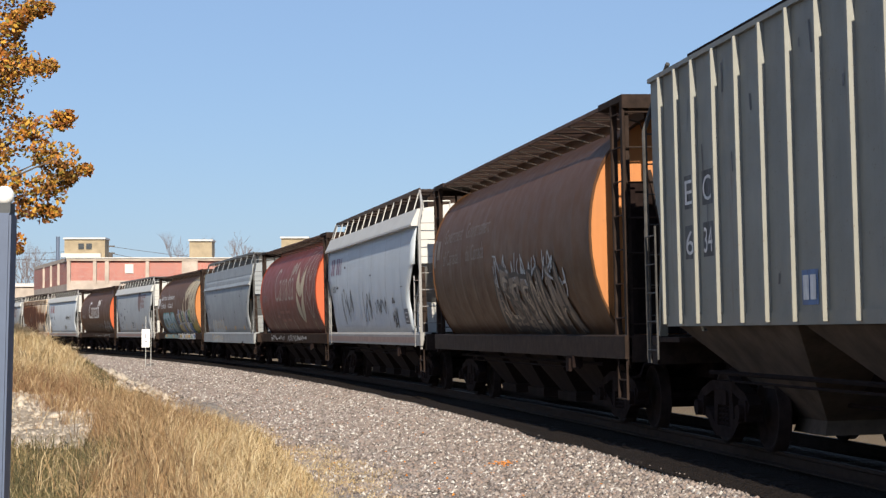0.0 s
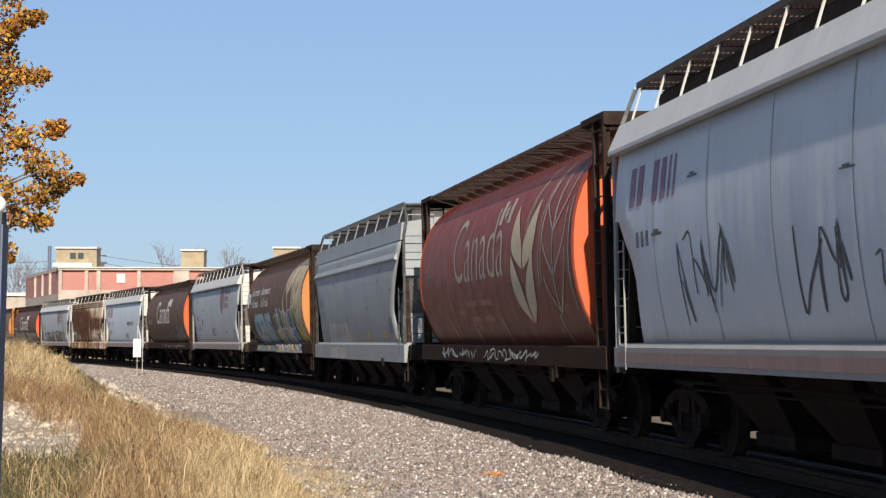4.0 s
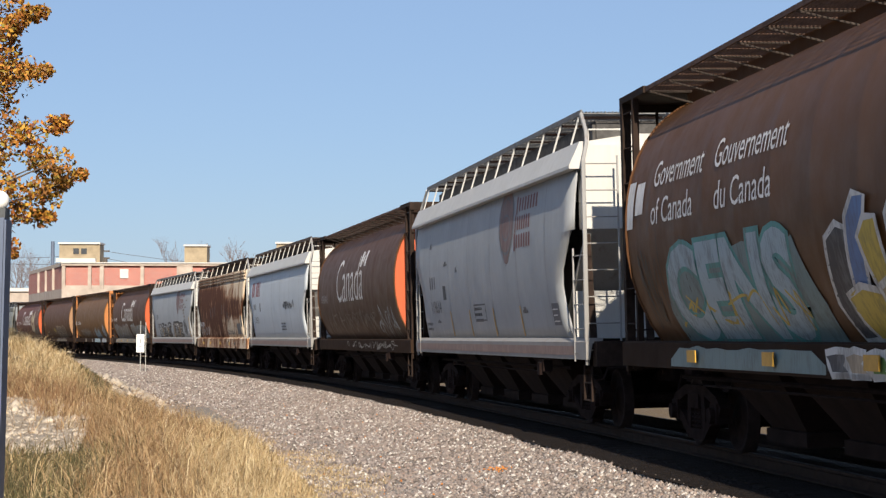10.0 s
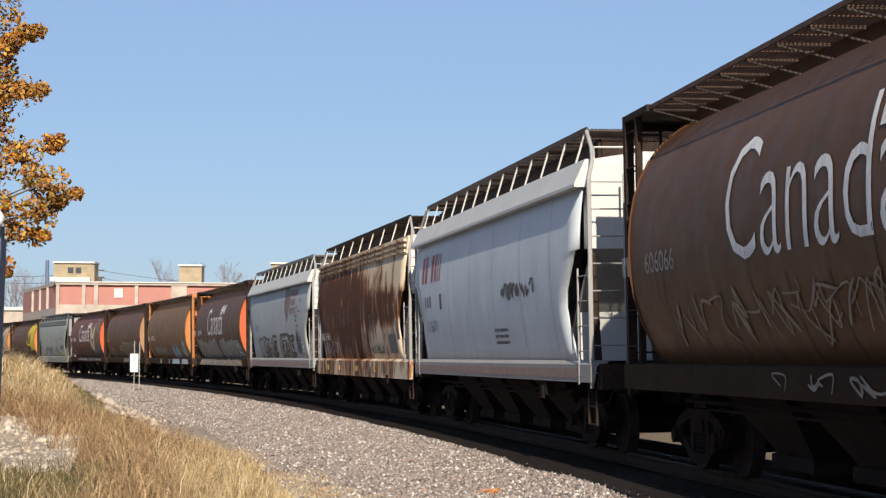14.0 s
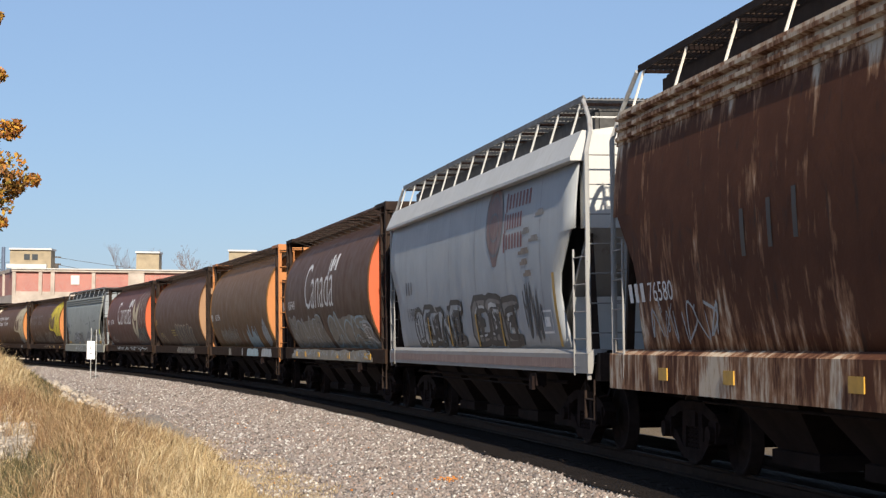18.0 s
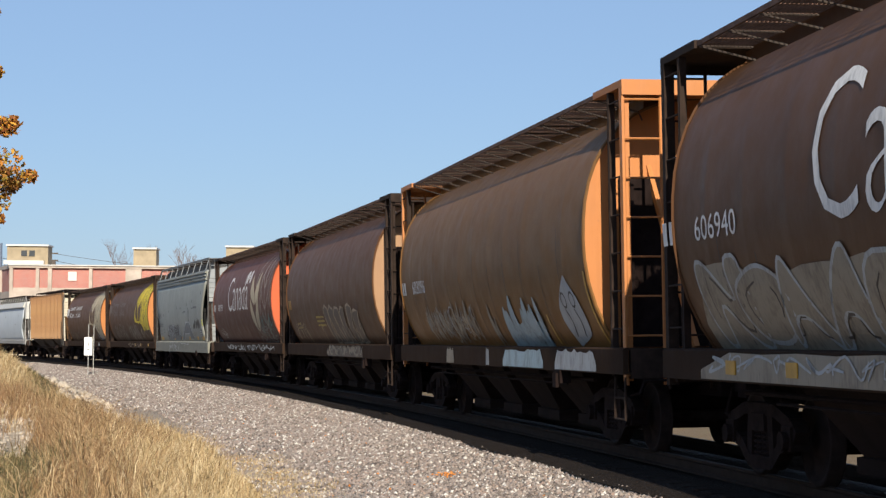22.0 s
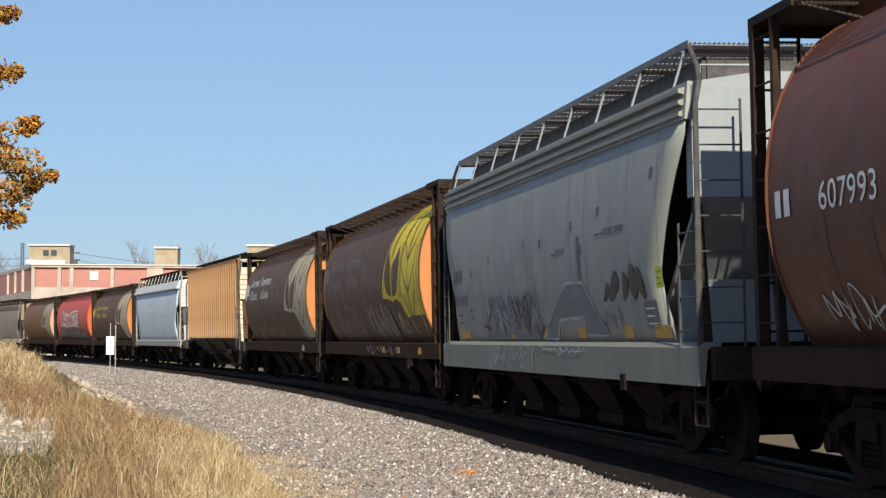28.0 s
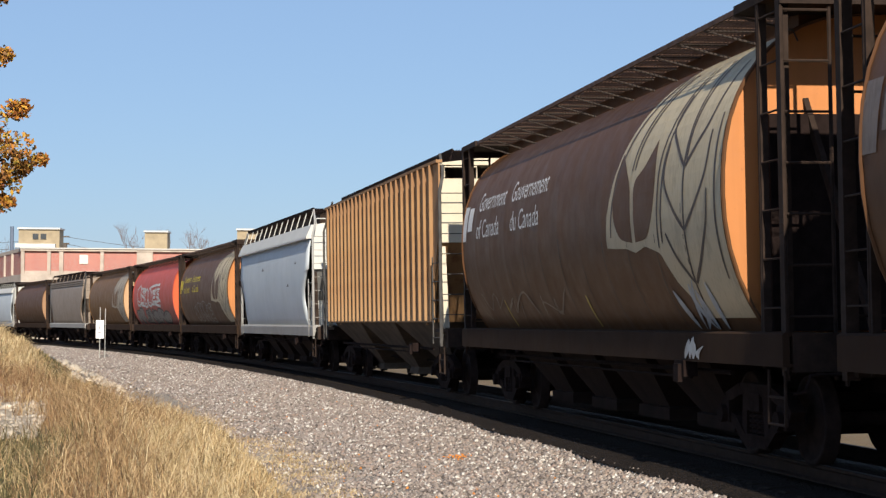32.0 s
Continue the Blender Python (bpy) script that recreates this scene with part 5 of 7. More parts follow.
for x in (-.9, 2.2, 5.0):
    plate(k, x, x + .35, 1.52, 1.68, F, REFLECT, "reflector")
dents(k, F, 2, 16, SCUFF)
flat_seams(k, (-6.0, -4.1, -2.2, -.3, 1.6, 3.5, 5.4))
plate(k, 6.0, 6.35, 1.62, 2.05, F, LETTER_DARK)

k = add(round_hopper("brown grain hopper with beige wheat emblem and coloured graffiti", BROWN, AMBER_END))
government(k, C)
wheat(k, C, BEIGE_EMBLEM, VEIN, body=BROWN)
for bold, ink, up in ((.085, "teal", .008), (.045, "pale_blue", .011)):
    bm = bmesh.new()
    bm.from_mesh(glyphs("CENS", 1.0, .1, bold))
    for v in bm.verts:
        v.co.x, v.co.y = v.co.x * 1.92, v.co.y * 1.42
    lay(bm, -5.65, 1.45, C, up, True)
    part("graffiti_word", bm, SPRAY[ink], k, "pale blue block-letter tag")
wash(k, -5.9, -.3, 1.36, 2.42, C, "sea", 67)
scrawl(k, -5.4, -.7, 1.45, 1.95, C, "yellow", 69, 6, .05)
slashes(k, 0.0, 5.3, 1.36, 2.66, C, ("black", "blue", "yellow", "black", "green", "tan", "blue", "black", "green"), "white", 62, 9, .026)
slashes(k, .4, 5.0, 1.36, 1.95, C, ("yellow", "tan", "blue", "yellow", "white", "blue"), "white", 63, 6, .046)
tongues(k, 5.0, 6.9, 1.36, 2.1, C, "yellow", 66, 6, .7)
wash(k, -5.8, -.2, 1.06, 1.32, S, "sea", 601)
slashes(k, -.2, 6.2, 1.06, 1.33, S, ("black", "tan", "green", "white", "blue", "yellow", "tan"), "white", 602, 12, .010)
for x in (-4.9, -2.0, .9, 3.9):
    bm = bmesh.new()
    box(bm, x, x + .36, -1.590, -1.575, 1.12, 1.26)
    part("reflector", bm, REFLECT, k, "yellow reflector strip")
scrawl(k, -6.9, -5.9, 1.5, 2.5, C, "soot", 68, 3, .03)
round_seams(k, (-5.8, -4.7))

k = add(flat_hopper("grey-white covered hopper with a round maroon shield", GREY_WHITE, WHITE_TRIM, 0.6, walk_mat=GRATING))
railway_shield(k, F)
for i in range(3):
    bars(k, [(0, 0, .15, .26)], -5.85 + i * .29, 2.46, F, LETTER_DARK, "owner_mark", "", 0, True)
fit_word(k, "119614", -5.85, -4.6, 1.93, .27, F, LETTER_DARK, 0, "fleet_number")
plate(k, -4.18, -3.82, 2.20, 2.50, F, SCUFF)
for x in (-3.6, -1.4, 1.05, 3.5):
    bars(k, [(0, 0, .09, .52)], x, 1.43, F, REFLECT, "yellow_tick", "", .05, True)
for a, b, c, d in ((0, 0, 1.2, .03), (0, .30, 1.2, .33), (0, .03, .04, .30), (1.16, .03, 1.2, .30)):
    bars(k, [(a, b, c, d)], -.8, 1.72, F, LETTER_DARK, "notice_frame", "", 0, True)
data_block(k, -1.9, 1.93, F, SCUFF, 3, .8)
data_block(k, -6.9, 1.68, F, SCUFF, 2, .8)
plate(k, 6.0, 6.5, 1.60, 1.95, F, LETTER_DARK, print_=LETTER)
sill_band(k)
flat_seams(k)
dents(k, F, 3, 6, SCUFF)

k = add(round_hopper("brown grain hopper with large country word and an orange end", BROWN_DARK, ORANGE_END))
canada(k, C, LETTER)
fleet_number(k, 2.48, C, LETTER_DIM, "606066", -6.5)
scrawl(k, -5.9, 3.4, 1.55, 2.2, C, "dust", 71, 14, .04)
scrawl(k, -1.6, 3.6, 1.75, 2.2, C, "dust", 72, 8, .03)
scrawl(k, 3.8, 6.7, 1.38, 2.25, C, "mist", 73, 5, .06)
tongues(k, 3.7, 6.7, 1.38, 2.2, C, "dust", 75, 8, .12)
scrawl(k, -2.0, 6.5, 1.08, 1.31, S, "grey", 74, 12, .03)
round_seams(k)

k = add(flat_hopper("white covered hopper with large red lettering", WHITE_CAR, WHITE_TRIM, walk_mat=WALK_BROWN))
block_word(k, -6.83, 3.06, .58, (.28, .28, -.24, .28, .24, .10, .10), .15, F, LETTER_RED, 0.2)
for i in range(3):
    bars(k, [(0, 0, .15, .24)], -6.4 + i * .30, 2.52, F, SCUFF, "owner_mark", "", 0, True)
fit_word(k, "113671", -6.32, -5.05, 1.98, .25, F, LETTER_DARK, 0, "fleet_number")
plate(k, -4.5, -4.25, 2.45, 2.78, F, SCUFF)
scrawl(k, 2.2, 4.8, 2.45, 2.72, F, "black", 81, 8, .07)
data_block(k, -.4, 1.9, F, SCUFF, 3, 1.2)
flat_seams(k, (-5.6, -3.4, -1.0, 1.3, 3.7, 6.0))
sill_band(k)

k = add(flat_hopper("white covered hopper covered in brown rust", RUSTED, RUST_WHITE, 0.4, True, DARK_BROWN_STEEL, deep=True, sill=RUSTED))
bm = bmesh.new()
box(bm, 7.42, 7.48, -1.42, 1.42, 1.42, 3.02)
part("end_panel", bm, RUST_WHITE, k, "stained white end panel")
for i in range(3):
    bars(k, [(0, 0, .15, .22)], -7.3 + i * .26, 1.96, F, LETTER, "owner_mark", "", 0, True)
fit_word(k, "76580", -6.45, -5.45, 1.96, .22, F, LETTER, 0, "fleet_number")
plate(k, 5.3, 6.3, 1.54, 2.02, F, SCUFF, "patch_plate")
plate(k, 6.5, 6.9, 1.88, 2.35, F, SCUFF, "patch_plate")
scrawl(k, -6.6, -3.8, 1.46, 1.98, F, "mist", 91, 6, .035)
scrawl(k, 2.3, 4.6, 1.52, 1.80, F, "black", 92, 8, .03)
for i, x in enumerate((-2.9, -2.1, -1.4, 1.0, 1.7)):
    bars(k, [(0, 0, .12, .46)], x, 2.32 + .05 * i, F, SPRAY["soot"], "owner_letter", "", 0, True)
scrawl(k, 2.4, 3.4, 1.8, 2.6, F, "soot", 93, 3, .04)
scrawl(k, 1.8, 3.4, .98, 1.28, lambda z: 1.57, "soot", 94, 5, .03)
for x in (-6.0, -3.6, -.2, 2.9, 4.6):
    bm = bmesh.new()
    box(bm, x, x + .34, -1.585, -1.572, 1.06, 1.20)
    part("reflector", bm, REFLECT if x < 0 or x == 2.9 else SPRAY["soot"], k, "dull yellow reflector strip")

k = add(flat_hopper("grey-white covered hopper with shield and black graffiti", GREY_WHITE, WHITE_TRIM, 0.6, walk_mat=GRATING))
railway_shield(k, F)
for i in range(3):
    bars(k, [(0, 0, .15, .26)], -5.85 + i * .29, 2.46, F, LETTER_DARK, "owner_mark", "", 0, True)
fit_word(k, "119855", -5.85, -4.6, 1.93, .26, F, SCUFF, 0, "fleet_number")
throwup(k, -5.1, -.4, 1.43, 2.22, F, "mist", "soot", 101, 5, "black", .10, 2)
tongues(k, -5.0, -.5, 1.43, 2.2, F, "soot", 104, 14, .16)
scrawl(k, -4.9, -.5, 1.5, 2.2, F, "white", 105, 8, .025)
throwup(k, .7, 4.2, 1.43, 2.36, F, "grey", "soot", 102, 3, "white", .10, 2)
tongues(k, .8, 4.2, 1.43, 2.3, F, "soot", 106, 7, .2)
scrawl(k, 4.6, 5.8, 1.46, 2.4, F, "black", 103, 5, .05)
for x in (-3.6, -1.5, .95, 2.9):
    bars(k, [(0, 0, .10, .55)], x, 1.43, lambda z: side_flat(z) + .02, REFLECT, "yellow_tick", "", .05, True)
bars(k, [(0, 0, .14, 1.05)], 6.5, 1.43, F, REFLECT, "yellow_stripe", "", .03, True)
for a, b, c, d in ((0, 0, .6, .03), (0, .31, .6, .34), (0, .03, .03, .31), (.57, .03, .6, .31), (.15, .1, .45, .24)):
    bars(k, [(a, b, c, d)], 5.68, 1.62, F, LETTER, "plate_line", "", 0, True)
for i, (x, z, w) in enumerate(((4.7, 3.12, .55), (5.2, 2.98, .6), (5.6, 3.34, .5), (4.5, 2.82, .7), (4.6, 2.66, .5), (4.8, 2.48, .5))):
    bars(k, [(0, 0, w, .05), (w * .25, .05, w * .9, .09)], x, z, F, SPRAY["dust" if i > 2 else "grey"], "rust_scuff", "", .3, True)
sill_band(k)
reflectors(k, REFLECT, (-8.2,), 1.2)
flat_seams(k)

k = add(round_hopper("brown grain hopper with country word above pale graffiti", BROWN_DARK, ORANGE_END))
canada(k, C, LETTER)
fleet_number(k, 2.48, C, LETTER, "606940", -6.5)
wash(k, -7.0, -.1, 1.36, 2.25, C, "khaki", 115)
wash(k, .5, 6.9, 1.36, 2.25, C, "khaki", 116)
throwup(k, -6.6, -.2, 1.36, 2.36, C, "khaki", "mist", 111, 6, "soot", .045, 3)
throwup(k, .5, 6.1, 1.36, 2.34, C, "khaki", "pale_blue", 112, 5, "soot", .055, 3)
throwup(k, 5.9, 6.9, 1.38, 2.15, C, "grey", "mist", 114, 1, "white", .07, 3, .02)
for a, b, c, d in ((0, 0, .42, .03), (0, .30, .42, .33), (0, .03, .04, .30), (.38, .03, .42, .30)):
    bars(k, [(a, b, c, d)], 5.9, 1.60, lambda z: side_cyl(z) + .03, LETTER, "plate_line", "", 0, True)
wash(k, -6.9, 6.9, 1.05, 1.34, S, "khaki", 117)
scrawl(k, -6.6, 6.6, 1.12, 1.32, S, "mist", 118, 22, .03)
for x in (-6.0, -4.2, -1.6, 1.6, 3.4, 5.8):
    bm = bmesh.new()
    box(bm, x, x + (.30 if x < 5 else .9), -1.556, -1.543, 1.11, 1.25)
    part("reflector", bm, REFLECT, k, "yellow reflector strip")
round_seams(k, (-5.8, -4.7))

k = add(round_hopper("warm brown grain hopper with an amber end frame", BROWN_WARM, AMBER_END, end_frame=AMBER_END))
fleet_number(k, 2.36, C, LETTER, "603096", -5.95)
scrawl(k, -5.3, -.5, 1.38, 2.15, C, "khaki", 121, 14, .06)
scrawl(k, -5.2, -.7, 1.42, 2.0, C, "tan", 129, 14, .04)
scrawl(k, -5.1, -.6, 1.5, 2.05, C, "mist", 125, 10, .03)
tongues(k, .4, 1.0, 1.36, 2.25, C, "khaki", 126, 2, .22)
wash(k, 1.5, 4.0, 1.36, 1.75, C, "pale_blue", 128)
tongues(k, 1.4, 4.0, 1.36, 2.15, C, "pale_blue", 122, 11, .36, "pale blue sprayed flames")
bm = bmesh.new()
blade(bm, ((5.5, 1.36), (5.35, 1.75), (5.5, 2.0), (6.02, 2.34)), ((5.5, 1.36), (6.45, 1.55), (6.5, 1.95), (6.02, 2.34)))
lay(bm, 0, 0, C, .008, True)
part("graffiti_ghost", bm, SPRAY["mist"], k, "pale sprayed ghost shape")
for u in (5.75, 6.2):
    bm = bmesh.new()
    ribbon(bm, [(u + .12 * math.cos(a / 2), 2.0 + .10 * math.sin(a / 2)) for a in range(14)], .03)
    ribbon(bm, curve(((u - .05, 1.88), (u + .05, 1.7), (u - .1, 1.5))), .035)
    lay(bm, 0, 0, C, .011, True)
    part("graffiti_stroke", bm, SPRAY["soot"], k)
for x0, x1, ink, sd in ((-3.2, -2.5, "khaki", 1271), (.3, .55, "mist", 1272), (1.6, 4.3, "pale_blue", 1273), (5.0, 7.2, "mist", 1274)):
    wash(k, x0, x1, 1.05, 1.34, S, ink, sd)
round_seams(k, top=2.75)
for x, h in ((7.0, .95), (4.4, .42)):
    bars(k, [(0, 0, .08, h)], x, 1.40, C, REFLECT, "yellow_stripe", "", .06, True)

k = add(round_hopper("brown dented grain hopper with a tan end", BROWN, TAN_END))
for u in (0.0, .26):
    bars(k, [(0, 0, .17, .26)], -6.9 + u, 2.36, C, REFLECT, "owner_mark", "", 0, True)
data_block(k, -3.3, 2.05, C, SPRAY["yellow"], 3, 1.3)
data_block(k, -6.6, 1.9, C, SPRAY["yellow"], 2, .7)
slashes(k, -.4, 4.5, 1.36, 2.42, C, ("umber",), "tan", 131, 6, .008)
tongues(k, -.4, 4.7, 1.36, 2.0, C, "khaki", 134, 8, .12)
scrawl(k, -6.4, -4.6, 1.5, 2.0, C, "tan", 132, 4, .03)
for x in (-4.6, -1.6):
    bars(k, [(0, 0, .06, .42)], x, 1.40, C, SPRAY["tan"], "pale_tick", "", 0, True)
wash(k, -.4, 4.9, 1.05, 1.34, S, "umber", 133)
scrawl(k, -.4, 4.9, 1.08, 1.32, S, "khaki", 136, 12, .06)
scrawl(k, -.4, 4.9, 1.08, 1.32, S, "soot", 135, 9, .05)
round_seams(k)

k = add(round_hopper("red-brown grain hopper with country word and wheat emblem", RED_BROWN, ORANGE_END))
canada(k, C, LETTER, 2.50)
fleet_number(k, 2.56, C, LETTER, "607993")
open_wheat(k, C, BEIGE_EMBLEM, GREY_EMBLEM)
scrawl(k, 4.0, 6.8, 1.45, 2.4, C, "teal", 141, 7, .035)
throwup(k, 3.0, 7.0, 1.38, 1.95, C, None, "grey", 144, 5, "grey", .04)
scrawl(k, -6.2, -5.0, 1.5, 1.9, C, "white", 142, 4, .025)
scrawl(k, -4.0, 6.8, 1.08, 1.31, S, "mist", 143, 14, .035)
round_seams(k)

k = add(flat_hopper("dull grey covered hopper with a yellow placard", GREY_GREEN, GREY_CAR, 0.9, True, GRATING, deep=True, sill=SILL_PALE))
for i in range(4):
    bars(k, [(0, 0, .10, .24)], -6.76 + i * .24, 2.48, F, SPRAY["black"], "owner_mark", "", 0, True)
for i in range(7):
    bars(k, [(0, 0, .09, .20 - .02 * (i % 3))], -6.8 + i * .19, 2.06, F, SCUFF, "fleet_mark", "", 0, True)
for i in range(4):
    plate(k, -5.45 if i % 2 else -6.7, -5.2 if i % 2 else -6.2, 1.72 + .07 * i, 1.76 + .07 * i, F, SCUFF, "small_print")
wash(k, -4.1, .3, 1.44, 2.2, F, "smoke", 156)
scrawl(k, -4.0, .3, 1.46, 2.2, F, "mist", 151, 9, .03)
scrawl(k, -4.0, .3, 1.46, 2.2, F, "soot", 157, 6, .06)
throwup(k, .4, 3.5, 1.44, 2.30, F, "smoke", "mist", 154, 1, "grey", .045, 1, drips=2)
scrawl(k, -3.4, .2, .96, 1.36, lambda z: 1.57, "mist", 152, 8, .025)
scrawl(k, .6, 3.5, 1.2, 1.36, lambda z: 1.57, "mist", 158, 5, .025)
tongues(k, 3.7, 6.4, 1.92, 2.42, F, "soot", 153, 5, .34)
scrawl(k, 4.0, 5.0, 1.5, 1.9, F, "grey", 155, 3, .03)
plate(k, 6.7, 7.0, 2.04, 2.30, F, HAZARD, "placard", LETTER_DARK)
plate(k, 6.05, 6.6, 1.56, 1.90, F, LETTER_DARK, print_=LETTER)
for x, w in ((-6.82, .95), (-2.2, .35), (.1, .4), (2.5, .4), (4.9, .4), (6.3, .7)):
    plate(k, x, x + w, 1.45, 1.60, F, REFLECT, "reflector")
for x, z in ((-5.1, 2.55), (-3.4, 2.72), (-.6, 2.85), (2.6, 2.95), (4.1, 3.05), (6.6, 3.35), (.6, 2.8), (3.1, 2.6)):
    plate(k, x, x + .12, z, z + .13, F, SCUFF, "scuff")
for x, z, w in ((4.0, 2.80, 1.4), (1.4, 2.65, .8)):
    bars(k, [(0, 0, w, .03), (w * .3, .03, w, .08)], x, z, F, SCUFF, "scuff", "", .3, True)
bars(k, [(0, 0, .16, .75)], 2.95, 2.1, F, SCUFF, "scuff", "", 0, True)
flat_seams(k, (-4.2, -2.1, .1, 2.5, 3.4, 5.6, 6.9))

k = add(round_hopper("brown grain hopper with a yellow wheat emblem", BROWN_DARK, AMBER_END))
government(k, C, SEAM_PALE)
wheat(k, C, YELLOW_EMBLEM, VEIN, 1.95, BROWN_DARK)
scrawl(k, -5.6, -1.4, 1.40, 2.35, C, "dust", 161, 9, .06)
tongues(k, -5.0, -1.0, 1.38, 2.2, C, "dust", 164, 12, .15)
tongues(k, .2, 3.4, 1.38, 2.35, C, "dust", 162, 9, .26)
scrawl(k, .3, 3.2, 1.4, 2.3, C, "khaki", 167, 5, .05)
scrawl(k, 3.8, 5.2, 1.5, 2.1, C, "tan", 165, 3, .04)
tongues(k, 5.6, 6.8, 1.5, 2.0, C, "tan", 166, 2, .12)
scrawl(k, -.6, 4.0, 1.08, 1.30, S, "dust", 163, 10, .03)
for x in (1.6, 3.6, 6.2):
    plate(k, x, x + .36, 1.12, 1.26, S, REFLECT, "reflector")
round_seams(k)

k = add(round_hopper("brown grain hopper with lettering and beige wheat emblem", BROWN, AMBER_END))
government(k, C, z=2.88)
wheat(k, C, BEIGE_EMBLEM, VEIN, body=BROWN)
tongues(k, 5.0, 6.2, 1.38, 1.95, C, "mist", 171, 6, .14)
scrawl(k, -6.3, -.2, 1.5, 2.0, C, "dust", 172, 6, .03)
tongues(k, 5.3, 6.0, 1.06, 1.32, S, "mist", 173, 4, .14)
for x in (-4.6, .8):
    bars(k, [(0, 0, .06, .42)], x, 1.40, C, SPRAY["yellow"], "yellow_tick", "", 0, True)
round_seams(k)

k = add(ribbed_hopper("rib-sided covered hopper rusted to orange tan", RUST_TAN, CREAM, [-7.3 + 14.6 * i / 23 for i in range(24)]))
k = add(flat_hopper("clean white covered hopper car", WHITE_CAR, WHITE_TRIM))
dents(k, F, 6, 3, SCUFF)
k = add(round_hopper("brown grain hopper with a yellowed wheat emblem", BROWN, AMBER_END))
government(k, C, YELLOW_EMBLEM)
wheat(k, C, BEIGE_EMBLEM, VEIN, body=BROWN)
throwup(k, -3.0, 2.4, 1.5, 2.4, C, None, "grey", 201, 6, "grey", .05)
k = add(round_hopper("bright red grain hopper with white graffiti", RED_BRIGHT, ORANGE_END))
throwup(k, -5.5, 3.0, 2.3, 3.5, C, None, "white", 211, 6, "white", .12, 1)
throwup(k, -6.5, 5.0, 1.42, 2.3, C, "grey", "soot", 212, 7, "soot", .08)
k = add(round_hopper("faded brown grain hopper with a tan end", BROWN_WARM, TAN_LIGHT))
wheat(k, C, GREY_EMBLEM, VEIN, body=BROWN_WARM)
k = add(flat_hopper("tan-grey dusty covered hopper car", TAN_GREY, TAN_GREY, 0.6, True))
k = add(round_hopper("dark brown plain grain hopper car", BROWN_DARK, TAN_END))
k = add(flat_hopper("white covered hopper far back in the train", WHITE_CAR, WHITE_TRIM))

# ---- ground ----
def ground_material():
    a = Mat("dry_ground", 0.95)
    soil = a.mix(a.ramp(a.noise(0.35, 6), [(0.3, 0.0), (0.7, 1.0)]), (0.0896, 0.0584, 0.0272), (0.1648, 0.1136, 0.0584))
    soil = a.mix(a.ramp(a.noise(9, 5), [(0.35, 0.0), (0.7, 0.6)]), soil, (0.1376, 0.0896, 0.0416))
    soil = a.mix(a.ramp(a.noise(0.9, 3), [(0.55, 0.0), (0.75, 0.5)]), soil, (0.1104, 0.1032, 0.0344))
    a.colour(soil)
    a.bump(a.noise(14, 5), 0.8, 0.06)
    return a.m


def gravel_material():
    a = Mat("ballast_gravel", 0.95)
    c = a.mix(a.ramp(a.voronoi(26, out="Color"), [(0.1, 0.0), (0.9, 1.0)]), (0.1856, 0.1584, 0.1376), (0.3784, 0.3368, 0.2960))
    c = a.mix(a.ramp(a.noise(0.5, 4), [(0.4, 0.0), (0.7, 0.45)]), c, (0.3440, 0.2960, 0.2408))
    c = a.mix(a.ramp(a.voronoi(26), [(0.45, 0.0), (0.85, 0.45)]), c, (0.0960, 0.0792, 0.0688))
    a.colour(c)
    a.bump(a.voronoi(26), 1.0, 0.05)
    return a.m


GROUND, GRAVEL = ground_material(), gravel_material()


def grid_object(name, xs, ys, zf, mat):
    gx, gy = np.meshgrid(xs, ys)
    z = zf(gx, gy)
    co = np.column_stack([gx.ravel(), gy.ravel(), np.ravel(z)])
    n, m = len(xs), len(ys)
    i = np.arange(n * m).reshape(m, n)
    f = np.column_stack([i[:-1, :-1].ravel(), i[:-1, 1:].ravel(), i[1:, 1:].ravel(), i[1:, :-1].ravel()])
    me = bpy.data.meshes.new(name)
    me.from_pydata(co.tolist(), [], f.tolist())
    for p in me.polygons:
        p.use_smooth = True
    me.materials.append(mat)
    return new(name, me)


_xs = np.concatenate([np.linspace(-2500, -120, 12), np.linspace(-100, -30, 15)[:-1], np.linspace(-30, 14, 111), np.linspace(16, 120, 20), np.linspace(160, 2500, 10)])
_ys = np.concatenate([np.linspace(-800, -60, 8), np.linspace(-50, 10, 22)[:-1], np.linspace(10, 80, 141), np.linspace(82, 220, 50), np.linspace(240, 4000, 16)])
ground = tagged(grid_object("ground", _xs, _ys, lambda x, y: ground_z(x, y) - 0.02, GROUND), "dry straw-coloured earth and grass verge", "ground", kind="structure")


def strip(name, ss, prof, mat, lift=0.0, jag=0.0):
    """A ribbon of ground along the track: prof gives offsets, the height follows the ground."""
    P = [[on_track(s, o + jag * float(ripple(np.array(s), np.array(0.0), 6, 5)) * (1 if k == len(prof) - 1 else 0)) for k, o in enumerate(prof)] for s in ss]
    flat = np.array([[p.x, p.y] for r in P for p in r])
    so = (np.repeat(ss, len(prof)), np.array([o for _ in ss for o in prof]))
    z = ground_z(flat[:, 0], flat[:, 1], so) + lift
    n = len(prof)
    co = np.column_stack([flat, z])
    i = np.arange(len(co)).reshape(-1, n)
    f = np.column_stack([i[:-1, :-1].ravel(), i[:-1, 1:].ravel(), i[1:, 1:].ravel(), i[1:, :-1].ravel()])
    me = bpy.data.meshes.new(name)
    me.from_pydata(co.tolist(), [], f.tolist())
    for p in me.polygons:
        p.use_smooth = True
    me.materials.append(mat)
    return new(name, me)


_ss = np.concatenate([np.arange(-120, -30, 6), np.arange(-30, 60, 0.5), np.arange(60, 300, 3)])
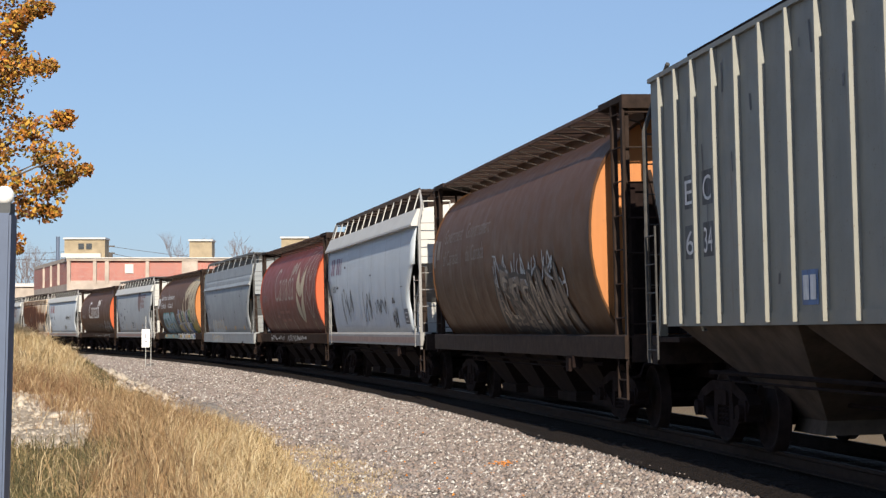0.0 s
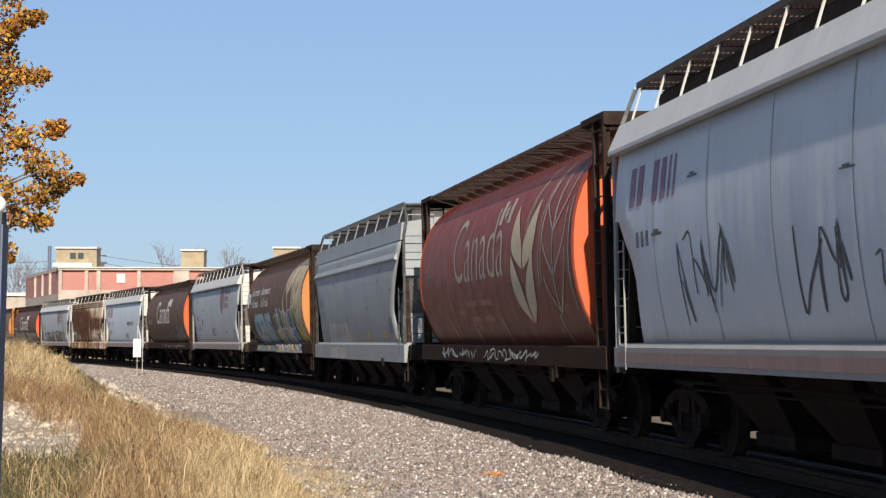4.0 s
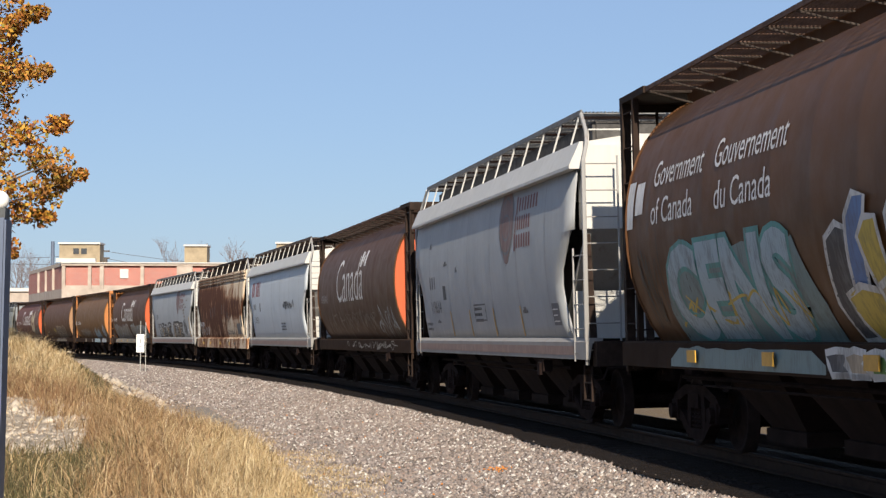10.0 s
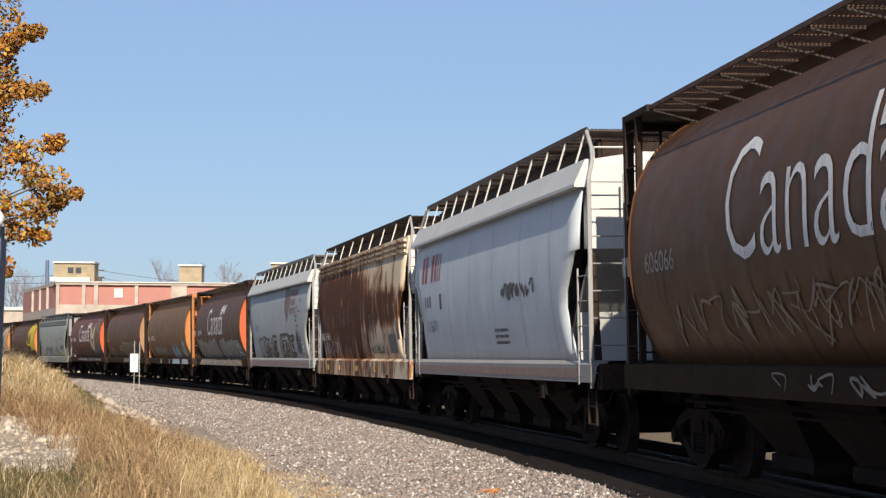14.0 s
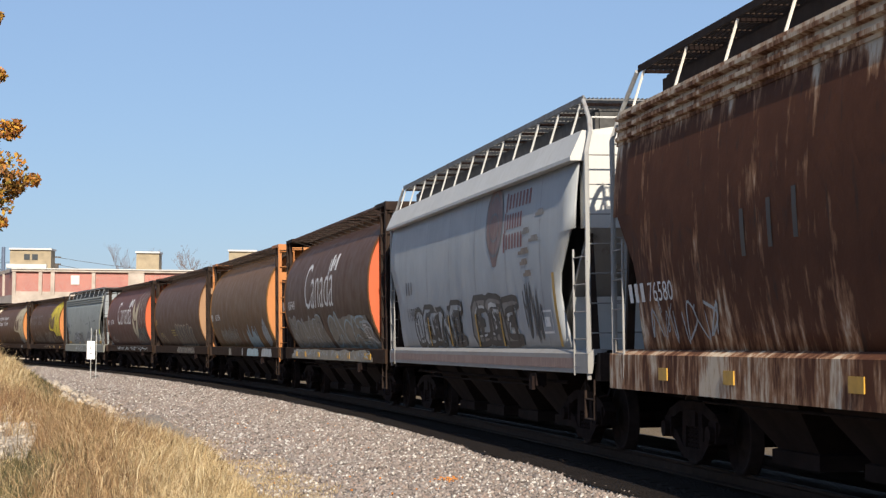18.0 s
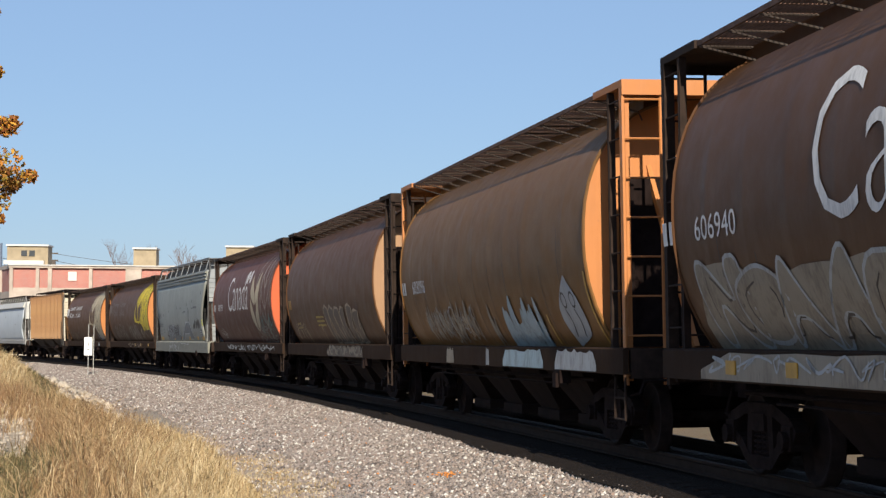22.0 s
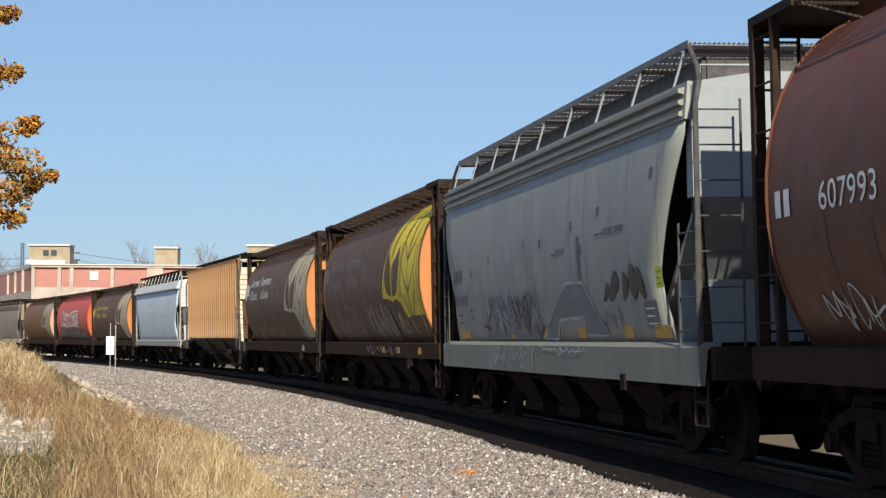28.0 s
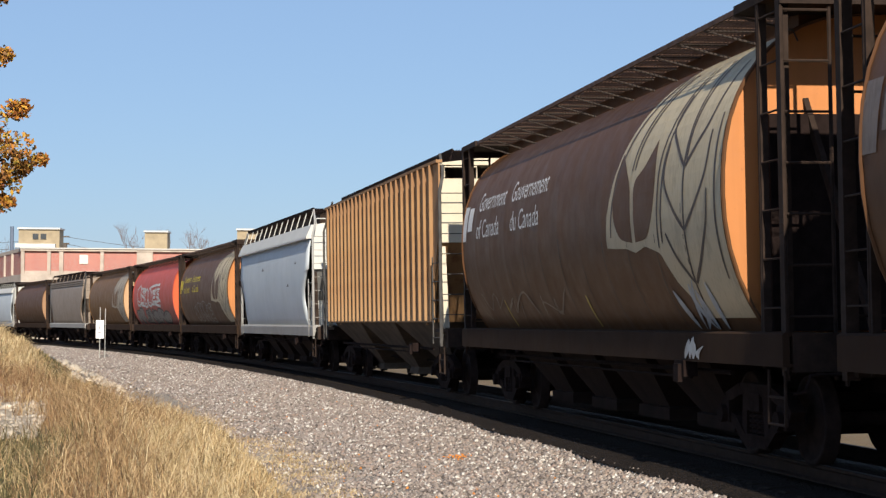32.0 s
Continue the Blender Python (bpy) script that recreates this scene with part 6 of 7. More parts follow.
ballast = tagged(strip("ballast_bed", _ss, [-4.5, -3.4, -2.6, -1.75, 0, 1.75, 2.2, 2.6, 3.0, 3.4, 4.2, 5.0, 5.6], GRAVEL, 0.03, 0.35), "grey crushed-stone ballast along the track", "ballast", kind="structure")


def shadow_bed_material():
    """Ballast between and beside the rails: grease, darkened further in colour as the train's shadow."""
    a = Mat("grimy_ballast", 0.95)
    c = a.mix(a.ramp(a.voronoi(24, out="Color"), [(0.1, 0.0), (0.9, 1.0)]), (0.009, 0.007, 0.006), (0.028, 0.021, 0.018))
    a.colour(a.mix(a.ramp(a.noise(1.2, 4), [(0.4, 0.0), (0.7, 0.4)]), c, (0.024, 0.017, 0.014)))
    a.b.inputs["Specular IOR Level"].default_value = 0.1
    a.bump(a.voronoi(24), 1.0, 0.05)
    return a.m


tagged(strip("track_bed", _ss, [-4.4, -2.6, -1.2, 0, 1.2, 1.72], shadow_bed_material(), 0.05, 0.12), "greasy ballast under the rails, coloured darker as the train's shadow", "ballast", kind="structure")


def stone_mesh(name, pts, sizes, mat, seed):
    """Many small broken stones as one mesh."""
    r = np.random.RandomState(seed)
    base = np.array([(1, 0, 0), (0, 1, 0), (-1, 0, 0), (0, -1, 0), (0, 0, 0.75), (0, 0, -0.5)], float)
    tri = np.array([(0, 1, 4), (1, 2, 4), (2, 3, 4), (3, 0, 4), (1, 0, 5), (2, 1, 5), (3, 2, 5), (0, 3, 5)])
    n = len(pts)
    v = base[None] * r.uniform(0.6, 1.25, (n, 6, 1)) + r.uniform(-.18, .18, (n, 6, 3))
    a = r.uniform(0, 6.28, n)
    c, s = np.cos(a)[:, None], np.sin(a)[:, None]
    x = v[:, :, 0] * c - v[:, :, 1] * s
    y = v[:, :, 0] * s + v[:, :, 1] * c
    co = np.stack([x, y, v[:, :, 2]], 2) * sizes[:, None, None] + pts[:, None, :]
    f = (tri[None] + 6 * np.arange(n)[:, None, None]).reshape(-1, 3)
    me = bpy.data.meshes.new(name)
    me.vertices.add(n * 6)
    me.vertices.foreach_set("co", co.ravel())
    me.loops.add(f.size)
    me.loops.foreach_set("vertex_index", f.ravel())
    me.polygons.add(len(f))
    me.polygons.foreach_set("loop_start", np.arange(0, f.size, 3))
    me.polygons.foreach_set("loop_total", np.full(len(f), 3))
    me.update(calc_edges=True)
    me.materials.append(mat)
    return new(name, me)


def along(s, o):
    """World x, y of many (s, o)."""
    x, y, a = np.interp(s, U, TX), np.interp(s, U, TY), np.interp(s, U, TH)
    return x - o * np.cos(a), y + o * np.sin(a)


def stone_material():
    a = Mat("ballast_stone", 0.9)
    c = a.ramp(a.island(), [(0.0, (0.080, 0.062, 0.057)), (0.30, (0.225, 0.186, 0.166)), (0.60, (0.325, 0.275, 0.245)), (0.84, (0.28, 0.20, 0.165)), (0.92, (0.60, 0.565, 0.525))])
    a.colour(a.mix(a.ramp(a.noise(40, 3), [(0.4, 0.0), (0.7, 0.5)]), c, (0.0896, 0.0760, 0.0688)))
    return a.m


STONE = stone_material()
_r = np.random.RandomState(4)
_n = 70000
_s, _o = -12 + 52 * _r.uniform(0, 1, _n) ** 1.35, _r.uniform(1.72, 5.7, _n)
_x, _y = along(_s, _o)
_z = ground_z(_x, _y, (_s, _o)) + 0.035
_n2 = 60000
_s2, _o2 = _r.uniform(30, 120, _n2), _r.uniform(1.75, 8.3, _n2)
_x2, _y2 = along(_s2, _o2)
tagged(stone_mesh("far_ballast_stones", np.column_stack([_x2, _y2, ground_z(_x2, _y2, (_s2, _o2)) + .035]), _r.uniform(.03, .07, _n2), STONE, 7), "loose grey crushed stones further up the line", "gravel", kind="stuff")
tagged(stone_mesh("ballast_stones", np.column_stack([_x, _y, _z]), _r.uniform(0.016, 0.036, _n) * _r.choice([1.0, 1.0, 1.5], _n), STONE, 5), "loose grey and brown crushed stones", "gravel", kind="stuff")


_n = 110
_r = np.random.RandomState(14)
_s, _o = _r.uniform(-8, 40, _n), _r.uniform(2.3, 5.6, _n)
_s[:40], _o[:40] = _r.normal(1.1, .16, 40), _r.normal(3.05, .10, 40)
_x, _y = along(_s, _o)
FALLEN = plain("fallen_orange_leaf", (0.55, 0.20, 0.04), 0.8, 0, .4, 20)
tagged(stone_mesh("fallen_leaves", np.column_stack([_x, _y, ground_z(_x, _y, (_s, _o)) + .075]), _r.uniform(.012, .028, _n), FALLEN, 15), "scattered orange fallen leaves on the gravel", "leaves", kind="stuff")

# ---- rails and sleepers ----
def rail(o):
    prof = [(-.07, -.17), (.07, -.17), (.07, -.155), (.012, -.135), (.012, -.045), (.036, -.03), (.036, 0), (-.036, 0), (-.036, -.03), (-.012, -.045), (-.012, -.135), (-.07, -.155)]
    ss = np.concatenate([np.arange(-120, 60, 2.0), np.arange(60, 300, 5.0)])
    bm = bmesh.new()
    g = [[bm.verts.new(on_track(s, o + a, b)) for a, b in prof + prof[:1]] for s in ss]
    for r, q in zip(g, g[1:]):
        for i in range(len(prof)):
            bm.faces.new((r[i], r[i + 1], q[i + 1], q[i]))
    return bm


for o in (-.755, .755):
    k = tagged(part("rail", rail(o), RAIL_STEEL), "rusty steel rail with a worn dull head", "rail", "rails of the track")
    bm = bmesh.new()
    sheet(bm, [[on_track(s, o + a, 0.003) for a in (-.03, .03)] for s in np.arange(-120, 300, 3.0)])
    part("rail_head", bm, SHINE, k, "worn running surface")


def sleeper_material():
    a = Mat("creosoted_timber", 0.9)
    c = a.mix(a.noise(3, 5, (1, 12, 1)), (0.012, 0.009, 0.007), (0.028, 0.021, 0.017))
    a.colour(a.mix(a.random(), c, (0.02, 0.016, 0.013)))
    a.b.inputs["Specular IOR Level"].default_value = 0.06
    return a.m


def make_sleeper(bm):
    box(bm, -.11, .11, -1.3, 1.3, -.36, -.175)
    bmesh.ops.bevel(bm, geom=bm.edges[:], offset=.012, segments=1, affect="EDGES")


# ---- brick warehouse beyond the line ----
def brick_material():
    a = Mat("red_brick", 0.9)
    t = a.n.new("ShaderNodeTexBrick")
    t.inputs["Scale"].default_value = 1.0
    t.inputs["Brick Width"].default_value, t.inputs["Row Height"].default_value, t.inputs["Mortar Size"].default_value = 0.22, 0.075, 0.008
    # Brick tones lightened, so that distance haze sits in the colour.
    t.inputs["Color1"].default_value, t.inputs["Color2"].default_value, t.inputs["Mortar"].default_value = (0.37, 0.13, 0.11, 1), (0.31, 0.105, 0.09, 1), (0.33, 0.27, 0.24, 1)
    mp = a.n.new("ShaderNodeMapping")
    mp.inputs["Rotation"].default_value = (radians(90), 0, 0)
    a.l.new(a.co, mp.inputs[0])
    a.l.new(mp.outputs[0], t.inputs[0])
    a.colour(a.mix(a.ramp(a.noise(0.5, 5), [(0.4, 0.0), (0.7, 0.4)]), t.outputs[0], (0.50, 0.21, 0.16)))
    return a.m


BRICK = brick_material()
CONCRETE = plain("weathered_concrete", (0.3757, 0.3179, 0.2746), 0.9, 0, 0.2, 0.8)
BUFF = plain("buff_brick", (0.3034, 0.2456, 0.1666), 0.9, 0, 0.2, 1.2)
WHITEWASH = plain("white_painted_concrete", (0.5202, 0.5057, 0.4845), 0.8, 0, 0.1, 1.0)
WINDOW = plain("dark_window_glass", (0.05, 0.055, 0.06), 0.2, 0, 0.3)


def px(x, y, d):
    """World x and z that lie on the first view's ray at depth d."""
    return (x - 784) / 3305.4 * d, 1.325 + (593.15 - y) / 3305.4 * d


BD = 250.0
warehouse = tagged(new("warehouse"), "long red-brick warehouse with concrete frame and roof houses", "building")
warehouse.location = (px(100, 0, BD)[0], BD, 0)


def wx(x):
    return px(x, 0, BD)[0] - px(100, 0, BD)[0]


def wz(y):
    return px(0, y, BD)[1]


def bx(x0, x1, y0, y1, z0, z1):
    bm = bmesh.new()
    box(bm, x0, x1, y0, y1, z0, z1)
    return bm


part("wall", bx(wx(119), wx(900), 0, 40, -1.5, wz(462)), BRICK, warehouse)
part("roof", bx(wx(118), wx(902), -.5, 40.5, wz(462), wz(456)), CONCRETE, warehouse)
part("roof_edge", bx(wx(117.5), wx(902), -.7, -.502, wz(458), wz(456.4)), WHITEWASH, warehouse)


def flank(x0, d0, x1, d1, z0, z1, thick):
    """A wall of the flank that runs back at a slant from the corner."""
    bm = bmesh.new()
    a, b = wx(x0), px(x1, 0, BD + d1)[0] - px(100, 0, BD)[0]
    prism(bm, ((a, d0), (b, d1), (b + thick, d1 + thick), (a + thick, d0 + thick)), "z", z0, z1)
    return bm


part("side_wall", flank(119, .02, 60, 34, -1.5, wz(463), 3), BRICK, warehouse)
part("side_roof", flank(119, -.35, 60, 33.6, wz(463), wz(456.5), 3), CONCRETE, warehouse)
part("side_base", flank(119, -.2, 60, 33.8, -1.5, wz(503), 2), CONCRETE, warehouse)
for x, d in ((106, 7.5), (93, 15), (80, 22.5)):
    b = px(x, 0, BD + d)[0] - px(100, 0, BD)[0]
    part("pilaster", bx(b - .35, b + .35, d - .25, d + .6, wz(503) + .02, wz(463) - .02), CONCRETE, warehouse)
    part("window", bx(b + .9, b + 1.7, d - 1.15, d - .2, wz(494), wz(474)), WHITEWASH, warehouse)
part("lintel_band", bx(wx(119.5), wx(900), -.25, -.002, wz(503), wz(497)), CONCRETE, warehouse)
part("lower_wall", bx(wx(119), wx(900), -.35, -.252, -1.5, wz(503)), CONCRETE, warehouse)
for x0, x1 in ((119, 125), (165, 171), (186, 193), (258, 264), (322, 350), (420, 426), (500, 506), (580, 586), (660, 666)):
    part("pilaster", bx(wx(x0), wx(x1), -.40, -.002, wz(502.9), wz(462.1)), CONCRETE, warehouse)
for x0, x1, y0, y1 in ((221, 236, 484, 468), (300, 314, 484, 470)):
    if x0 < 300:
        w = part("window", bx(wx(x0), wx(x1), -.15, -.004, wz(y0), wz(y1)), WHITEWASH, warehouse, "white boarded window")

def roof_house(x0, x1, ytop, ybase, windows):
    h = part("roof_house", bx(wx(x0), wx(x1), .4, 3.4, wz(456) + .02, wz(ytop + 3)), BUFF, warehouse, "buff-brick roof house")
    part("coping", bx(wx(x0 - 1.5), wx(x1 + 1.5), .1, 3.7, wz(ytop + 3), wz(ytop)), WHITEWASH, h)
    for a, b in windows:
        part("window", bx(wx(a), wx(b), .3, .398, wz(441), wz(431)), WINDOW, h)
    return h


roof_house(112, 184, 420.5, 457, ((137, 147), (151, 161)))
roof_house(334, 374, 424, 457, ())
roof_house(497, 545, 419, 457, ())
part("parapet", bx(wx(108), wx(178), -.3, .35, wz(456) + .02, wz(449)), WHITEWASH, warehouse)
low = tagged(new("shed"), "low pale flat-roofed shed beyond the line", "building")
low.location = (px(40, 0, 300)[0], 300, 0)
part("wall", bx(-12, 7.5, 0, 20, -1, px(0, 508, 300)[1]), CONCRETE, low)
part("roof", bx(-12.3, 7.8, -.4, 20, px(0, 508, 300)[1], px(0, 502, 300)[1]), WHITEWASH, low)

# ---- utility stack, pole and wires ----
STEEL_BLUE = plain("blue_grey_steel", (0.10, 0.13, 0.19), 0.55, 0.2, 0.2)
POLE = plain("weathered_pole", (0.09, 0.075, 0.065), 0.9)
stack = tagged(new("vent_stack"), "dark steel vent stack behind the warehouse", "stack")
stack.location = (px(101.5, 0, 262)[0], 262, 0)
bm = bmesh.new()
rod(bm, (0, 0, -1), (0, 0, px(0, 419, 262)[1]), .26, 12)
part("pipe", bm, STEEL_BLUE, stack)
pole = tagged(new("utility_pole"), "wooden utility pole with transformer and wires", "utility pole")
pole.location = (px(189, 0, 270)[0], 270, 0)
bm = bmesh.new()
_h = px(0, 433, 270)[1]
rod(bm, (0, 0, -1), (0, 0, _h), .17, 8)
part("mast", bm, POLE, pole)
for dz in (0.0, 1.0):
    part("crossarm", bx(-1.3, 1.1, -.08, .08, _h - .35 - dz, _h - .15 - dz), POLE, pole)
bm = bmesh.new()
rod(bm, (.5, 0, _h - 2.2), (.5, 0, _h - 1.2), .3, 10)
part("transformer", bm, POLE, pole)
WIRE = plain("black_wire", (0.05, 0.05, 0.055), 0.7)
for j, (z0, z1) in enumerate(((-.2, -1.3), (-1.2, -2.6))):
    for sgn, far in ((-1, -22), (1, 34)):
        bm = bmesh.new()
        pts = [(far * t, 0, _h + z0 + (z1 if sgn > 0 else 0.3) * t - 1.2 * math.sin(3.14 * t)) for t in np.linspace(0, 1, 9)]
        rods(bm, pts, .045, 4)
        part("wire", bm, WIRE, pole)

# ---- sign on two posts by the track ----
SD = 104.0
_sx = px(259, 0, SD)[0]
_sz = gz(_sx, SD)
sign = tagged(new("track_sign"), "small white metal sign on two thin posts beside the track", "sign")
sign.location = (_sx, SD, _sz)
for a, top in ((-.02, 560), (.27, 562)):
    bm = bmesh.new()
    rod(bm, (a, 0.03, -.2), (a, 0.03, px(0, top, SD)[1] - _sz), .022, 6)
    part("post", bm, plain("galvanised_post", (0.5, 0.5, 0.48), 0.5, 0.4), sign)
z0, z1 = px(0, 615, SD)[1] - _sz, px(0, 583, SD)[1] - _sz
part("plate", bx(-.24, .20, -.01, 0, z0, z1), plain("white_sign_enamel", (0.78, 0.78, 0.76), 0.5, 0, .05), sign)
bm = bmesh.new()
box(bm, -.05, .01, -.016, -.011, z0 + .5, z1 - .25)
box(bm, -.10, .06, -.016, -.011, z0 + .3, z0 + .36)
part("symbol", bm, plain("grey_sign_paint", (0.20, 0.20, 0.22)), sign)

# ---- blue post close by ----
PD = 11.0
post = tagged(new("gate_post"), "blue-grey painted steel post with a white lamp on top", "post")
_px1 = px(20, 0, PD)[0]
_pt = px(0, 378, PD)[1]
_pg = gz(_px1 - .08, PD)
post.matrix_world = pose(_px1 - .105, PD, 0, 0, 0.9, 0)
bm = bmesh.new()
box(bm, -.085, .085, -.085, .085, _pg - .1, _pt)
bmesh.ops.bevel(bm, geom=bm.edges[:], offset=.012, segments=2, affect="EDGES")
part("column", bm, plain("blue_grey_paint", (0.075, 0.10, 0.16), 0.5, 0, .1), post)
bm = bmesh.new()
box(bm, -.06, .075, -.06, .06, _pt, _pt + .06)
part("bracket", bm, plain("dark_bracket", (0.05, 0.055, 0.06), 0.5, 0.3), post)
bm = bmesh.new()
bmesh.ops.create_uvsphere(bm, u_segments=16, v_segments=10, radius=.058, matrix=pose(.03, -.02, _pt + .105))
part("lamp_dome", bm, plain("white_plastic_dome", (0.8, 0.8, 0.78), 0.3, 0, .03), post, shade=True)

# ---- grass ----
def straw_material(name, stops, patch, amount):
    """Grass colours that differ blade by blade, with duller patches."""
    a = Mat(name, 0.85)
    c = a.ramp(a.island(), stops)
    a.colour(a.mix(a.ramp(a.noise(0.8, 4), [(0.45, 0.0), (0.65, amount)]), c, patch))
    return a.m


STRAW = straw_material("pale_straw", [(0.0, (0.1550, 0.0984, 0.0426)), (0.25, (0.3247, 0.2222, 0.1091)), (0.6, (0.4936, 0.3739, 0.2042)), (0.9, (0.5920, 0.4863, 0.3173)), (1.0, (0.2116, 0.1689, 0.0631))], (0.2821, 0.1837, 0.0779), 0.5)
WEED = straw_material("brown_weeds", [(0.0, (0.0492, 0.0279, 0.0139)), (0.3, (0.1837, 0.1025, 0.0459)), (0.65, (0.3387, 0.2148, 0.1025)), (0.9, (0.5076, 0.3805, 0.2189)), (1.0, (0.0918, 0.0779, 0.0279))], (0.1837, 0.0918, 0.0426), 0.6)
RUSSET = straw_material("russet_weeds", [(0.0, (0.0705, 0.0279, 0.0139)), (0.4, (0.2189, 0.1164, 0.0566)), (0.8, (0.3247, 0.2042, 0.0984)), (1.0, (0.3952, 0.2960, 0.1550))], (0.2116, 0.1058, 0.0492), 0.6)
GREEN = straw_material("dark_green_weeds", [(0.0, (0.0180, 0.0213, 0.0074)), (0.35, (0.0631, 0.0599, 0.0197)), (0.6, (0.1197, 0.0918, 0.0353)), (0.85, (0.2821, 0.2116, 0.0984)), (1.0, (0.3879, 0.3034, 0.1550))], (0.0426, 0.0426, 0.0139), 0.6)


def blades(name, x, y, z, h, w, mat, seed):
    """Bent grass blades, three triangles each."""
    r = np.random.RandomState(seed)
    n = len(x)
    a, b = r.uniform(0, 6.28, n), r.uniform(0, 6.28, n)
    bend = h * r.uniform(0.15, 1.25, n)
    ux, uy, lx, ly = np.cos(a) * w / 2, np.sin(a) * w / 2, np.cos(b) * bend, np.sin(b) * bend
    P = np.zeros((n, 5, 3))
    P[:, 0] = np.column_stack([x - ux, y - uy, z])
    P[:, 1] = np.column_stack([x + ux, y + uy, z])
    P[:, 2] = np.column_stack([x - ux * .8 + lx * .3, y - uy * .8 + ly * .3, z + h * .55])
    P[:, 3] = np.column_stack([x + ux * .8 + lx * .3, y + uy * .8 + ly * .3, z + h * .55])
    P[:, 4] = np.column_stack([x + lx, y + ly, z + h * r.uniform(.55, 1.0, n)])
    f = (np.array([(0, 1, 3), (0, 3, 2), (2, 3, 4)])[None] + 5 * np.arange(n)[:, None, None]).reshape(-1, 3)
    me = bpy.data.meshes.new(name)
    me.vertices.add(n * 5)
    me.vertices.foreach_set("co", P.ravel())
    me.loops.add(f.size)
    me.loops.foreach_set("vertex_index", f.ravel())
    me.polygons.add(len(f))
    me.polygons.foreach_set("loop_start", np.arange(0, f.size, 3))
    me.polygons.foreach_set("loop_total", np.full(len(f), 3))
    me.update(calc_edges=True)
    me.materials.append(mat)
    return new(name, me)


def verge(s):
    """Where the grass begins beside the line: further out past the broken rock."""
    return 5.35 + 3.0 * smooth(12, 28, s)


def zone(s, o, x, y, r):
    """Which growth stands where: 0 pale straw, 1 brown weeds, 2 russet, 3 dark green."""
    k = r.normal(0, .35, len(s)) + .5 * ripple(x, y, 1.3, 31)
    z = np.zeros(len(s), int)
    z[(s < 23 + 2 * k) & (o > 6.6 + .5 * k)] = 1
    z[(o < 7.3 + .6 * k) & (s < 8 + 3 * k)] = 0
    z[(s > 14 + 2 * k) & (s < 24 + 2 * k) & (o > 9.0 + .6 * k)] = 2
    z[(s < 4.5 + 1.5 * k) & (o > 8.5 + .5 * k)] = 3
    z[(s > 22 + 2 * k) & (o < 9.2 + .4 * k)] = 3
    z[r.uniform(0, 1, len(s)) < .12] = 0
    z[r.uniform(0, 1, len(s)) < .10] = 1
    return z


def grass(n, s0, s1, o0, o1, hmin, hmax, w, seed, power=1.0, thin=0.0):
    r = np.random.RandomState(seed)
    s, o = s0 + (s1 - s0) * r.uniform(0, 1, n) ** power, r.uniform(o0, o1, n)
    x, y = along(s, o)
    cl = 1.2 * ripple(x, y, 1.9, seed + 1) + 0.9 * ripple(x, y, 0.7, seed + 2)
    keep = (cl > r.uniform(-1.2 + thin, 0.8 + thin, n)) & (o > verge(s) + 0.35 * ripple(s, s * 0, 5, 9) + r.uniform(0, 0.5, n))
    bare = (s > 4.0) & (s < 20.5) & (o > 8.75 + .16 * np.maximum(s - 9, 0) + .3 * ripple(x, y, 1.4, 3) + r.uniform(-.2, .4, n)) & (o < 13)
    keep &= ~(bare & (r.uniform(0, 1, n) < .98))
    s, o, x, y, cl = s[keep], o[keep], x[keep], y[keep], cl[keep]
    h = r.uniform(hmin, hmax, len(s)) * (0.60 + 0.5 * np.clip(cl, -1, 1)) * (0.35 + 0.65 * smooth(0, 1.7, o - verge(s))) * (1 - .4 * smooth(8.0, 9.0, o) * smooth(-1, 3, s) * (1 - smooth(6, 10, s)))
    w = w * r.uniform(.6, 1.3, len(s))
    z = zone(s, o, x, y, r)
    g = ground_z(x, y, (s, o)) - 0.02
    for i, (mat, name, text, cat) in enumerate(((STRAW, "grass", "tall pale straw-yellow dry grass", "grass"), (WEED, "weeds", "dry brown weeds among the grass", "weeds"),
                                                (RUSSET, "weeds", "russet-brown dead weeds on the bank", "weeds"), (GREEN, "weeds", "dark green and straw weeds", "weeds"))):
        q = z == i
        if q.sum() > 50:
            tagged(blades(name, x[q], y[q], g[q], h[q], w[q], mat, seed + i), text, cat, kind="stuff")


grass(190000, -12, 26, 5.3, 13.5, .16, .62, .008, 11)
grass(26000, -12, 24, 5.6, 12.5, .5, .9, .009, 17)
grass(130000, 22, 80, 7.5, 20, .3, .62, .016, 12, 1.2)
# short flattened grass that frays out onto the gravel
_r = np.random.RandomState(51)
_s, _o = _r.uniform(-12, 8, 26000), _r.uniform(4.5, 6.0, 26000)
_x, _y = along(_s, _o)
_q = (_o > 4.95 + .30 * ripple(_s, _s * 0, 5, 9) + _r.uniform(-.35, .4, 26000)) & (ripple(_x, _y, .6, 54) > _r.uniform(-1.1, .5, 26000))
_s, _o, _x, _y = _s[_q], _o[_q], _x[_q], _y[_q]
tagged(blades("grass", _x, _y, ground_z(_x, _y, (_s, _o)) + .01, _r.uniform(.04, .14, len(_s)), _r.uniform(.005, .010, len(_s)), STRAW, 53), "short flattened straw grass at the gravel's edge", "grass", kind="stuff")
# low dead weeds that straggle out over the gravel
_r = np.random.RandomState(41)
_s, _o = _r.uniform(6, 40, 9000), _r.uniform(5.2, 8.6, 9000)
_x, _y = along(_s, _o)
_q = (ripple(_x, _y, 1.2, 44) > _r.uniform(-.1, .9, 9000)) & (_o > 5.0 + .05 * _s)
_s, _o, _x, _y = _s[_q], _o[_q], _x[_q], _y[_q]
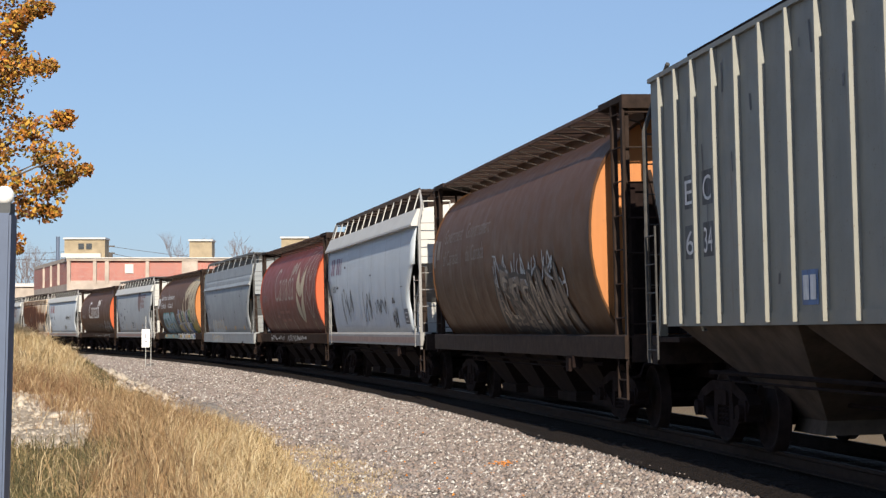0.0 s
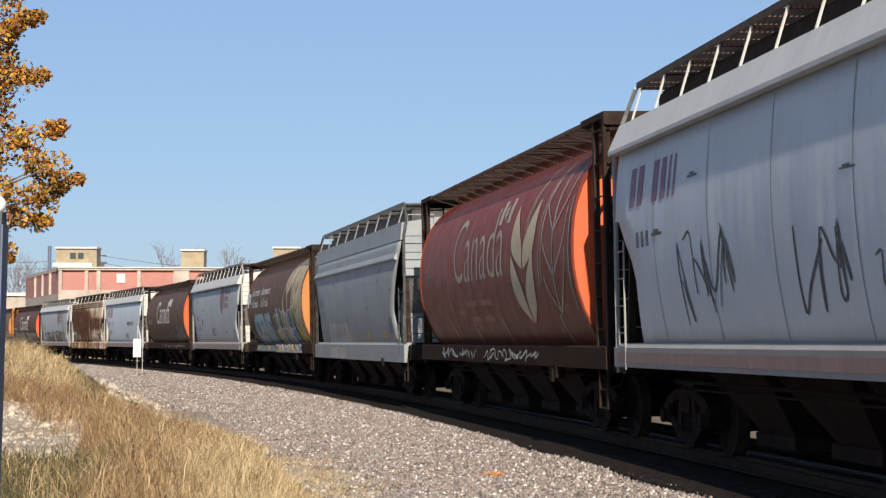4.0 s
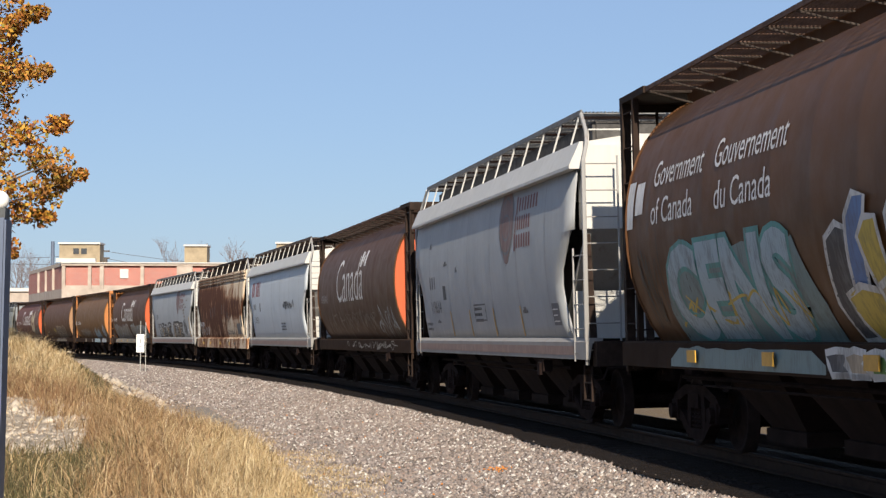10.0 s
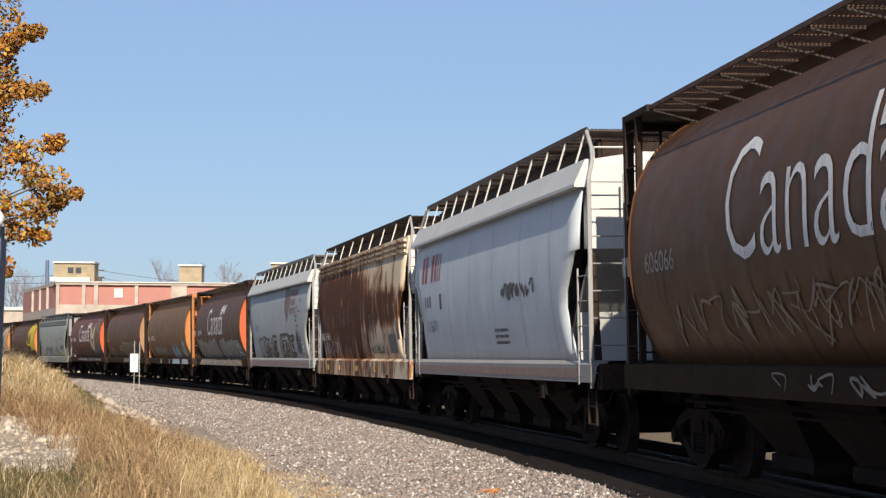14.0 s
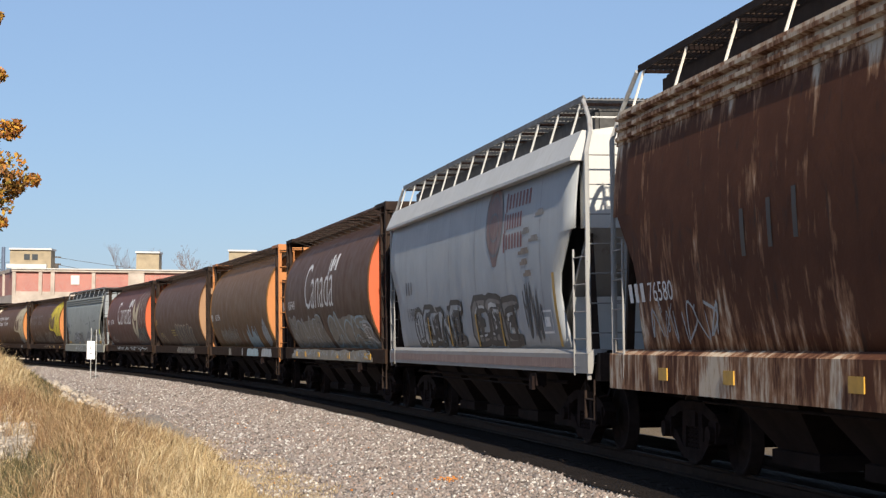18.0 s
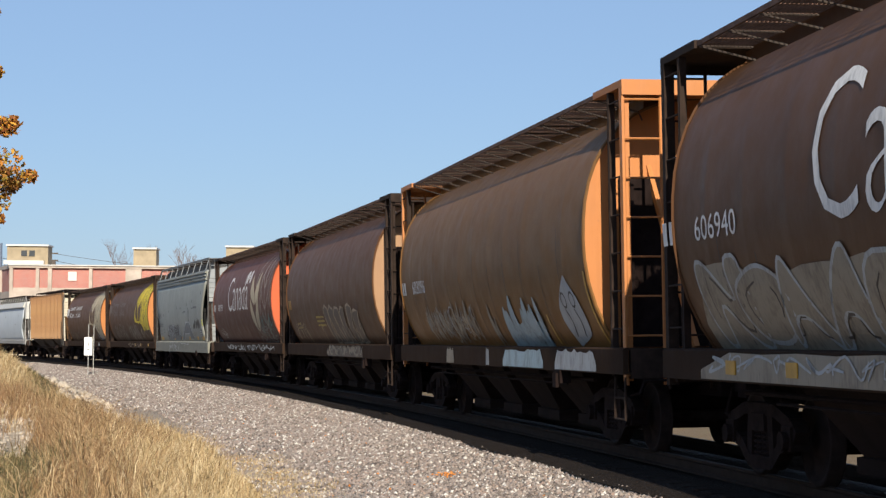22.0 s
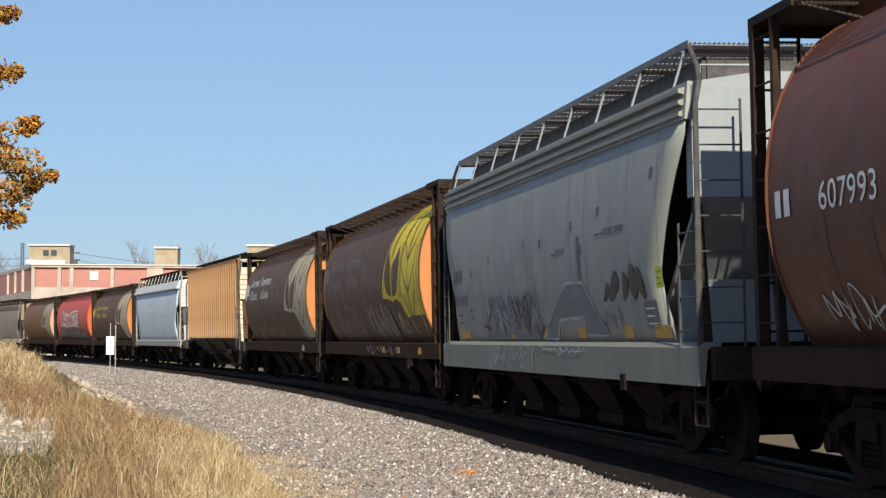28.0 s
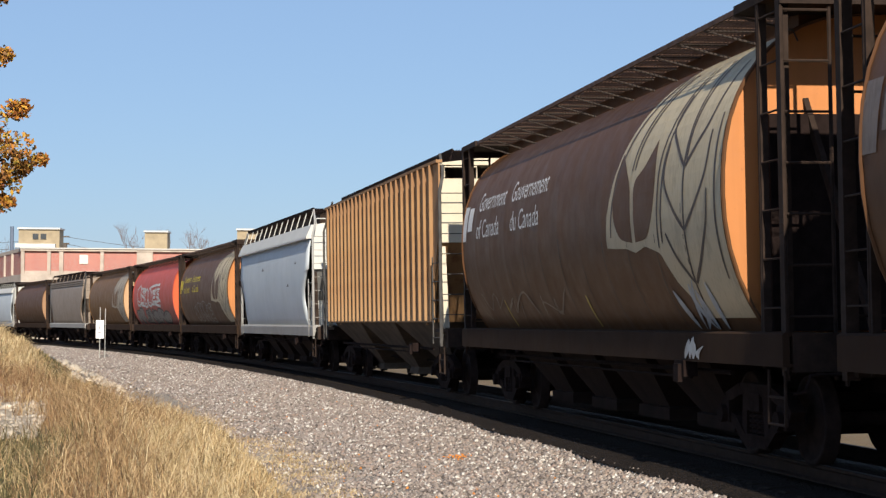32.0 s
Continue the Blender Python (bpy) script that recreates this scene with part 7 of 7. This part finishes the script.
tagged(blades("weeds", _x, _y, ground_z(_x, _y, (_s, _o)), _r.uniform(.06, .26, len(_s)), _r.uniform(.006, .012, len(_s)), WEED, 43), "low dead weeds straggling over the gravel", "weeds", kind="stuff")


def dirt_material():
    a = Mat("pale_dirt", 0.95)
    c = a.mix(a.ramp(a.noise(1.4, 6), [(0.35, 0.0), (0.65, 1.0)]), (0.3024, 0.2376, 0.1656), (0.4032, 0.3384, 0.2592))
    a.colour(a.mix(a.ramp(a.noise(12, 5), [(0.5, 0.0), (0.68, 0.7)]), c, (0.1584, 0.1152, 0.0720)))
    a.bump(a.noise(6, 6), 1.0, 0.12)
    return a.m


tagged(strip("dirt_bank", np.arange(4.2, 20.6, .4), [9.0, 9.6, 10.2, 10.9, 11.6, 12.3, 13.0], dirt_material(), 0.03, 0.4), "bare pale crumbling dirt on the bank", "dirt", kind="structure")
tagged(strip("ballast_verge", np.arange(14, 72, 1.0), [5.4, 6.0, 6.8, 7.6, 8.2], GRAVEL, 0.022, 0.5), "grey gravel spread out to the foot of the bank", "ballast", kind="structure")

# ---- pale broken rock along the foot of the bank ----
ROCK = plain("pale_limestone", (0.42, 0.36, 0.29), 0.95, 0, 0.3, 2.0)
_r = np.random.RandomState(8)
for a0, a1, b0, b1, n, sz in ((20, 84, 7.0, 8.4, 420, .22), (4.0, 20.5, 9.0, 13.2, 1800, .06), (4.0, 20.5, 9.1, 12.5, 90, .20)):
    s, o = _r.uniform(a0, a1, n), _r.uniform(b0, b1, n)
    x, y = along(s, o)
    z = ground_z(x, y, (s, o)) + .03
    tagged(stone_mesh("rock_pile", np.column_stack([x, y, z]), _r.uniform(.4, 1, n) * sz, ROCK, 21), "pale broken limestone rocks on the bank", "rocks", kind="stuff")

# ---- autumn tree ----
def leaf_material():
    a = Mat("autumn_leaves", 0.7)
    c = a.ramp(a.island(), [(0.0, (0.0820, 0.0246, 0.0066)), (0.25, (0.2460, 0.0697, 0.0098)), (0.55, (0.4264, 0.1640, 0.0164)), (0.8, (0.4920, 0.2706, 0.0287)), (1.0, (0.1640, 0.1476, 0.0246))])
    a.colour(a.mix(a.ramp(a.noise(0.5, 3), [(0.4, 0.0), (0.65, 0.5)]), c, (0.1804, 0.1148, 0.0164)))
    return a.m


BARK = plain("grey_brown_bark", (0.10, 0.075, 0.055), 0.95, 0, 0.4, 3.0)
LEAVES = leaf_material()


def leaf_cloud(name, centres, radii, per, size, mat, seed):
    r = np.random.RandomState(seed)
    n = len(centres) * per
    c = np.repeat(centres, per, 0)
    d = r.normal(size=(n, 3))
    d /= np.linalg.norm(d, axis=1)[:, None]
    p = c + d * (np.repeat(radii, per) * r.uniform(0.2, 1.0, n) ** 0.5)[:, None] * np.array([1, 1, .8])
    a = r.normal(size=(n, 3))
    a /= np.linalg.norm(a, axis=1)[:, None]
    b = np.cross(a, r.normal(size=(n, 3)))
    b /= np.linalg.norm(b, axis=1)[:, None]
    k = (size * r.uniform(.6, 1.3, n))[:, None]
    P = np.stack([p - a * k, p + b * k * .55, p + a * k, p - b * k * .55], 1)
    f = (np.array([(0, 1, 2), (0, 2, 3)])[None] + 4 * np.arange(n)[:, None, None]).reshape(-1, 3)
    me = bpy.data.meshes.new(name)
    me.vertices.add(n * 4)
    me.vertices.foreach_set("co", P.ravel())
    me.loops.add(f.size)
    me.loops.foreach_set("vertex_index", f.ravel())
    me.polygons.add(len(f))
    me.polygons.foreach_set("loop_start", np.arange(0, f.size, 3))
    me.polygons.foreach_set("loop_total", np.full(len(f), 3))
    me.update(calc_edges=True)
    if not me.materials:
        me.materials.append(mat)
    return me


TD = 60.0
TK = TD / 42.0
TXP = px(-130, 0, TD)[0]
TG = gz(TXP, TD)
tree = tagged(new("oak_tree"), "broad tree in orange and yellow autumn leaf on the bank", "tree")
tree.location = (TXP, TD, TG)
_r = random.Random(5)
bm = bmesh.new()
rods(bm, ((0, 0, -.3), (.05, 0, 1.7), (-.05, .1, 3.7), (.1, 0, 6.0), (0, .1, 9.3), (.1, 0, 12.8)), .26, 9)
part("trunk", bm, BARK, tree, shade=True)
cents, rads = [], []
# the side of the crown that shows: bulges of foliage with gaps between them
for x, y, rr in ((20, 60, .55), (60, 40, .45), (45, 110, .55), (95, 115, .38), (20, 170, .7), (70, 210, .6), (110, 195, .35), (30, 260, .75), (85, 265, .65), (130, 285, .45), (140, 310, .3),
                 (50, 330, .65), (105, 335, .5), (20, 390, .6), (70, 375, .45), (100, 380, .25), (30, 430, .45), (20, 470, .35), (45, 425, .25), (85, 20, .3), (5, 120, .7), (0, 320, .8), (-20, 30, .8)):
    X, Z = px(x - 12 - rr * 22, y, TD)
    for _ in range(3):
        cents.append((X - TXP + _r.uniform(-.35, .35), _r.uniform(-1.1, 1.1), Z - TG + _r.uniform(-.28, .28)))
        rads.append(TK * rr * _r.uniform(.5, .85))
for _ in range(150):
    a, b, q = _r.uniform(0, 6.28), _r.uniform(-.5, 1), _r.uniform(.5, 1) ** .5
    X = TK * 2.9 * q * math.cos(a) * math.sqrt(1 - b * b * .8) - .4
    if X < 2.3:
        cents.append((X, 4.3 * q * math.sin(a), 8.9 + 5.4 * b))
        rads.append(_r.uniform(.7, 1.3))
part("crown", leaf_cloud("crown", np.array(cents), np.array(rads), 120, .095, LEAVES, 6), LEAVES, tree, "orange, yellow and brown leaves")
for i in range(14):
    bm = bmesh.new()
    c = Vector(cents[i * 4])
    st = Vector((0, 0, max(2.6, c.z - 2.3)))
    rod(bm, st, st.lerp(c, .55) + Vector((0, 0, .2)), .07, 6, .045)
    rod(bm, st.lerp(c, .55) + Vector((0, 0, .2)), c, .045, 5, .012)
    part("limb", bm, BARK, tree)

# ---- bare trees behind the warehouse ----
TWIG = plain("bare_twigs", (0.16, 0.11, 0.09), 0.95, 0, .3)


def bare_tree(x, d, top, seed, spread=.42, h0=None, mat=TWIG):
    r = random.Random(seed)
    X, Z = px(x, top, d)
    g = -1.0
    t = tagged(new("bare_tree"), "leafless hazy tree in the distance", "tree", "bare trees in the distance")
    t.location = (X, d, g)
    H = Z - g
    bm = bmesh.new()

    def grow(p, q, rad, n):
        rod(bm, p, q, rad, 4, rad * .6)
        if n == 0:
            return
        L = (q - p).length
        for _ in range(3):
            v = (q - p).normalized() + Vector((r.uniform(-1, 1), r.uniform(-1, 1), r.uniform(-.1, .8))) * spread * 1.6
            grow(q, q + v.normalized() * L * r.uniform(.55, .8), rad * .55, n - 1)
    grow(Vector((0, 0, 0)), Vector((0, 0, H * .42)), H * .016, 5)
    part("crown", bm, mat, t)
    return t


for x, d, top, sd in ((405, 300, 438, 1), (328, 305, 452, 3), (62, 330, 474, 4), (35, 330, 478, 5), (80, 340, 470, 6), (10, 330, 480, 8)):
    bare_tree(x, d, top, sd)

# ---- sleepers, last of the setting's pieces ----
TIMBER = sleeper_material()
track = tagged(new("sleepers"), "dark creosoted timber sleepers in the ballast", "track", kind="structure")
for i in range(230):
    s = -30 + i * .5
    p = on_track(s)
    part("sleeper", shared("sleeper", make_sleeper), TIMBER, track, at=pose(p.x, p.y, p.z - .05, 0, 0, -math.degrees(float(np.interp(s, U, TH))) + 90))


def motions():
    times = [i * 0.5 for i in range(65)]
    for i, car in enumerate(TRAIN):
        walk(car, [(t, car_pose(CENTRES[i], t)) for t in times])


motions()
